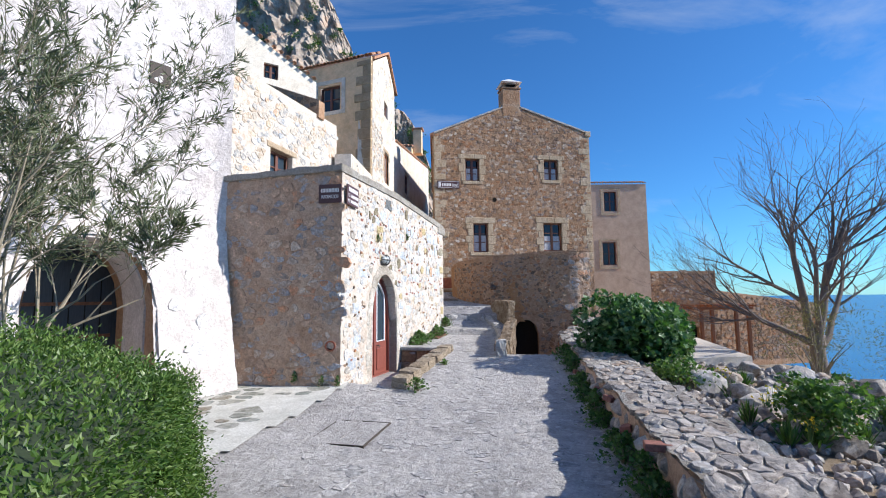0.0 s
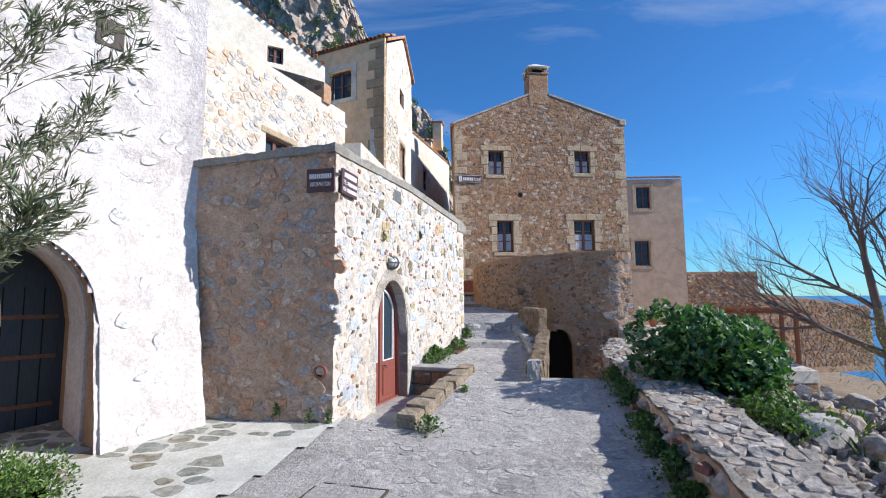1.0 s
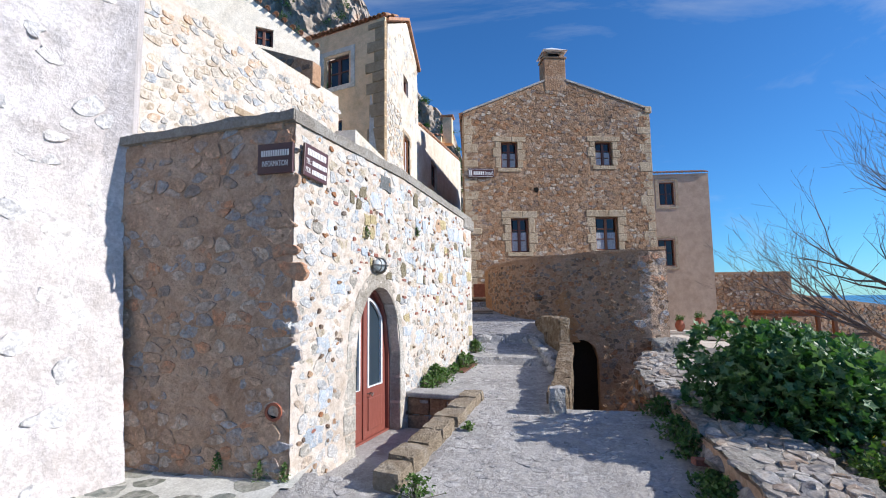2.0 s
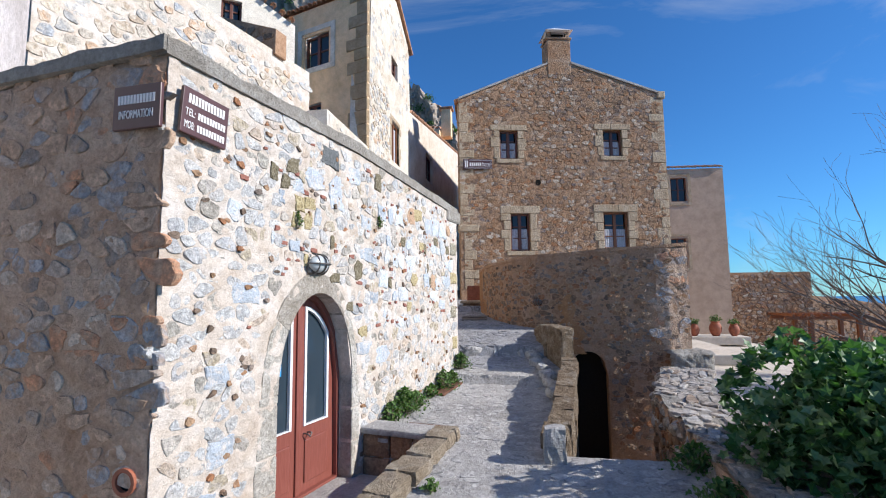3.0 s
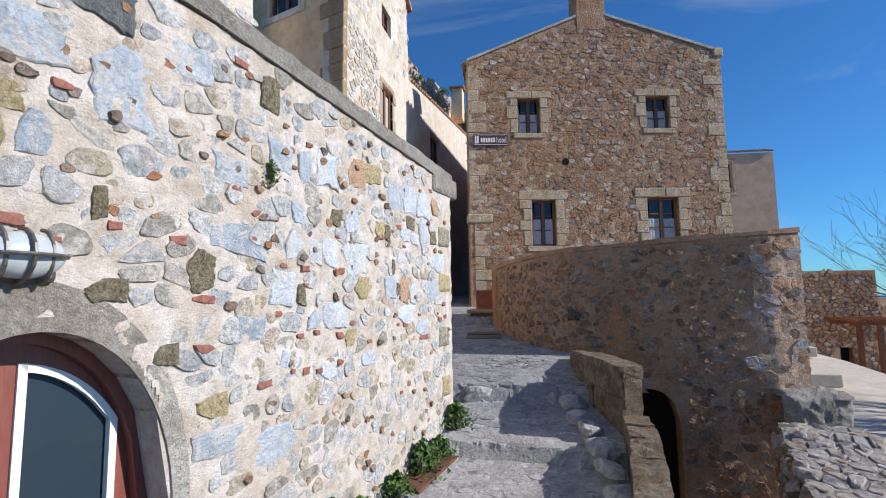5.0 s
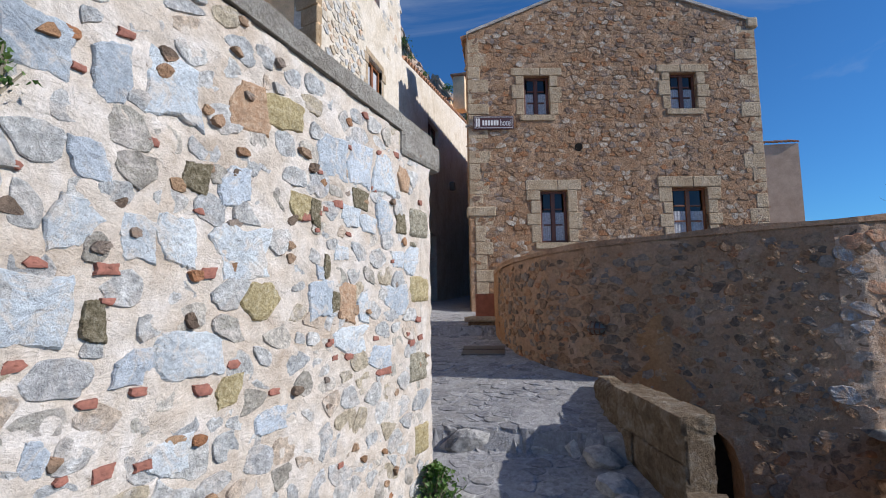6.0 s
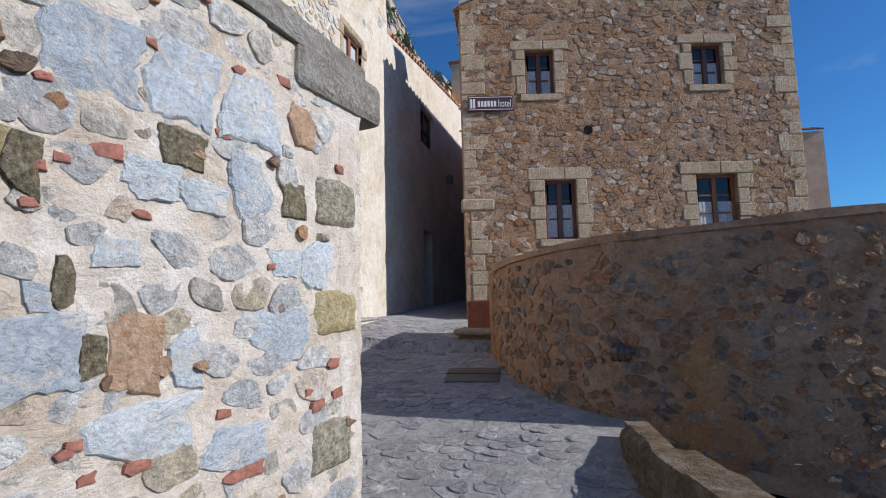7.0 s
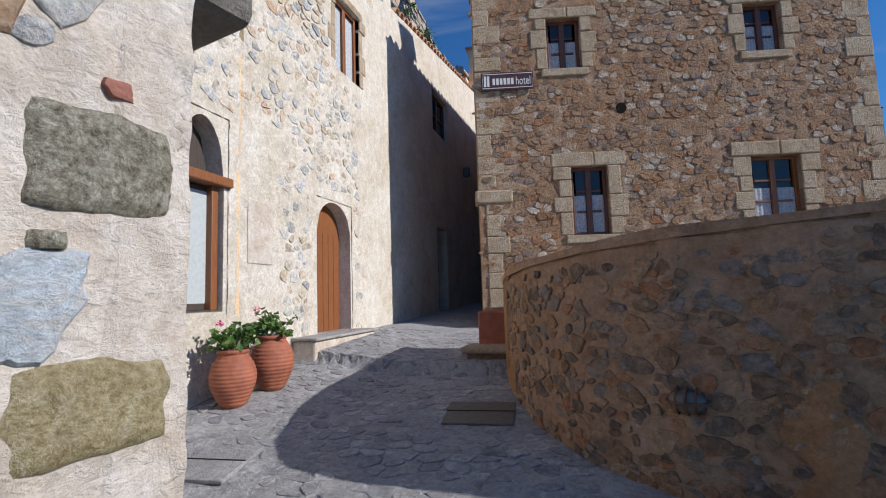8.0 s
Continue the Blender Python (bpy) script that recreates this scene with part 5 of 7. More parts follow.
part("lintel_board", face_block(ax, A(15.57), A(16.3), 3.76, 3.86, -0.15, 0.06, 0.012), M_DOOR_BROWN, shut)
part("tympanum", plate(lambda s, z, d: ax(s, z, d), [(A(15.62), 3.84), (A(16.22), 3.84), (A(16.1), 4.3), (A(15.92), 4.45), (A(15.74), 4.3)], -0.25, -0.2), M_DARK_WOOD, tower)
quoins(tower, tower_front, tower_front.length, 5.5, 10.1, -1, M_QUOIN, 0.03, 12, 0.62, 0.4, (0.3, 0.42))
for a, b, c, d in ((1.15, 2.05, 8.45, 9.4), (1.15, 1.8, 6.5, 7.4)):
    window(tower, tower_front, a, b, c, d, 0.14)
part("window_band", ribbon(tower_front, [(0.93, 8.3), (2.27, 8.3), (2.27, 9.62), (0.93, 9.62)], 0.2, -0.01, 0.03), M_PLASTER_PALE, tower, "raised plaster window surround")
# tower roof
ry = 19.1
for yy0, z0_, yy1, z1_ in ((16.45, 10.12, ry, 11.68), (21.0, 10.7, ry, 11.68)):
    pts = [(-3.9, yy0, z0_), (-3.9, yy1, z1_), (-7.3, yy1 + 1.0, z1_), (-7.3, yy0 + 1.0, z0_)]
    verts = pts + [(x, y, z + 0.1) for x, y, z in pts]
    part("roof_slope", (verts, [(3, 2, 1, 0), (4, 5, 6, 7), (0, 1, 5, 4), (1, 2, 6, 5), (2, 3, 7, 6), (3, 0, 4, 7)]), M_TILE, tower, "clay tile roof")
tile_row(tower, (-3.95, 16.3, 10.2), (-7.3, 17.3, 10.2), 22, (0, 0.85, 0.5), radius=0.1, length=0.7)
tile_row(tower, (-3.95, 17.2, 10.7), (-7.3, 18.2, 10.7), 22, (0, 0.85, 0.5), radius=0.1, length=0.7)
tile_row(tower, (-4.02, 21.2, 8.65), (-4.02, 33.5, 10.74), 46, (-1, 0, 0.3), radius=0.12, length=0.5)
part("eave_lamp", block((0.2, 0.2, 0.3), (-3.8, 26.2, 6.3), 0.04), M_GREY_METAL, tower, "small hanging alley lantern")
# houses behind the alley
back_house = thing("back_house", "small cream house with tiled roof and chimney behind", "house")
part("wall", block((3.4, 3.0, 12.0), (-6.3, 31.5, 5.2), 0.02), M_PLASTER_TAN, back_house)
part("chimney", block((0.55, 0.55, 1.6), (-4.3, 30.7, 11.7), 0.02), M_PLASTER_TAN, back_house)
part("chimney_cap", block((0.75, 0.75, 0.1), (-4.3, 30.7, 12.55), 0.02), M_TILE, back_house)
tile_row(back_house, (-4.55, 30.0, 11.2), (-8.0, 30.0, 11.6), 14, (0, 1, 0.4), radius=0.13, length=0.6)
# upper house eave and window, sloping slab wall
window(upper_house, upper, 3.10, 3.57, 8.95, 9.47, 0.12)
tile_row(upper_house, upper(1.0, upper_top(1.0) + 0.03, 0.12), upper(upper.length, upper_top(upper.length) + 0.03, 0.12), 17, (-0.6, 0.8, 0.4), radius=0.08, length=0.4)
window(terrace_house, terr, 1.9, 2.8, 4.5, 5.28, 0.18, M_FRAME_WOOD, (2, 2))
part("lintel", face_block(terr, 1.75, 2.95, 5.28, 5.42, -0.2, 0.03, 0.02), M_SILL, terrace_house)
slabw = Face((-7.4, 13.7), (-4.72, 13.1))
slab_wall = thing("slab_wall", "dark weathered wall end on the upper terrace", "wall", kind="structure")
part("wall_core", wall_shape(slabw, 0.0, slabw.length, 6.75, lambda s: 8.4 - 0.42 * s, 0.3), M_MORTAR_BROWN, slab_wall)
masonry(slab_wall, slabw, 0.05, slabw.length, 6.8, 8.4, 0.22, 0.13, 0.02, 0.02, (M_STONE_BROWN, M_STONE_BROWN_I), None, lambda x, z: z < 8.33 - 0.42 * x, 55, 0.85)

# white house door
black_door = part("plank_door", wall_shape(lambda s, z, d: white_core(s, z, d - 1.3), WL - 2.7, WL - 0.7, -0.1, lambda s: 2.9, 0.06, (), 0.12), M_DOOR_BLACK, white_house, "blue-black plank door in deep shade")
for k in range(1, 7):
    part("plank_joint", face_block(white_core, WL - 2.4 + 0.2 * k - 0.006, WL - 2.4 + 0.2 * k + 0.006, 0.1, 2.0, -1.3, -1.29, 0), M_DARK, black_door)
for z in (0.5, 1.1, 1.6):
    part("iron_strap", face_block(white_core, WL - 2.35, WL - 1.05, z, z + 0.05, -1.3, -1.285, 0), M_RUST, black_door)
part("window_shutter", face_block(white, WL - 1.1, WL - 0.8, 4.9, 5.25, -0.1, 0.04, 0.01), M_DARK_WOOD, white_house, "small dark wooden shutter")


# hotel stair wall details
bulk = bulkhead(Face(bend(s_arch + 0.0, 0, 0)[:2], bend(s_arch + 0.3, 0, 0)[:2]), 0.1, 1.93, 0.2, "small rusty bulkhead lamp on the curved wall", M_DARK_GLASS, M_RUST)
# near-black sheet closes the cellar arch, its deep shade put into the colour
cellar = part("cellar_door", wall_shape(lambda s, z, d: stair_front(s + 0.35, z, d - 0.35), 0.68, 1.43, -1.5, lambda s: arch_top(s, 0.68, 1.43, 0.5, 0.95), 0.05, (), 0.1), M_DARK, stair_wall, "near-black sheet painting the shade of the cellar arch")
part("ledge", rough_block(Face((2.5, 14.62), (3.3, 14.75)), 0.0, 0.8, 0.5, 1.0, 0.1, 0.03, 3.0, 0.03), M_COPING, stair_wall, "lime-washed ledge at the wall end", True)
part("ledge_top", rough_block(lambda s, z, d: (2.5 + s, 14.6 + z, 0.96 + d), 0.0, 0.8, 0.0, 0.6, 0.05, 0.03, 4.0, 0.03), M_COPING, stair_wall, "", True)
part("coping", wall_shape(lambda s, z, d: bend(s, z, d + 0.03), 0.0, bend.length, lambda s: bend_top(s) - 0.01, lambda s: bend_top(s) + 0.05 + 0.012 * math.sin(4 * s), 0.62, (), 0.2), M_MORTAR_BROWN, stair_wall, "rounded mortar coping")


# ---- walls and loose things along the lane ----
def stone_blob(rng, size, detail=2, flat=1.0):
    """An angular lump of stone."""
    bm = bmesh.new()
    bmesh.ops.create_icosphere(bm, subdivisions=detail, radius=1.0)
    cuts = [Vector((rng.gauss(0, 1), rng.gauss(0, 1), rng.gauss(0, 1))).normalized() for _ in range(9)]
    o = Vector((rng.uniform(-9, 9), rng.uniform(-9, 9), rng.uniform(-9, 9)))
    for v in bm.verts:
        d = v.co.copy()
        for c in cuts:
            k = d.dot(c)
            if k > 0.62:
                d -= c * (k - 0.62) * 0.9
        d *= 1 + 0.12 * noise.noise(v.co * 2.2 + o)
        v.co = Vector((d.x * size[0], d.y * size[1], d.z * size[2] * flat))
    return bm


def blob_meshes(n, seed, mat, size=(1, 0.8, 0.65)):
    rng = random.Random(seed)
    out = []
    for k in range(n):
        bm = stone_blob(rng, (size[0], size[1] * rng.uniform(0.8, 1.15), size[2] * rng.uniform(0.75, 1.15)))
        me = bpy.data.meshes.new("stone")
        bm.to_mesh(me)
        bm.free()
        me.materials.append(mat)
        out.append(me)
    return out


BLOBS = blob_meshes(8, 5, M_RUBBLE)
BLOBS_WALL = blob_meshes(6, 6, M_STONE_WALL)
BLOBS_PAVE = blob_meshes(5, 8, M_PAVE)


def put_stone(me, at, size, rng, parent=None, name="stone"):
    ob = new(name, me)
    ob.matrix_world = pose(*at, rng.uniform(-15, 15), rng.uniform(-15, 15), rng.uniform(0, 360)) @ Matrix.Diagonal((size, size, size, 1))
    if parent is not None:
        ob.parent = parent
    return ob


# dry wall stones: two courses on its lane side and flat slabs on top
rng = random.Random(31)
s = 0.0
while s < lane_in.length - 6:
    step = rng.uniform(0.2, 0.42)
    zt = lane_top(s)
    for c, z in enumerate((zt - 0.16, zt - 0.36)):
        p = lane_in(s + rng.uniform(-0.06, 0.06), z, -0.06)
        ob = put_stone(BLOBS[rng.randrange(8)], p, rng.uniform(0.15, 0.2), rng, lane_wall)
    s += step
s = 0.05
while s < lane_in.length - 6:
    step = rng.uniform(0.16, 0.3)
    for d in (-0.1, -0.36, -0.62):
        if rng.random() < 0.25:
            continue
        p = lane_in(s + rng.uniform(-0.08, 0.08), lane_top(s) - 0.03, d + rng.uniform(-0.06, 0.06))
        ob = new("slab_stone", BLOBS[rng.randrange(8)])
        k = rng.uniform(0.07, 0.19)
        ob.matrix_world = pose(*p, rng.uniform(-7, 7), rng.uniform(-7, 7), rng.uniform(0, 360)) @ Matrix.Diagonal((k, k * 0.8, rng.uniform(0.05, 0.1), 1))
        ob.parent = lane_wall
    s += step
for k in range(7):
    p = lane_in(8.2 + rng.uniform(-2.5, 3.0), lane_top(9) - rng.uniform(0.05, 0.2), 0.04)
    part("brick", block((0.2, 0.1, 0.06), (0, 0, 0), 0.008, pose(*p, rng.uniform(-15, 15), rng.uniform(-10, 10), rng.uniform(0, 180))), M_BRICK, lane_wall, "broken red brick")

# walls of the sunken doorway
M_PARAPET = coat_material("worn_parapet_stone", (0.26, 0.20, 0.135), (0.38, 0.31, 0.23), (0.47, 0.41, 0.335), 4.0, 35, 1.3)
pit_wall = thing("door_parapet", "low parapet of dressed stone beside the sunken doorway", "wall", kind="structure")


def at_pit(s, z, d=0.0):
    return side(s, z, d + 1.02)


def pit_top(s):
    return 0.44 + 0.1 * max(0.0, s)


part("wall_core", wall_shape(at_pit, 0.12, 2.62, 0.0, lambda s: pit_top(s) - 0.06, 0.2, (), 0.3), M_MORTAR, pit_wall)
rng = random.Random(41)
s = 0.1
while s < 2.6:
    w = min(rng.uniform(0.24, 0.42), 2.64 - s)
    c = at_pit(s + w / 2, pit_top(s + w / 2) - 0.05, -0.09)
    part("coping_stone", worn_block((w - 0.006, 0.27 + rng.uniform(-0.03, 0.04), 0.14 + rng.uniform(-0.02, 0.02)), pose(*c, rng.uniform(-3, 3), rng.uniform(-6, 0), side.turn() + rng.uniform(-3, 3)), s * 7, 0.018), M_PARAPET, pit_wall)
    for z in (0.12, 0.3):
        if pit_top(s) - 0.14 > z:
            c = at_pit(s + w / 2, z, -0.09)
            part("wall_block", worn_block((w - 0.01, 0.24, 0.17), pose(*c, 0, 0, side.turn() + rng.uniform(-2, 2)), s * 5 + z, 0.018), M_PARAPET, pit_wall)
    s += w
for k, (d0, d1) in enumerate(((0.0, 0.34), (0.34, 0.6), (0.6, 1.0))):
    for z0_, z1_ in ((0.1, 0.36), (0.36, 0.6)):
        part("wall_block", face_block(side, 2.46, 2.7, z0_ + 0.006, z1_ - 0.006, d0 + 0.006, d1 - 0.006, 0.02), M_STONE_BROWN, pit_wall)
part("end_slab", face_block(side, 2.42, 2.78, 0.6, 0.67, 0.0, 1.02, 0.02), M_CEMENT, pit_wall)
part("wall_core", face_block(side, 2.5, 2.72, -0.1, 0.6, 0.0, 1.0, 0), M_MORTAR_BROWN, pit_wall)

# parapet over the cellar stair
parapet = thing("stair_parapet", "narrow parapet of worn yellow stone blocks over the cellar stair", "wall", kind="structure")
M_YELLOW_STONE = coat_material("worn_yellow_stone", (0.15, 0.105, 0.07), (0.27, 0.20, 0.135), (0.44, 0.395, 0.33), 8.0, 30, 1.4)
upper_run = Face((0.14, 13.78), (0.44, 12.78))
lower_run = Bend([(0.43, 12.8), (0.41, 12.2), (0.25, 10.9), (0.06, 9.75)])
part("wall_core", wall_shape(upper_run, 0.0, upper_run.length, -1.6, 1.4, 0.16), M_YELLOW_STONE, parapet)
part("wall_core", wall_shape(lower_run, 0.0, lower_run.length, -1.6, lambda s: 0.98 - 0.16 * max(0, s - 0.9), 0.16, (), 0.2), M_YELLOW_STONE, parapet)
part("low_end", rough_block(Face((0.06, 14.75), (0.15, 13.76)), 0.0, 0.98, 0.7, 1.5, 0.05, 0.03, 6.0, 0.03), M_YELLOW_STONE, parapet, "broken low end of the parapet", True)
part("wall_core", wall_shape(Face((0.08, 14.75), (0.17, 13.76)), 0.0, 0.97, -1.6, 1.47, 0.16), M_YELLOW_STONE, parapet)
rng = random.Random(43)
s = 0.0
while s < upper_run.length - 0.05:
    w = min(rng.uniform(0.3, 0.45), upper_run.length - s)
    for zb, hb in ((1.02, 0.22), (1.24, 0.2)):
        part("wall_block", worn_block((w - 0.004, 0.2, hb - 0.004), pose(*upper_run(s + w / 2, zb + hb / 2, -0.08 + rng.uniform(-0.012, 0.012)), 0, 0, upper_run.turn()), s * 9 + zb, 0.014), M_YELLOW_STONE, parapet)
    part("coping_stone", worn_block((w - 0.002, 0.24, 0.13), pose(*upper_run(s + w / 2, 1.49 + rng.uniform(-0.012, 0.012), -0.08), rng.uniform(-3, 3), rng.uniform(-3, 3), upper_run.turn()), s * 11, 0.016), M_YELLOW_STONE, parapet, "rounded coping stone")
    s += w
s = 0.0
while s < lower_run.length - 0.05:
    w = min(rng.uniform(0.28, 0.42), lower_run.length - s)
    z = 0.98 - 0.16 * max(0, s + w / 2 - 0.9)
    p, q = Vector(lower_run(s, 0)), Vector(lower_run(s + w, 0))
    f = Face((p.x, p.y), (q.x, q.y))
    za, zb = (0.98 - 0.16 * max(0, q_ - 0.9) for q_ in (s, s + w))
    fall = math.degrees(math.atan2(za - zb, w))
    c = f(w / 2, (za + zb) / 2 + 0.05, -0.08 + rng.uniform(-0.015, 0.015))
    part("coping_stone", worn_block((w + 0.004, 0.24, 0.13 + rng.uniform(-0.02, 0.02)), pose(*c, 0, 0, f.turn()) @ pose(0, 0, 0, rng.uniform(-4, 4), fall, 0), s * 7 + 1, 0.02), M_YELLOW_STONE, parapet, "worn coping stone")
    for k in range(3):
        c = f(w / 2, (za + zb) / 2 - 0.1 - 0.17 * k, -0.08 + rng.uniform(-0.01, 0.01))
        part("wall_block", worn_block((w - 0.002, 0.2, 0.168), pose(*c, 0, 0, f.turn()) @ pose(0, 0, 0, 0, fall, 0), s * 5 + k, 0.014), M_YELLOW_STONE, parapet)
    s += w
part("end_post", worn_block((0.2, 0.16, 0.5), pose(0.14, 9.68, 0.6), 4, 0.02), M_CEMENT, parapet, "whitened end stone")

# boulders at the steps
rng = random.Random(47)
boulders = thing("step_boulder", "rough boulders set as step edges in the lane", "stone")
for x, y, z, k in ((-1.45, 13.82, 1.12, 0.27), (-1.1, 13.7, 1.1, 0.24), (-0.5, 13.74, 1.06, 0.16), (-0.2, 13.74, 1.06, 0.17), (0.0, 13.5, 1.08, 0.17), (0.06, 13.15, 1.0, 0.17), (0.12, 12.85, 0.98, 0.17), (0.18, 12.5, 0.93, 0.16), (0.22, 12.15, 0.85, 0.15), (0.22, 11.8, 0.8, 0.13)):
    put_stone(BLOBS_PAVE[rng.randrange(5)], (x, y, z - 0.05), k * 1.15, rng, boulders, "boulder")

# iron covers
for i, (corners, z) in enumerate((([(-1.48, 11.8), (-1.2, 11.8), (-1.2, 12.5), (-1.48, 12.5)], 0.0), ([(-1.6, 15.88), (-1.0, 15.95), (-1.05, 16.5), (-1.6, 16.4)], 0.0), ([(-3.25, 14.8), (-2.85, 14.85), (-2.85, 15.25), (-3.25, 15.2)], 0.0), ([(-1.42, 9.55 + 0.5), (-1.1, 9.6 + 0.5), (-1.05, 10.0 + 0.5), (-1.36, 9.95 + 0.5)], 0.0))):
    cx, cy = sum(p[0] for p in corners) / 4, sum(p[1] for p in corners) / 4
    w, l = (0.32, 0.78) if i == 0 else (0.58, 0.5)
    g = thing("drain_cover", "flat drain cover set flush in the paving", "cover", (cx, cy, ground_z(cx, cy) + 0.012), side.turn() - 90 if i in (0, 3) else 6, "drain covers")
    slope_x = math.degrees(math.atan((ground_z(cx, cy + 0.2) - ground_z(cx, cy - 0.2)) / 0.4))
    g.matrix_world = g.matrix_world @ pose(0, 0, 0, slope_x, 0, 0)
    part("plate", block((w, l, 0.03), (0, 0, 0), 0.006), M_RUST if i in (0, 3) else M_ALLEY_CEMENT if i == 2 else M_GREY_METAL, g)
    part("seam", block((w, 0.012, 0.004), (0, 0.02, 0.017), 0), M_DARK, g)


# ---- pots by the alley door ----
def pot(at, height, seed, flowers=False, name="clay_pot", label="tall ribbed terracotta jar planted with a green geranium", leafs=M_WEED, kind_h=0.38):
    k = height / 0.62
    prof = [(0.11, 0.0), (0.13, 0.02)]
    for i in range(1, 66):
        t = i / 66
        r = 0.115 + 0.125 * math.sin(math.pi * min(1.0, t ** 1.15 * 0.93 + 0.03)) ** 0.85
        prof.append((r + 0.008 * abs(math.sin(13 * math.pi * t)) ** 0.7, 0.02 + 0.55 * t))
    prof += [(0.155, 0.575), (0.17, 0.585), (0.172, 0.615), (0.15, 0.62), (0.14, 0.6), (0.13, 0.56)]
    t = thing(name, label, "pot", at)
    part("jar", (lambda vf: ([(x * k, y * k, z * k) for x, y, z in vf[0]], vf[1]))(lathe(prof, 24)), M_TERRACOTTA, t, "", True)
    part("soil", ([(0.14 * k * math.cos(a * math.pi / 8), 0.14 * k * math.sin(a * math.pi / 8), 0.57 * k) for a in range(16)], [tuple(range(16))]), M_SOIL, t)
    rng = random.Random(seed)
    shapes, stems = [], []
    for _ in range(26):
        a, e = rng.uniform(0, 6.283), rng.uniform(0.3, 1.2)
        tip = Vector((math.cos(a) * math.cos(e) * 0.3, math.sin(a) * math.cos(e) * 0.3, 0.56 + math.sin(e) * kind_h * rng.uniform(0.5, 1.0))) * k
        root = Vector((rng.uniform(-0.05, 0.05), rng.uniform(-0.05, 0.05), 0.56)) * k
        stems.append(tube([root, root.lerp(tip, 0.5) + Vector((0, 0, 0.03)), tip], [0.006, 0.005, 0.003], 5, False))
        for _ in range(7):
            c = root.lerp(tip, rng.uniform(0.5, 1.05)) + Vector((rng.gauss(0, 0.03), rng.gauss(0, 0.03), rng.gauss(0, 0.02)))
            shapes.append(leaf_round(rng, c, rng.uniform(0.03, 0.05)))
    tagged(part("stem", joined(stems), M_STEM, t), kind="stuff")
    tagged(part("leaves", joined(shapes), leafs, t), kind="stuff")
    if flowers:
        part("flower", joined([leaf_round(rng, Vector((-0.12, -0.1, 0.9)) * k + Vector((rng.gauss(0, 0.02), rng.gauss(0, 0.02), rng.gauss(0, 0.02))), 0.02) for _ in range(14)]), M_PINK, t, "pink blossom")
    return t


def leaf_round(rng, c, r, lobes=7):
    """One roundish cupped leaf facing some way up."""
    n = Vector((rng.gauss(0, 0.7), rng.gauss(0, 0.7), rng.uniform(0.25, 1.1))).normalized()
    u = n.orthogonal().normalized()
    v = n.cross(u)
    a0 = rng.uniform(0, 6.283)
    verts = [tuple(Vector(c))]
    for k in range(lobes):
        a = a0 + 2 * math.pi * k / lobes
        q = r * (1.0 if k % 2 else 0.58)
        verts.append(tuple(Vector(c) + (u * math.cos(a) + v * math.sin(a)) * q + n * r * 0.25))
    return verts, [(0, 1 + k, 1 + (k + 1) % lobes) for k in range(lobes)]


def leaf_long(rng, c, d, length, width):
    """One narrow folded leaf from c along d."""
    d = d.normalized()
    n = Vector((rng.gauss(0, 1), rng.gauss(0, 1), rng.gauss(0, 1)))
    w = d.cross(n).normalized() * width / 2
    up = d.cross(w).normalized() * width * 0.3
    c = Vector(c)
    verts = [c, c + d * length * 0.45 + w + up, c + d * length, c + d * length * 0.45 - w + up, c + d * length * 0.5]
    return [tuple(v) for v in verts], [(0, 1, 4), (1, 2, 4), (2, 3, 4), (3, 0, 4)]


pot((-3.62, 15.94, ground_z(-3.6, 15.92)), 0.53, 1, True)
pot((-3.57, 16.45, ground_z(-3.57, 16.45)), 0.56, 2, True)


# ---- weeds and small plants ----
def weed(at, spread, height, n, seed, name="weed_clump", label="small green weed tuft growing at the wall foot", mat=M_WEED, leaf=(0.014, 0.03), long=False, group="weeds"):
    rng = random.Random(seed)
    t = thing(name, label, "plant", at, 0, group)
    shapes, stems = [], []
    for _ in range(n):
        a, r = rng.uniform(0, 6.283), abs(rng.gauss(0, 0.5))
        h = height * rng.uniform(0.15, 1.0) * max(0.25, 1 - 0.4 * r)
        c = Vector((math.cos(a) * spread * r, math.sin(a) * spread * r, h))
        if long:
            shapes.append(leaf_long(rng, c * 0.4, Vector((c.x, c.y, h + 0.03)), rng.uniform(*leaf) * 2.5, leaf[0] * 0.5))
        else:
            shapes.append(leaf_round(rng, c, rng.uniform(*leaf)))
        if rng.random() < 0.15:
            stems.append(tube([(c.x * 0.2, c.y * 0.2, 0), tuple(c)], [0.005, 0.003], 4, False))
    tagged(part("leaves", joined(shapes), mat, t), kind="stuff")
    if stems:
        tagged(part("stem", joined(stems), M_STEM, t), kind="stuff")
    return t


for k, (s, w, h, n) in enumerate(((2.95, 0.12, 0.3, 120), (3.3, 0.2, 0.4, 280), (3.6, 0.13, 0.26, 130), (4.1, 0.1, 0.22, 90), (4.55, 0.14, 0.34, 160), (4.9, 0.1, 0.26, 110), (5.3, 0.13, 0.32, 150))):
    x, y, _ = side(s, 0, 0.1)
    weed((x, y, ground_z(x, y)), w * 1.3, h * 0.85, n * 3, 60 + k)
for k, (s, z, w) in enumerate(((2.78, 2.86, 0.06), (1.32, 2.68, 0.05))):
    x, y, _ = side(s, 0, 0.03)
    weed((x, y, z), w, 0.16, 120, 80 + k, "wall_plant", "small tuft growing out of the stone wall", M_WEED, (0.008, 0.016))
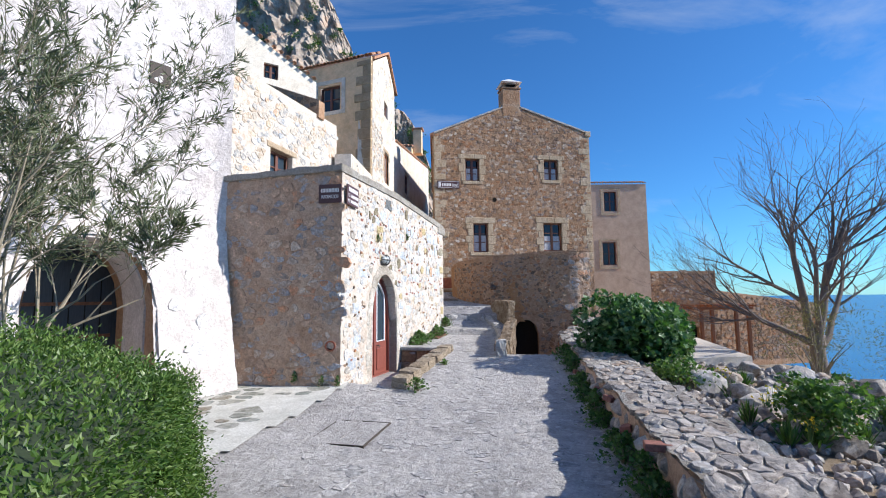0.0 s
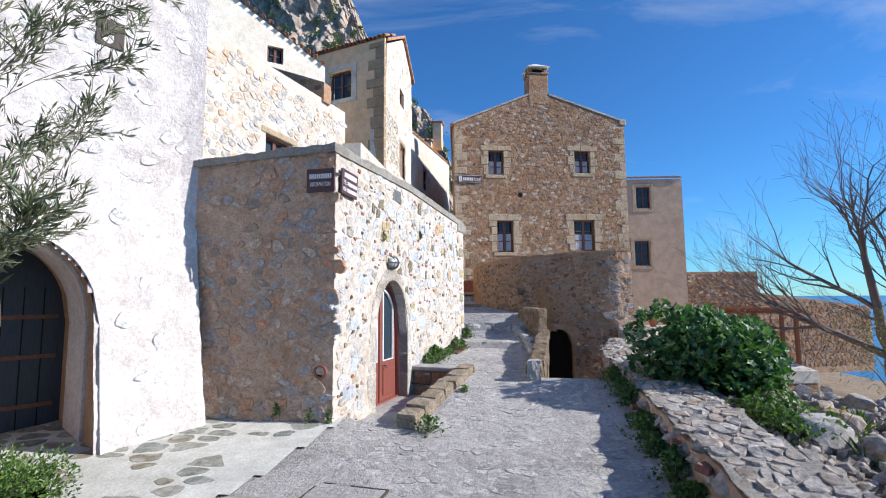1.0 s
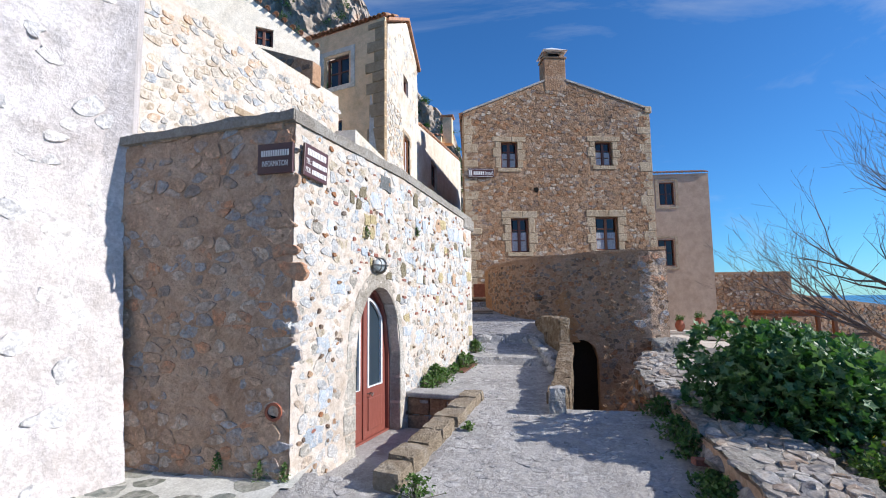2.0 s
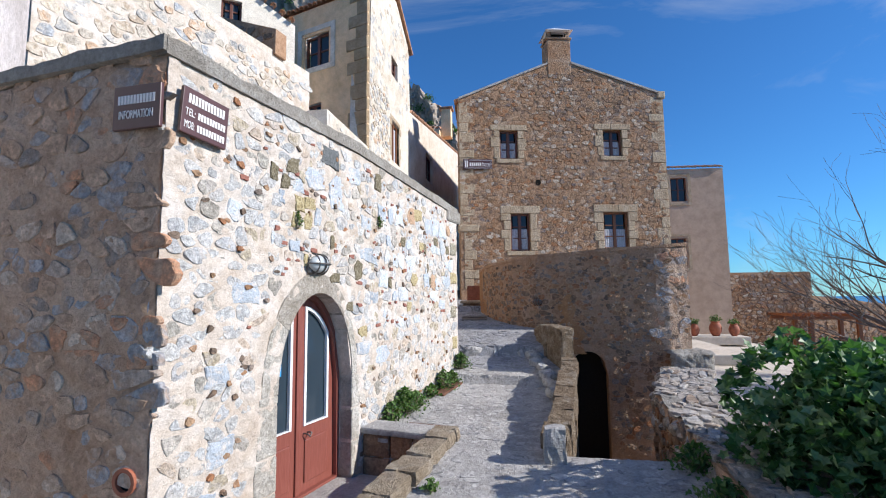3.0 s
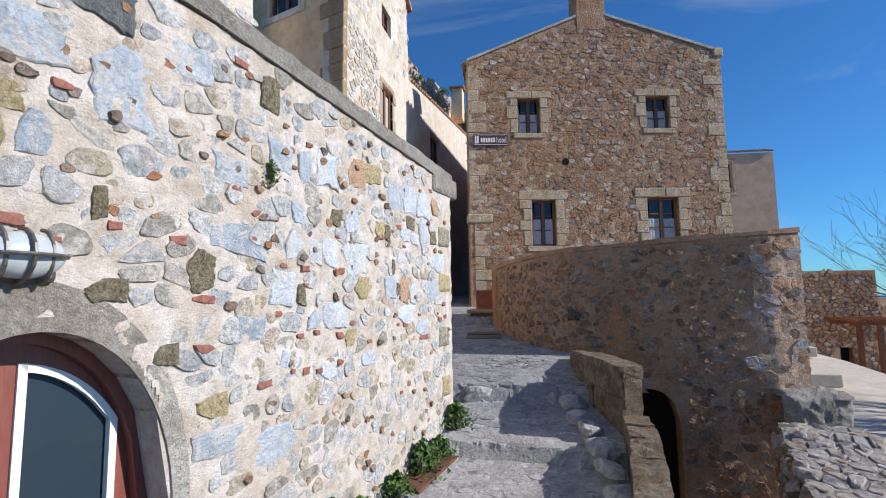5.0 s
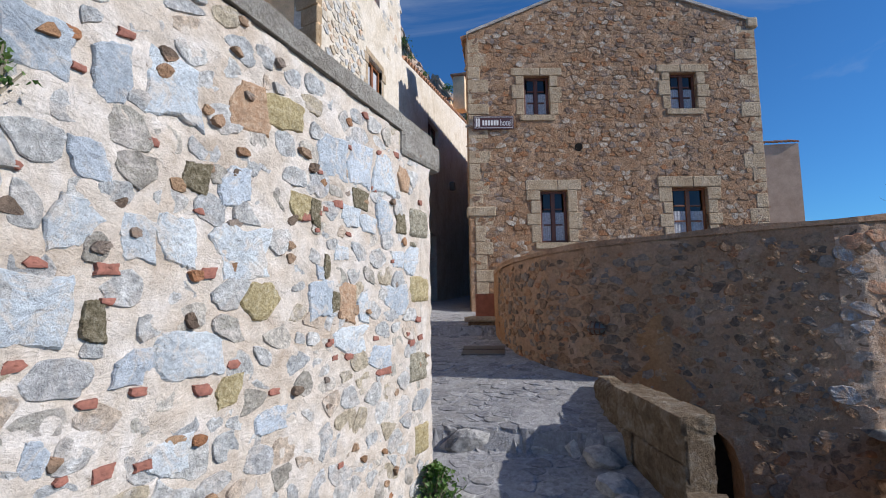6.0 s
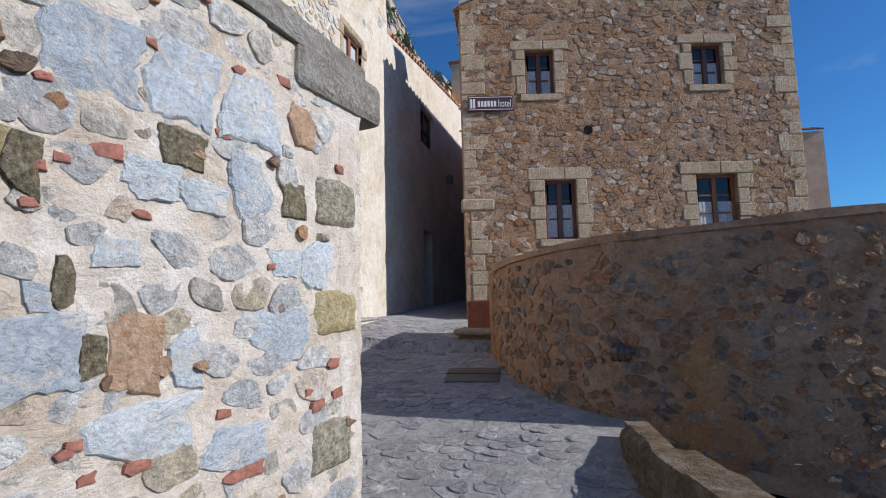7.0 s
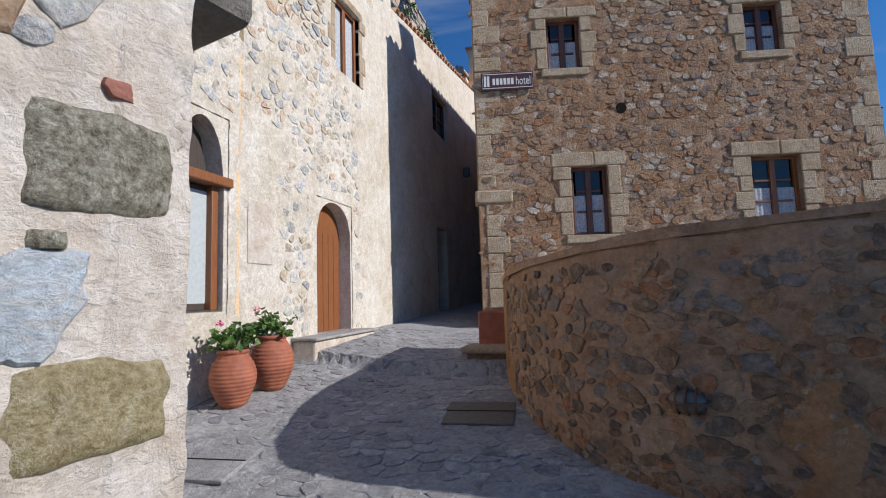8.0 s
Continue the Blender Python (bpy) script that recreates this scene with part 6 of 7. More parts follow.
for k, (s, z) in enumerate(((0.45, 2.35), (1.75, 0.35), (2.2, 0.3), (2.45, 0.3))):
    x, y, _ = front(s, 0, 0.03)
    weed((x, y, z), 0.06, 0.2, 110, 90 + k, "wall_plant", "small tuft growing out of the stone wall", M_WEED, (0.01, 0.02))
weed((side(0.0, 0, 1.25)[0], side(0.0, 0, 1.25)[1] + 0.1, ground_z(-1.1, 7.7)), 0.2, 0.2, 150, 95)
weed((side(1.6, 0, 1.2)[0], side(1.6, 0, 1.2)[1], ground_z(-0.8, 9)), 0.1, 0.12, 60, 96)
rng = random.Random(97)
for k in range(15):
    s = 4.7 + k * 0.5
    x, y, _ = lane_in(s + rng.uniform(-0.2, 0.2), 0, 0.1)
    weed((x, y, ground_z(x, y) - 0.02), rng.uniform(0.16, 0.26), rng.uniform(0.2, 0.36), 520, 100 + k, "verge_weed", "dark green weeds along the foot of the dry wall")


# ---- bush, rubble and flowers beyond the low wall ----
def bush(at, size, n, seed, mat, leaf, label, name="bush", long=False):
    rng = random.Random(seed)
    t = thing(name, label, "bush", at)
    lumps = [(Vector((rng.uniform(-0.6, 0.6) * size[0], rng.uniform(-0.6, 0.6) * size[1], rng.uniform(0.25, 0.75) * size[2])), rng.uniform(0.32, 0.5)) for _ in range(16)]
    shapes, stems = [], []
    for _ in range(n):
        c, r = lumps[rng.randrange(16)]
        d = Vector((rng.gauss(0, 1), rng.gauss(0, 1), rng.gauss(0.35, 1))).normalized()
        q = c + Vector((d.x * size[0], d.y * size[1], d.z * size[2])) * r * rng.uniform(0.75, 1.08)
        if q.z < 0.02:
            continue
        shapes.append(leaf_long(rng, q, d, rng.uniform(*leaf), leaf[0] * 0.3) if long else leaf_round(rng, q, rng.uniform(*leaf), 10))
    for _ in range(26):
        c, r = lumps[rng.randrange(16)]
        stems.append(tube([(rng.uniform(-0.1, 0.1), rng.uniform(-0.1, 0.1), -0.1), tuple(c * 0.5 + Vector((0, 0, 0.1))), tuple(c)], [0.025, 0.016, 0.008], 5, False))
    tagged(part("stem", joined(stems), M_STEM, t), kind="stuff")
    tagged(part("leaves", joined(shapes), mat, t), kind="stuff")
    return t


bush((2.6, 9.2, 0.42), (1.1, 1.15, 1.12), 7500, 201, M_MALLOW, (0.04, 0.07), "big dark green leafy bush behind the dry wall")
bush((5.3, 15.0, -1.5), (1.5, 1.0, 0.8), 3200, 207, M_MALLOW, (0.04, 0.07), "low dark green bush in the hollow below the terrace")
bush((3.1, 5.5, 0.3), (0.45, 0.5, 0.5), 1500, 202, M_WEED, (0.02, 0.04), "low bright green leafy plant among the stones", "small_bush")
bush((2.6, 7.6, 0.4), (0.35, 0.7, 0.3), 1000, 203, M_WEED, (0.018, 0.035), "low bright green leafy plant among the stones", "small_bush")
bush((4.6, 6.5, 0.1), (0.3, 0.3, 0.3), 600, 206, M_WEED, (0.018, 0.035), "low bright green leafy plant among the stones", "small_bush")
bush((10.6, 17.2, -1.2), (1.4, 1.4, 2.6), 2600, 204, M_DRY, (0.07, 0.12), "tall yellow-green shrub under the bare tree", "shrub", True)
bush((15.5, 19.5, -1.8), (2.2, 2.0, 2.4), 1800, 205, M_DRY, (0.08, 0.14), "dry brown scrub on the slope", "shrub", True)
rng = random.Random(211)
for k in range(150):
    x, y = rng.uniform(2.5, 8.5), rng.uniform(2.6, 10.5)
    if ((x - 2.6) / 1.1) ** 2 + ((y - 9.2) / 1.2) ** 2 < 1 and k > 20:
        continue
    big = 0.1 + 0.15 * rng.random() ** 2
    if k < 30:
        x, y, big = rng.uniform(2.7, 6.0), rng.uniform(5.6, 9.2), rng.uniform(0.17, 0.32)
    ob = put_stone(BLOBS[rng.randrange(8)], (x, y, terrain_z(x, y) + big * 0.35 + (0.06 if k < 30 else 0)), big, rng, None, "loose_stone")
    tagged(ob, "pale angular loose stone on the rubble bank", "stone", "loose stones")
shapes = []
base = [stone_blob(random.Random(300 + k), (1, 0.85, 0.7), 1) for k in range(5)]
base = [([tuple(v.co) for v in bm.verts], [tuple(v.index for v in f.verts) for f in bm.faces]) for bm in base]
for k in range(5500):
    x, y = 1.9 + 7.5 * rng.random() ** 1.3, rng.uniform(1.5, 11.8)
    if x < path_right(y) + 0.6:
        continue
    sz = rng.uniform(0.03, 0.11)
    m = pose(x, y, terrain_z(x, y) + sz * 0.3, rng.uniform(0, 360), rng.uniform(0, 360), 0)
    v, f = base[k % 5]
    shapes.append(([tuple(m @ (Vector(q) * sz)) for q in v], f))
tagged(part("rubble", joined(shapes), M_RUBBLE_I), "pale broken stones covering the bank", "rubble", kind="stuff")
for k, (x, y) in enumerate(((3.3, 7.9), (3.9, 7.3), (4.1, 6.6), (3.5, 7.0), (2.9, 8.3), (4.4, 7.1), (3.0, 6.2), (3.4, 5.6), (2.8, 5.2), (3.7, 6.0), (4.6, 6.4))):
    f = thing("yellow_flower", "small yellow wildflowers among the stones", "flower", (x, y, terrain_z(x, y)), 0, "flowers")
    rr = random.Random(400 + k)
    tagged(part("blossom", joined([leaf_round(rr, Vector((rr.gauss(0, 0.06), rr.gauss(0, 0.06), rr.uniform(0.2, 0.34))), 0.022, 6) for _ in range(16)]), M_YELLOW, f), kind="stuff")
    tagged(part("stem", joined([tube([(0, 0, 0), (rr.gauss(0, 0.06), rr.gauss(0, 0.06), 0.3)], [0.005, 0.003], 4, False) for _ in range(8)]), M_WEED, f), kind="stuff")
f = thing("pink_flower", "small pink wildflowers among the stones", "flower", (4.5, 6.3, terrain_z(4.5, 6.3)), 0, "flowers")
tagged(part("blossom", joined([leaf_round(rng, Vector((rng.gauss(0, 0.08), rng.gauss(0, 0.08), rng.uniform(0.1, 0.24))), 0.02, 6) for _ in range(20)]), M_PINK, f), kind="stuff")
for k in range(22):
    x, y = rng.uniform(2.35, 4.6), rng.uniform(4.2, 8.6)
    weed((x, y, terrain_z(x, y)), 0.14, 0.3, 90, 430 + k, "grass_tuft", "tuft of fresh grass between the loose stones", M_WEED, (0.05, 0.09), True, "grass tufts")


# ---- hedge and oleander by the white house ----
def hedge_edge(y):
    return -1.88 - 0.5 * (y - 2.9)


def hedge_top(x, y):
    return 1.3 - 0.26 * max(0, y - 3.0) + 0.16 * min(1.5, max(0.0, hedge_edge(y) - x)) + 0.05 * math.sin(5 * x + 3 * y)


hedge = thing("hedge", "dense bright green clipped hedge beside the lane", "hedge")
rng = random.Random(501)
shapes = []
for k in range(52000):
    y = rng.uniform(0.7, 4.4)
    e = hedge_edge(y)
    kind = rng.random()
    if kind < 0.45:
        x = e - rng.uniform(0, 2.6)
        z = hedge_top(x, y) + rng.gauss(0, 0.045)
        d = Vector((rng.gauss(0.2, 0.6), rng.gauss(0, 0.6), 0.7))
    elif kind < 0.9:
        x = e + rng.gauss(0, 0.06) - 0.12 * rng.random()
        z = rng.uniform(0.02, hedge_top(e, y))
        x += 0.1 * math.sin(3 * z + 2 * y)
        d = Vector((0.8, rng.gauss(0, 0.6), rng.gauss(0.2, 0.5)))
    else:
        y = 4.4 + rng.gauss(0, 0.06)
        x = hedge_edge(y) - rng.uniform(0, 2.0)
        z = rng.uniform(0.02, hedge_top(x, y))
        d = Vector((rng.gauss(0, 0.6), 0.8, rng.gauss(0.2, 0.5)))
    shapes.append(leaf_long(rng, (x, y, z), d, rng.uniform(0.018, 0.036), rng.uniform(0.010, 0.017)))
tagged(part("leaves", joined(shapes), M_HEDGE, hedge), kind="stuff")
# added dark sheet under the leaves, standing for the hedge's inner shade
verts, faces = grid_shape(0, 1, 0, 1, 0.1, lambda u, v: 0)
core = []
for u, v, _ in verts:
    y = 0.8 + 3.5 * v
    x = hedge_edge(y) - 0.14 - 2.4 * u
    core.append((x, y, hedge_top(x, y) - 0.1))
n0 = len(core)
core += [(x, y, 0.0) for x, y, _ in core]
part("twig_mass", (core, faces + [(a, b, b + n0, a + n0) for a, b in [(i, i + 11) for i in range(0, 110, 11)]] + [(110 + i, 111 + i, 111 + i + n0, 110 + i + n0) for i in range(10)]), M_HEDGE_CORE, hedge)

oleander = thing("oleander", "tall loose oleander with narrow grey-green leaves", "bush", (-4.35, 3.95, 0.0))
rng = random.Random(511)
stems, shapes = [], []


def shoot(p, d, length, r, depth):
    pts, radii = [p], [r]
    q, dd = Vector(p), Vector(d).normalized()
    n = 6
    for i in range(n):
        dd = (dd + Vector((rng.gauss(0, 0.1), rng.gauss(0, 0.1), rng.gauss(0, 0.08)))).normalized()
        q = q + dd * length / n
        pts.append(q.copy())
        radii.append(max(0.003, r * (1 - 0.7 * (i + 1) / n)))
        if depth < 3 and i >= 2 and rng.random() < 0.75:
            side_d = (dd + Vector((rng.gauss(0, 0.55), rng.gauss(0, 0.5), rng.gauss(0.3, 0.35)))).normalized()
            shoot(q, side_d, length * rng.uniform(0.4, 0.65), radii[-1] * 0.7, depth + 1)
        if depth >= 2 or (depth == 1 and i > 3):
            for _ in range(3 if i < n - 1 else 9):
                shapes.append(leaf_long(rng, q + Vector((rng.gauss(0, 0.015), rng.gauss(0, 0.015), rng.gauss(0, 0.015))), dd + Vector((rng.gauss(0, 0.55), rng.gauss(0, 0.55), rng.gauss(0, 0.5))), rng.uniform(0.07, 0.13), rng.uniform(0.011, 0.018)))
    stems.append(tube(pts, radii, 5, False))


for k in range(16):
    a = rng.uniform(0, 6.283)
    lean = rng.uniform(0.1, 0.55)
    shoot(Vector((rng.gauss(-0.25, 0.25), rng.gauss(0, 0.3), 0.6)), Vector((math.cos(a) * lean + 0.1, math.sin(a) * lean * 0.6, 1.0)), rng.uniform(1.7, 2.6), 0.022, 0)
for d, L in (((0.9, 0.2, 0.5), 1.35), ((0.85, 0.1, 0.8), 1.3), ((0.6, -0.1, 1.0), 1.6)):
    shoot(Vector((0.0, 0.0, 1.1)), Vector(d), L, 0.02, 0)
tagged(part("stem_mass", joined(stems), M_STEM, oleander), kind="stuff")
tagged(part("leaves", joined(shapes), M_OLEANDER, oleander), kind="stuff")

# ---- bare tree ----
tree = thing("bare_tree", "leafless grey tree with many fine twigs", "tree", (12.2, 19.6, -2.0))
rng = random.Random(601)
limbs, twigs = [], []


def branch(p, d, length, r, depth):
    pts, radii = [p], [r]
    q, dd = Vector(p), Vector(d).normalized()
    n = 5 if depth < 3 else 3
    for i in range(n):
        dd = (dd + Vector((rng.gauss(0, 0.13), rng.gauss(0, 0.13), rng.gauss(0.05, 0.1)))).normalized()
        q = q + dd * length / n
        pts.append(q.copy())
        radii.append(max(0.004, r * (1 - 0.55 * (i + 1) / n)))
        if depth < 5 and i >= 1:
            for _ in range(2 if depth in (1, 2, 3) and rng.random() < 0.55 else 1):
                nd = (dd + Vector((rng.gauss(0, 0.5), rng.gauss(0, 0.5), rng.gauss(0.12, 0.35)))).normalized()
                branch(q, nd, length * rng.uniform(0.5, 0.72), radii[-1] * 0.62, depth + 1)
    (limbs if depth < 2 else twigs).append(tube(pts, radii, 8 if depth < 2 else 4 if depth < 4 else 3, False))


part("trunk", tube([(0, 0, -0.5), (0.05, 0, 0.6), (0.0, 0.05, 1.4), (0.05, 0.0, 2.1)], [0.34, 0.27, 0.24, 0.22], 12), M_BARK, tree, "gnarled grey trunk", True)
for d, L, r in (((-0.25, 0.1, 1.0), 4.4, 0.17), ((0.3, -0.1, 1.0), 4.6, 0.17), ((-0.9, 0.2, 0.55), 3.6, 0.13), ((0.9, 0.1, 0.75), 3.6, 0.14), ((0.05, -0.5, 0.9), 3.6, 0.12)):
    branch(Vector((0.03, 0, rng.uniform(1.5, 2.1))), Vector(d), L, r, 1)
for i, l in enumerate(limbs):
    part("limb", l, M_BARK, tree, "", True)
tagged(part("twig_mass", joined(twigs), M_BARK, tree), kind="stuff")

# ---- neighbours beyond the lane ----
far_house = thing("far_house", "plain rosy plastered house with small windows", "house")
ff = Face((7.6, 36.3), (12.0, 36.7))
part("wall", wall_shape(ff, 0.0, ff.length, -2.0, 9.85, 0.5, [(1.25, 2.2, 7.8, 9.3), (1.0, 2.0, 3.8, 5.5)]), M_PLASTER_PINK, far_house)
fs_ = Face((12.0, 36.7), (13.5, 46.0))
part("wall", wall_shape(fs_, 0.002, fs_.length, -2.0, 9.8, 0.5), M_PLASTER_PINK, far_house)
for a, b, c, d in ((1.25, 2.2, 7.8, 9.3), (1.0, 2.0, 3.8, 5.5)):
    window(far_house, ff, a, b, c, d, 0.15)
    part("window_band", ribbon(ff, [(a - 0.25, c - 0.25), (b + 0.25, c - 0.25), (b + 0.25, d + 0.25), (a - 0.25, d + 0.25)], 0.22, -0.01, 0.04), M_SILL, far_house)
tile_row(far_house, ff(0.0, 9.88, 0.1), ff(ff.length, 9.88, 0.1), 22, (0, 1, 0.4), radius=0.11, length=0.6)
far_wall = thing("garden_wall", "long rubble garden wall with flat top", "wall", kind="structure")
fw = Face((9.0, 38.8), (18.1, 40.05))
part("wall_core", wall_shape(fw, 0.0, fw.length, -3.5, 3.45, 0.5, [(6.9, 7.6, -2.6, -0.9)]), M_MORTAR_HOUSE, far_wall)
part("orange_panel", face_block(fw, 0.0, 3.6, -3.0, 3.5, -0.1, 0.03, 0.01), M_OCHRE, far_wall, "orange plastered stretch of wall")
fw2 = Face((18.1, 40.05), (27.0, 42.5))
part("wall_core", wall_shape(fw2, 0.0, fw2.length, -4.0, lambda s: 1.9 - 0.12 * s, 0.5), M_MORTAR_BROWN, far_wall)
# near-black sheet paints the depth of the gap in the wall
part("dark_opening", face_block(fw, 6.8, 7.7, -2.7, -0.8, -0.4, -0.35, 0), M_DARK, far_wall)
masonry(far_wall, fw, 3.7, fw.length, -2.6, 3.4, 0.34, 0.22, 0.03, 0.04, (M_STONE_HOUSE, M_STONE_HOUSE_I), None, lambda x, z: not (6.7 < x < 7.8 and z < -0.7), 701, 0.9)
masonry(far_wall, fw2, 0.1, fw2.length, -3.5, 1.5, 0.34, 0.22, 0.03, 0.04, (M_STONE_BROWN, M_STONE_BROWN_I), None, lambda x, z: z < 1.8 - 0.12 * x, 702, 0.9)
pergola = thing("pergola", "rust-coloured timber pergola before the garden wall", "pergola")
for x, y in ((16.1, 38.3), (18.7, 38.5), (16.1, 36.6), (18.7, 36.8)):
    part("post", block((0.22, 0.22, 3.6), (x, y, -1.3), 0.02), M_DOOR_BROWN, pergola)
for y in (38.5, 36.8):
    part("beam", block((4.2, 0.16, 0.2), (16.95, y, 0.6), 0.02, None), M_DOOR_BROWN, pergola)
for k in range(9):
    part("rafter", block((0.12, 3.0, 0.14), (15.0 + k * 0.48, 37.6, 0.78), 0.01), M_DOOR_BROWN, pergola)
terrace = thing("terrace", "pale cement roof terrace below the lane", "terrace", kind="structure")
poly = [(3.2, 18.6), (4.2, 17.7), (7.0, 17.6), (9.0, 18.0), (10.3, 25.4), (11.2, 30.3), (11.4, 33.0), (9.5, 37.0), (4.6, 26.0)]
tv = [(x, y, -0.5) for x, y in poly] + [(x, y, -0.85) for x, y in poly]
n = len(poly)
part("slab", (tv, [tuple(range(n)), tuple(range(n, 2 * n))[::-1]] + [(i, i + n, (i + 1) % n + n, (i + 1) % n) for i in range(n)]), M_TERRACE, terrace)
tw = [(x * 0.985 + 0.1, y * 0.99 + 0.2, z) for z in (-0.85, -4.0) for x, y in poly]
part("wall_core", (tw, [(i, i + n, (i + 1) % n + n, (i + 1) % n) for i in range(n)]), M_MORTAR_BROWN, terrace)
part("step", block((4.4, 6.4, 0.36), (5.7, 27.2, -0.31), 0.03), M_TERRACE, terrace)
part("step", block((4.4, 1.8, 0.4), (8.3, 31.7, -0.23), 0.03), M_TERRACE, terrace)
masonry(terrace, Face((4.15, 17.72), (9.0, 17.6)), 0.0, 4.85, -2.4, -0.86, 0.3, 0.2, 0.02, 0.05, (M_STONE_PALE, M_STONE_PALE_I), (0, 5, -3, 0), None, 703, 0.95, vary=0.9)
for k, (x, y) in enumerate(((8.1, 31.3), (9.1, 31.3), (9.95, 31.3))):
    pot((x, y, -0.03), 0.62 + 0.12 * (k == 1), 30 + k, False, "terrace_pot", "round terracotta pot with a green plant on the terrace")
tagged(part("terrace_block", block((0.3, 0.3, 0.22), (5.85, 20.9, -0.39), 0.03), M_CEMENT), "small cement block on the terrace", "block")

# ---- cliff ----
cl = []
nx, nz = 240, 130
for j in range(nz + 1):
    for i in range(nx + 1):
        u, v = i / nx, j / nz
        x = -75 + 72 * u
        top = along([(-75, 84), (-42, 74), (-30, 62), (-24, 47), (-20, 40), (-14.5, 36), (-11.5, 31), (-9, 24), (-5, 8), (0, 0)], x)
        z = top * v
        y = 76 + 10 * v + 5 * noise.noise((x * 0.06, z * 0.05, 1)) + 3.0 * noise.noise((x * 0.2, z * 0.12, 5)) + 1.6 * noise.noise((x * 0.6, z * 0.4, 9)) + 0.9 * noise.noise((x * 1.5, z * 1.1, 12)) + 0.4 * noise.noise((x * 3.3, z * 2.6, 15))
        zz = z + (1.6 * noise.noise((x * 0.35, 3, 3)) + 0.7 * noise.noise((x * 1.1, 3, 8))) * v
        cl.append((x, y, zz))
cf = [(j * (nx + 1) + i, j * (nx + 1) + i + 1, (j + 1) * (nx + 1) + i + 1, (j + 1) * (nx + 1) + i) for j in range(nz) for i in range(nx)]
tagged(part("cliff", (cl, cf), M_CLIFF), "steep grey and rust rock cliff with scrub", "cliff", kind="structure")
rng = random.Random(801)
shapes = []
for k in range(170):
    i, j = rng.randrange(nx // 3, nx), rng.randrange(nz // 3, nz + 1)
    c = Vector(cl[j * (nx + 1) + i]) + Vector((0, -0.8, 0.3))
    r = rng.uniform(0.5, 1.5)
    for _ in range(60):
        q = c + Vector((rng.gauss(0, 0.5), rng.gauss(0, 0.4), rng.gauss(0, 0.3))) * r
        shapes.append(leaf_round(rng, q, rng.uniform(0.1, 0.25), 5))
tagged(part("cliff_scrub", joined(shapes), M_WEED), "green scrub growing on the cliff", "scrub", kind="stuff")


# ---- masonry, stone by stone ----
def clear_of_door(x, z):
    c = (DOOR_S0 + DOOR_S1) / 2
    if z < 1.25:
        return not (DOOR_S0 - 0.34 < x < DOOR_S1 + 0.18)
    return ((x - c + 0.05) / 0.83) ** 2 + ((z - 1.25) / 1.13) ** 2 > 1


def clear_of_opening(x, z):
    return not (DOOR_S0 - 0.05 < x < DOOR_S1 + 0.05 and z < door_arch(min(max(x, DOOR_S0), DOOR_S1)) + 0.05)


def side_ground(s):
    p = side(s, 0)
    return 0.15 if s < 2.5 else ground_z(p[0], p[1])


def clear_of_blocks(x, z):
    return clear_of_door(x, z) and z > side_ground(x) and z < side_top(x) - 0.16 and not (x > 5.04 and 2.18 < z < 3.02)


# single stones that stand out: dark lichen, slate, sandstone
M_LICHEN = granular("lichen_stone", (0.09, 0.075, 0.045), (0.23, 0.195, 0.13), (0.40, 0.36, 0.28), 50)
M_SLATE = granular("dark_slate", (0.10, 0.11, 0.115), (0.16, 0.17, 0.175), (0.24, 0.25, 0.26), 30)
M_BLUE_STONE = smeared_stone("blue_grey_stone", [(0.44, 0.485, 0.535), (0.55, 0.595, 0.635), (0.38, 0.425, 0.475), (0.61, 0.645, 0.67), (0.49, 0.535, 0.59), (0.53, 0.565, 0.595)], (0.66, 0.60, 0.54), 0.5)
M_ORANGE_STONE = granular("orange_sandstone", (0.44, 0.26, 0.16), (0.55, 0.37, 0.25), (0.60, 0.46, 0.35), 40)
# broken stones that stand out, kind by kind: (along the wall, height, width, height of the stone)
SLATE = [(1.82, 3.47, 0.27, 0.2)]
LICHEN = [(1.02, 3.13, 0.09, 0.15), (1.26, 3.25, 0.14, 0.13), (1.17, 3.08, 0.1, 0.12), (2.35, 2.35, 0.14, 0.21), (1.92, 2.25, 0.16, 0.09), (2.18, 1.96, 0.13, 0.1), (1.87, 2.61, 0.06, 0.14), (2.79, 3.43, 0.13, 0.21), (4.51, 2.89, 0.16, 0.12), (4.11, 2.74, 0.08, 0.15), (4.21, 2.46, 0.05, 0.13), (4.99, 2.8, 0.12, 0.14), (4.28, 2.28, 0.06, 0.11), (3.08, 2.23, 0.07, 0.13), (3.42, 2.77, 0.12, 0.11)]
SAND = [(1.36, 2.91, 0.12, 0.13), (1.51, 2.94, 0.16, 0.12), (1.32, 2.75, 0.12, 0.14), (1.48, 2.77, 0.13, 0.15), (1.46, 2.4, 0.06, 0.1), (2.45, 1.68, 0.17, 0.11), (3.87, 3.19, 0.26, 0.16), (3.77, 2.29, 0.25, 0.16), (3.6, 1.93, 0.13, 0.12), (4, 2.75, 0.16, 0.13)]
ORANGE = [(3.67, 3.15, 0.24, 0.2), (4.39, 2.27, 0.15, 0.21), (5.04, 3.12, 0.15, 0.17)]
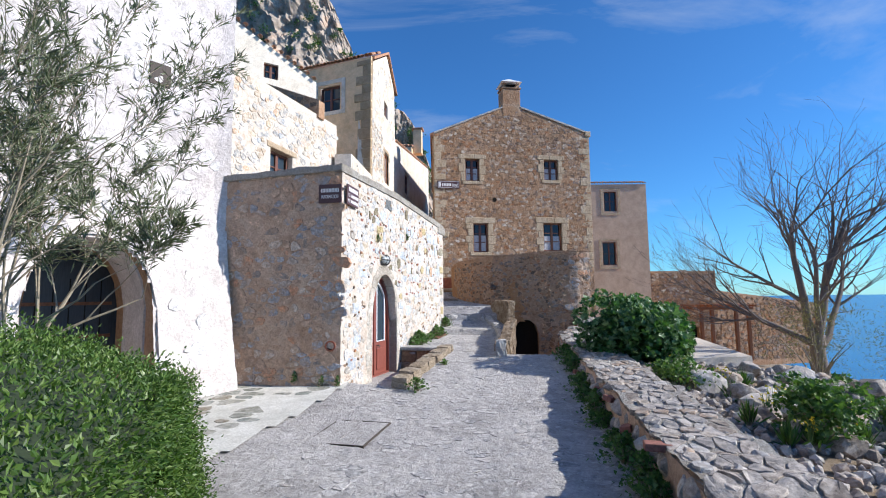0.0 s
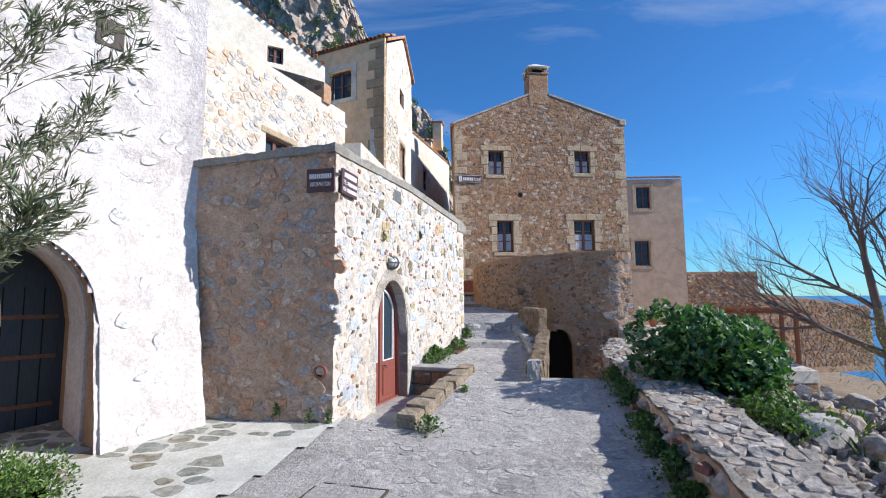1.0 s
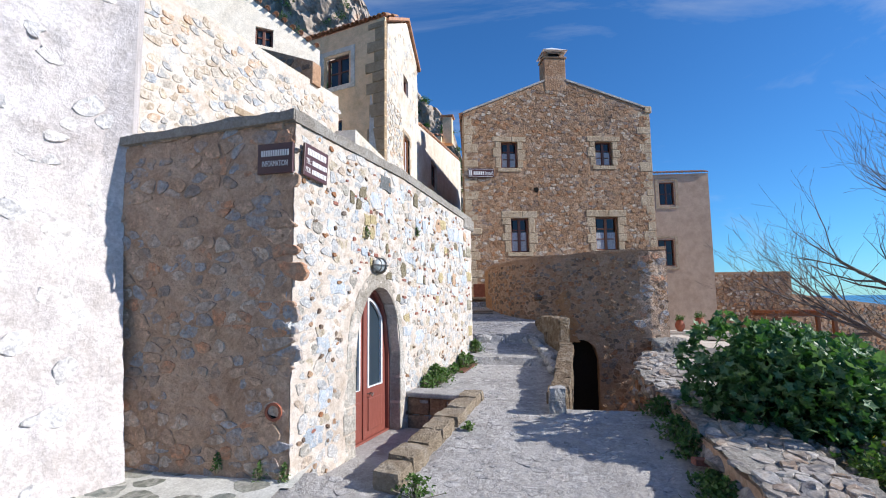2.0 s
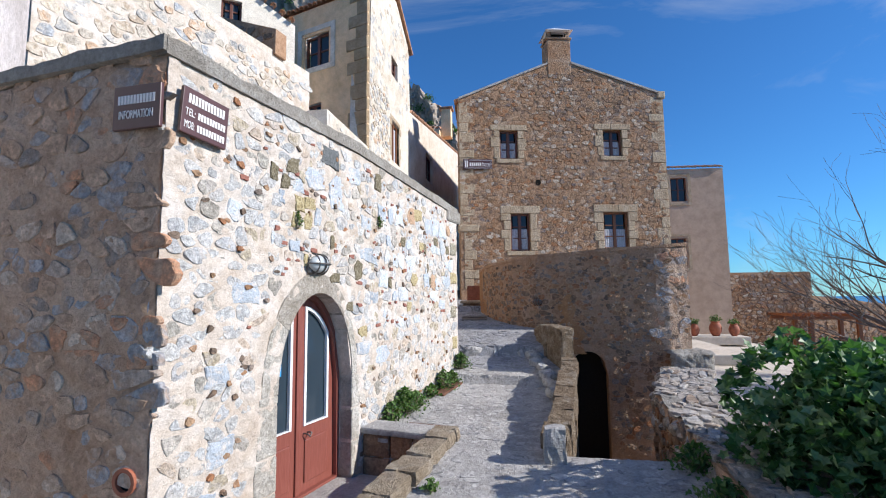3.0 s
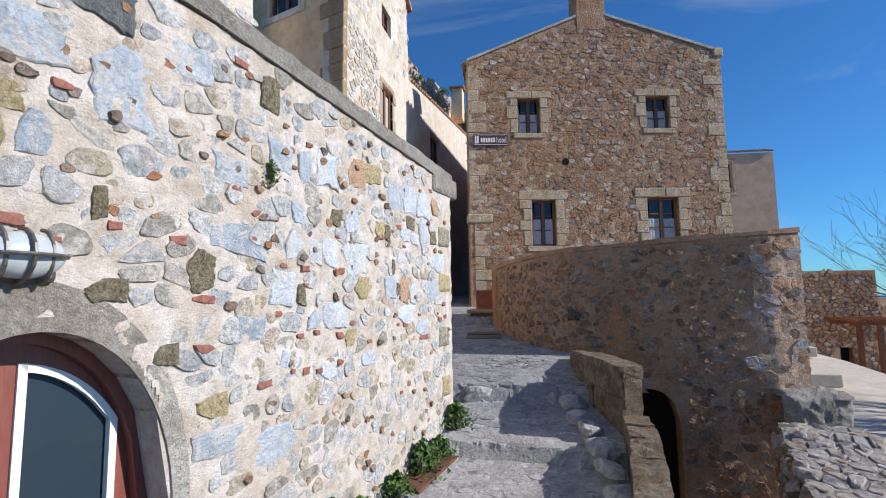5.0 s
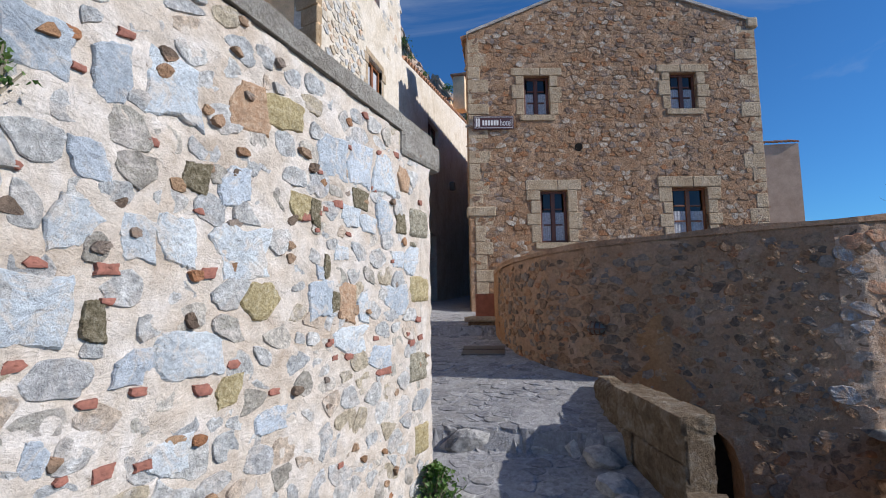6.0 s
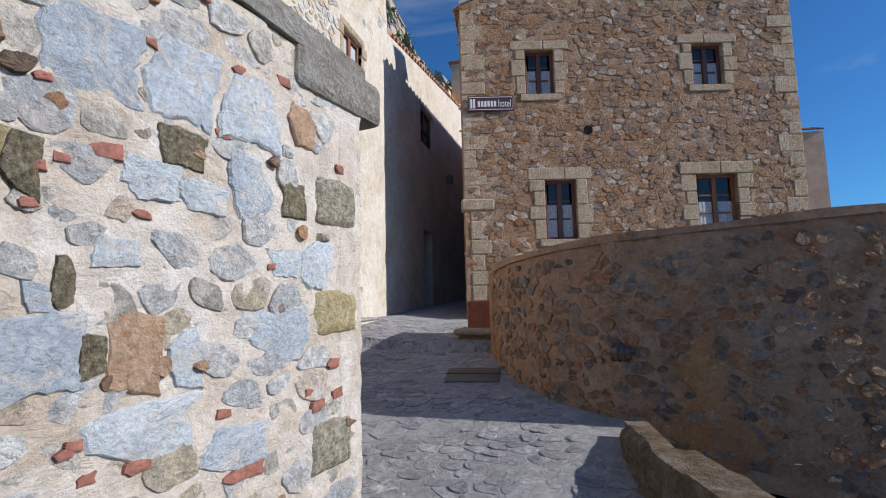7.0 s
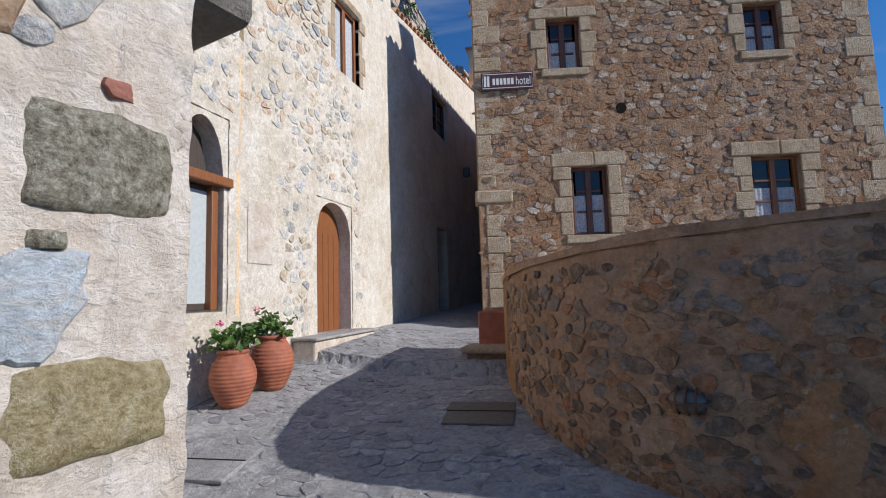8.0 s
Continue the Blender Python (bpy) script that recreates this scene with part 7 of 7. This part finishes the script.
BLUE_BY_DOOR = [(1.58, 3.19, 0.28, 0.2), (1.12, 2.94, 0.08, 0.12), (1.34, 3.08, 0.14, 0.12), (2.26, 3.39, 0.28, 0.17), (1.64, 2.83, 0.12, 0.15), (1.02, 2.56, 0.05, 0.11), (1.3, 2.52, 0.14, 0.1), (2.51, 2.9, 0.21, 0.15), (2.57, 2.53, 0.33, 0.17), (2.68, 2.04, 0.2, 0.14), (2.88, 1.38, 0.41, 0.2), (2.53, 1.5, 0.34, 0.14), (1.95, 3.12, 0.26, 0.34), (0.75, 2.1, 0.3, 0.16), (0.5, 1.5, 0.2, 0.16), (0.62, 2.72, 0.2, 0.16), (0.55, 0.95, 0.26, 0.2), (0.35, 0.62, 0.3, 0.2)]
BLUE_MIDDLE = [(2.88, 3.07, 0.19, 0.17), (3.1, 3.06, 0.13, 0.21), (3.31, 3.1, 0.21, 0.23), (3.04, 2.75, 0.12, 0.13), (3.01, 2.54, 0.16, 0.17), (3.2, 2.51, 0.12, 0.15), (3.35, 2.52, 0.17, 0.18), (3.65, 2.49, 0.27, 0.22), (3.61, 2.78, 0.15, 0.18), (2.92, 2.27, 0.18, 0.2), (3.43, 2.09, 0.29, 0.17), (3.22, 2.07, 0.14, 0.12), (2.94, 1.85, 0.09, 0.1), (3.36, 1.74, 0.15, 0.12), (3.84, 1.76, 0.19, 0.11)]
BLUE_BY_CORNER = [(4.25, 3.07, 0.25, 0.25), (4.51, 3.09, 0.23, 0.25), (4.79, 3.1, 0.26, 0.25), (5.09, 3.4, 0.2, 0.2), (4.42, 2.76, 0.15, 0.12), (4.59, 2.75, 0.18, 0.11), (4.78, 2.81, 0.2, 0.21), (5.12, 2.55, 0.19, 0.19), (4.94, 2.28, 0.32, 0.2), (4.17, 2.29, 0.17, 0.18), (4.42, 2.06, 0.3, 0.16), (4.73, 1.93, 0.25, 0.14), (4.54, 2.25, 0.12, 0.17), (4.95, 2.55, 0.18, 0.11), (4.33, 2.55, 0.12, 0.08), (4.16, 2.43, 0.06, 0.07)]
LAID = []
for stones, mt, proud in ((SLATE, M_SLATE, 0.02), (LICHEN, M_LICHEN, 0.02), (SAND, M_YELLOW_SAND, 0.018), (ORANGE, M_ORANGE_STONE, 0.018), (BLUE_BY_DOOR, M_BLUE_STONE, 0.016), (BLUE_MIDDLE, M_BLUE_STONE, 0.018), (BLUE_BY_CORNER, M_BLUE_STONE, 0.018)):
    for sx, sz, w, h in stones:
        part("stone", flush_stone(side, sx, sz, w, h, proud, sx * 37 + sz * 11), mt, annex)
        LAID.append((sx, sz, w / 2, h / 2))
LAID += masonry(annex, side, 0.1, side.length - 0.16, 0.1, 3.72, 0.17, 0.12, 0.012, 0.013, (M_STONE_WALL, M_STONE_WALL_I), (0.0, 6, 0.2, 3.8), clear_of_blocks, 11, 0.95, vary=1.0, avoid=LAID)
masonry(annex, side, 0.1, side.length - 0.1, 0.1, 3.72, 0.10, 0.07, 0.008, 0.013, (M_STONE_WALL, M_STONE_WALL_I), None, clear_of_blocks, 12, 0.7, vary=0.7, avoid=LAID)
# brick chips pressed into the joints: (along the wall, height, width)
CHIPS_BY_DOOR = [(1.08, 2.65, 0.07), (1.16, 2.53, 0.08), (1.22, 2.39, 0.05), (1.41, 2.5, 0.06), (1.57, 2.5, 0.09), (1.34, 2.39, 0.05), (1.72, 2.44, 0.045), (1.15, 2.26, 0.045), (1.19, 2.31, 0.05), (2.22, 2.49, 0.08), (2.56, 3.51, 0.1), (1.93, 2.52, 0.06), (2.37, 2.21, 0.13), (2.39, 1.97, 0.11), (2.79, 1.73, 0.1), (1.09, 3.16, 0.05), (1.44, 3.03, 0.07), (1.71, 3.04, 0.07), (1.31, 3.18, 0.07), (1.53, 3.52, 0.06)]
CHIPS_BEYOND = [(2.91, 2.41, 0.06), (3.11, 2.4, 0.07), (3.48, 2.4, 0.09), (2.88, 2.12, 0.06), (3.07, 1.98, 0.06), (3.23, 1.99, 0.06), (3.26, 1.74, 0.06), (3.01, 1.77, 0.04), (3.24, 2.86, 0.05), (2.85, 2.68, 0.035), (2.99, 3.03, 0.04), (3.13, 3.21, 0.05), (3.43, 2.64, 0.04), (3.62, 2.03, 0.06), (3.85, 1.88, 0.06), (4.14, 2.96, 0.04), (4.13, 2.65, 0.04), (4.29, 2.82, 0.08), (4.19, 2.77, 0.035), (4.39, 2.66, 0.05), (4.65, 2.97, 0.06), (4.71, 3.22, 0.06), (5.22, 2.14, 0.09), (5.25, 2.01, 0.07), (4.76, 1.84, 0.15), (4.28, 1.98, 0.04), (5.13, 1.98, 0.08), (4.68, 2.05, 0.05), (4.4, 3.17, 0.035), (5.19, 2.597, 0.05), (5.265, 2.993, 0.055)]
rng = random.Random(77)
scattered = [(rng.uniform(0.3, side.length - 0.08), rng.uniform(0.4, 3.5), rng.uniform(0.035, 0.08)) for _ in range(30)]
for sx, sz, w in CHIPS_BY_DOOR + CHIPS_BEYOND + scattered:
    if clear_of_blocks(sx, sz) or sx > 5.04:
        part("brick_chip", flush_stone(side, sx, sz, w, max(0.024, min(0.04, w * rng.uniform(0.45, 0.6))), 0.02, sx * 7), M_BRICK, annex)
masonry(annex, front, 0.02, front.length - 0.1, 0.1, 3.72, 0.19, 0.125, 0.012, 0.018, (M_STONE_FRONT, M_STONE_FRONT_I), (0.6, 2.5, 0.4, 3.0), None, 13, 0.85, vary=1.0)
masonry(annex, front, front.length - 0.42, front.length + 0.0, 0.15, 3.6, 0.26, 0.18, 0.014, 0.018, (M_STONE_FRONT, M_STONE_FRONT_I), (-9, 9, -9, 9), lambda x, z: abs(z - 0.93) > 0.2, 14, 1.0, "corner_stone")
masonry(hotel, hotel_front, 0.1, hotel_front.length - 0.1, 2.4, 10.6, 0.19, 0.12, 0.008, 0.021, (M_STONE_HOUSE, M_STONE_HOUSE_I), (1.0, 6.0, 3.0, 4.6),
        lambda x, z: z < hotel_top(x) - 0.1 and not any(a - 0.3 < x < b + 0.3 and c - 0.2 < z < d + 0.28 for a, b, c, d in WINDOWS), 15, 0.92, vary=0.9)
masonry(stair_wall, bend, 0.05, bend.length - 0.05, -0.9, 2.95, 0.16, 0.11, 0.012, 0.020, (M_STONE_BROWN, M_STONE_BROWN_I), (1.6, 8.0, 0.9, 2.9),
        lambda x, z: x > 1.3 and z < bend_top(x) - 0.1 and not (s_arch + 0.58 < x < s_arch + 1.54 and z < 1.06), 16, 0.75, vary=1.0)
# tan stones on the wall's end, kept paler to paint the sun on it
masonry(stair_wall, bend, bend.length - 0.62, bend.length - 0.02, 1.1, 2.95, 0.22, 0.15, 0.012, 0.024, (M_STONE_FRONT, M_STONE_FRONT_I), (-9, 99, -9, 9), None, 17, 1.0)
masonry(terrace_house, terr, 0.05, terr.length - 0.05, 3.9, 6.6, 0.22, 0.14, 0.014, 0.02, (M_STONE_PALE, M_STONE_PALE_I), (0, 9, 4, 7), lambda x, z: not (1.7 < x < 3.0 and z < 5.5), 18, 0.85)
masonry(tower, alley, A(14.2), A(19.3), 2.0, 8.0, 0.2, 0.13, 0.018, 0.017, (M_STONE_PALE, M_STONE_PALE_I), (A(14.5), A(19.3), 2, 6),
        lambda x, z: z < gable_top(x) - 0.15 and not (A(17.8) < x < A(19.2) and z < 4.25) and not (A(15.4) < x < A(17.2) and z < 4.7) and not (A(18.3) < x < A(19.7) and z > 6), 19, 0.85, vary=0.9)
masonry(tower, alley, A(16.7), A(20.8), 8.0, 11.2, 0.28, 0.18, 0.03, 0.005, (M_STONE_PALE, M_STONE_PALE_I), None, lambda x, z: z < gable_top(x) - 0.2 and not (A(18.4) < x < A(19.5) and z < 9.75), 20, 0.4)

# ---- paving ----
def on_lane(s, y, d=0.0):
    return (s, y, ground_z(s, y) + 0.004 + d)


def side_x(y):
    return SIDE_A[0] + (y - SIDE_A[1]) * side.u.x / side.u.y if y > 7.6 else -2.1


def court_edge(y):
    """Where the smooth cement of the court meets the cobbled lane."""
    return along([(-1.5, -3.6), (5.2, -2.75), (7.6, -2.35), (8.3, -2.3)], y)


masonry(pavement, on_lane, -2.6, 2.0, -1.5, 12.95, 0.16, 0.12, 0.008, 0.0045, (M_PAVE, M_PAVE_I), (-1.9, 1.3, 3.6, 8.6),
        lambda x, y: x < path_right(y) - 0.05 and (x > max(side_x(y) + 0.08, court_edge(y) if y < 8.2 else -9) if y < 13.4 else x > -3.9) and not in_pit(x, y) and not in_stairwell(x, y) and not (-2.12 < x < -1.28 and 5.28 < y < 6.32), 21, 0.8, "paving_stone", vary=1.0)
M_COURT = coat_material("court_cement", (0.47, 0.47, 0.43), (0.58, 0.575, 0.53), (0.68, 0.67, 0.635), 0.9, 40, 0.35)
part("court_cement", grid_shape(-9.0, -2.2, -1.5, 8.25, 0.1, lambda x, y: ground_z(x, y) + 0.03 + 0.004 * noise.noise((x * 2, y * 2, 8)), lambda x, y: x > court_edge(y) + 0.06 * noise.noise((y * 2, 1, 1))), M_COURT, pavement, "smooth pale cement of the court")


def on_court(s, y, d=0.0):
    return (s, y, ground_z(s, y) + 0.03 + 0.004 * noise.noise((s * 2, y * 2, 8)) + min(d, 0.005))


def flagged(x, y):
    """Slates lie in two beds, with a bare band of cement between them and along the lane."""
    e = court_edge(y) - x
    return e > 0.35 and not 1.0 < e + 0.25 * (y - 6.3) < 1.3


masonry(pavement, on_court, -9.0, -2.2, 0.5, 8.2, 0.36, 0.24, 0.03, 0.005, (M_FLAG, M_FLAG_I), (-6.5, -2.0, 3.0, 8.2), flagged, 22, 0.72, "flagstone", vary=1.0)
M_FRAME_IRON = plain_material("dark_iron", (0.07, 0.055, 0.045), 0.8, 0.2, 0.4)
cover = thing("manhole_cover", "cement-filled rectangular manhole cover in the lane", "cover")
M_COVER = pose(-1.7, 5.8, ground_z(-1.7, 5.8) - 0.004, 2.4, 0, -9)
for k in (-1, 1):
    part("lid", block((0.315, 0.78, 0.04), (0.16 * k, 0, 0), 0.006, M_COVER), M_CEMENT, cover)
for w, l, x, y in ((0.68, 0.018, 0, -0.4), (0.68, 0.018, 0, 0.4), (0.018, 0.78, -0.33, 0), (0.018, 0.78, 0.33, 0)):
    part("frame_bar", block((w, l, 0.04), (x, y, 0.002), 0.003, M_COVER), M_FRAME_IRON, cover)
# up to y 13.6 these darker stones paint shade on the lane
masonry(alley_floor, on_lane, -3.9, 1.0, 12.95, 20.0, 0.17, 0.12, 0.01, 0.009, (M_ALLEY_I, M_ALLEY_I), None, lambda x, y: side_x(y) + 0.08 < x < 0.1 - 0.35 * (y - 14) if y < 13.1 else x < 0.1 - 0.35 * (y - 14) if y < 18 else x < -1.4, 23, 0.93, "alley_stone")


def lane_face(x, y, d):
    p = lane_in(x, 0, -y)
    return (p[0], p[1], lane_top(x) - 0.02 + d)


masonry(lane_wall, lane_face, 0.0, 12.0, 0.02, 0.74, 0.19, 0.13, 0.01, 0.024, (M_RUBBLE, M_RUBBLE_I), (0, 12, 0, 1), None, 24, 0.95, "slab_stone", vary=1.0, flip=True)
skin(lane_wall, lane_face, 0.0, 12.0, 0.0, 0.75, 0.03, 0.012, M_COPING, None, 0.008, 6.0)
skin(annex, side, 0.0, side.length, 0.05, 3.75, 0.018, 0.012, M_MORTAR, lambda x, z: clear_of_opening(x, z) and z < side_top(x) - 0.13, 0.008, 1.0)
skin(stair_wall, bend, 0.0, bend.length - 0.02, -1.0, 3.0, 0.028, 0.011, M_MORTAR_BROWN, lambda x, z: z < bend_top(x) - 0.02 and not (s_arch + 0.65 < x < s_arch + 1.46 and z < arch_top(x, s_arch + 0.65, s_arch + 1.46, 0.5, 0.98)), 0.012, 2.0)
skin(tower, alley, A(14.0), A(19.6), 1.4, 6.3, 0.035, 0.011, M_PLASTER_PALE, lambda x, z: z < gable_top(x) - 0.05 and not (A(17.98) < x < A(19.05) and z < 4.04) and not (A(15.58) < x < A(16.26) and 2.42 < z < 4.5) and not (A(18.58) < x and z > 6.16), 0.012, 3.0)
skin(white_house, white, 0.0, W_END - 0.02, 0.0, 8.98, 0.06, 0.03, M_WHITEWASH, lambda x, z: not (WL - 2.43 < x < WL - 0.97 and z < arch_top(x, WL - 2.43, WL - 0.97, 1.55, 2.54)), 0.02, 4.0, "limewash_face")
skin(annex, front, 0.0, front.length, 0.05, 3.68, 0.025, 0.012, M_MORTAR_FRONT, lambda x, z: z < 3.56 + 0.045 * x and abs(x - fl + 0.15) + abs(z - 0.93) > 0.12, 0.011, 5.0)
skin(terrace_house, terr, 0.0, terr.length, 3.9, 6.7, 0.045, 0.012, M_MORTAR, lambda x, z: not (1.85 < x < 2.85 and 4.45 < z < 5.35), 0.01, 7.0)
skin(hotel, hotel_front, 0.0, hotel_front.length, 2.3, 10.6, 0.045, 0.014, M_MORTAR_HOUSE, lambda x, z: z < hotel_top(x) - 0.03 and not any(a - 0.02 < x < b + 0.02 and c - 0.02 < z < d + 0.02 for a, b, c, d in WINDOWS), 0.012, 8.0)
skin(stair_wall, bend, 0.0, 2.4, 0.9, 2.72, 0.018, 0.006, M_BROWN_PATCH, lambda x, z: x < 1.5 + 0.5 * noise.noise((z * 3, x * 2, 1)) or z < 1.42 + 0.25 * noise.noise((x * 3, 4, 1)) - 0.12 * x + 0.2, 0.022, 9.0, "brown_plaster")
skin(stair_wall, bend, s_arch + 0.3, s_arch + 1.2, 0.9, 2.1, 0.016, 0.006, M_BROWN_PATCH, lambda x, z: abs(x - s_arch - 0.72 - 0.1 * noise.noise((z * 3, 2, 1))) < (0.16 + 0.1 * noise.noise((z * 4, 7, 1)) + 0.1 * max(0.0, min(1.0, (1.5 - z) / 0.2))) * min(1.0, max(0.0, (2.08 - z) / 0.25)) ** 0.5, 0.022, 10.0, "plaster_patch")
masonry(white_house, white, WL - 4.0, WL - 0.05, 0.1, 5.6, 0.3, 0.2, 0.04, 0.028, (M_STONE_WHITE_I, M_STONE_WHITE_I), None, lambda x, z: not (WL - 2.7 < x < WL - 0.75 and z < 2.75) and x > WL - 2.6 + 0.4 * abs(z - 3), 25, 0.3)
masonry(lane_wall, lane_in, 0.02, 4.6, -0.85, 0.7, 0.2, 0.13, 0.016, 0.03, (M_STONE_BROWN, M_STONE_BROWN_I), None, lambda x, z: z < lane_top(x) - 0.06, 26, 0.9, "wall_stone")
# paler tan mortar between them, with the same sunlight put into its colour
skin(stair_wall, bend, bend.length - 0.62, bend.length - 0.02, 1.0, 2.95, 0.025, 0.01, M_MORTAR_FRONT, None, 0.018, 11.0)
masonry(annex, side, 0.1, side.length - 0.1, 0.2, 3.7, 0.07, 0.05, 0.008, 0.024, (M_STONE_BROWN_I, M_STONE_BROWN_I), None, clear_of_blocks, 27, 0.05, "dark_chip")
masonry(stair_wall, bend, 1.4, bend.length - 0.8, 0.8, 2.9, 0.085, 0.06, 0.008, 0.022, (M_STONE_BROWN_I, M_STONE_BROWN_I), None, lambda x, z: z < bend_top(x) - 0.08 and not (s_arch + 0.58 < x < s_arch + 1.54 and z < 1.06), 28, 0.4, "small_stone")
masonry(stair_wall, bend, s_arch - 0.5, bend.length - 0.8, -0.9, 0.8, 0.15, 0.11, 0.012, 0.022, (M_STONE_BROWN_I, M_STONE_BROWN_I), None, lambda x, z: not (s_arch + 0.58 < x < s_arch + 1.54), 29, 0.6, "low_stone")
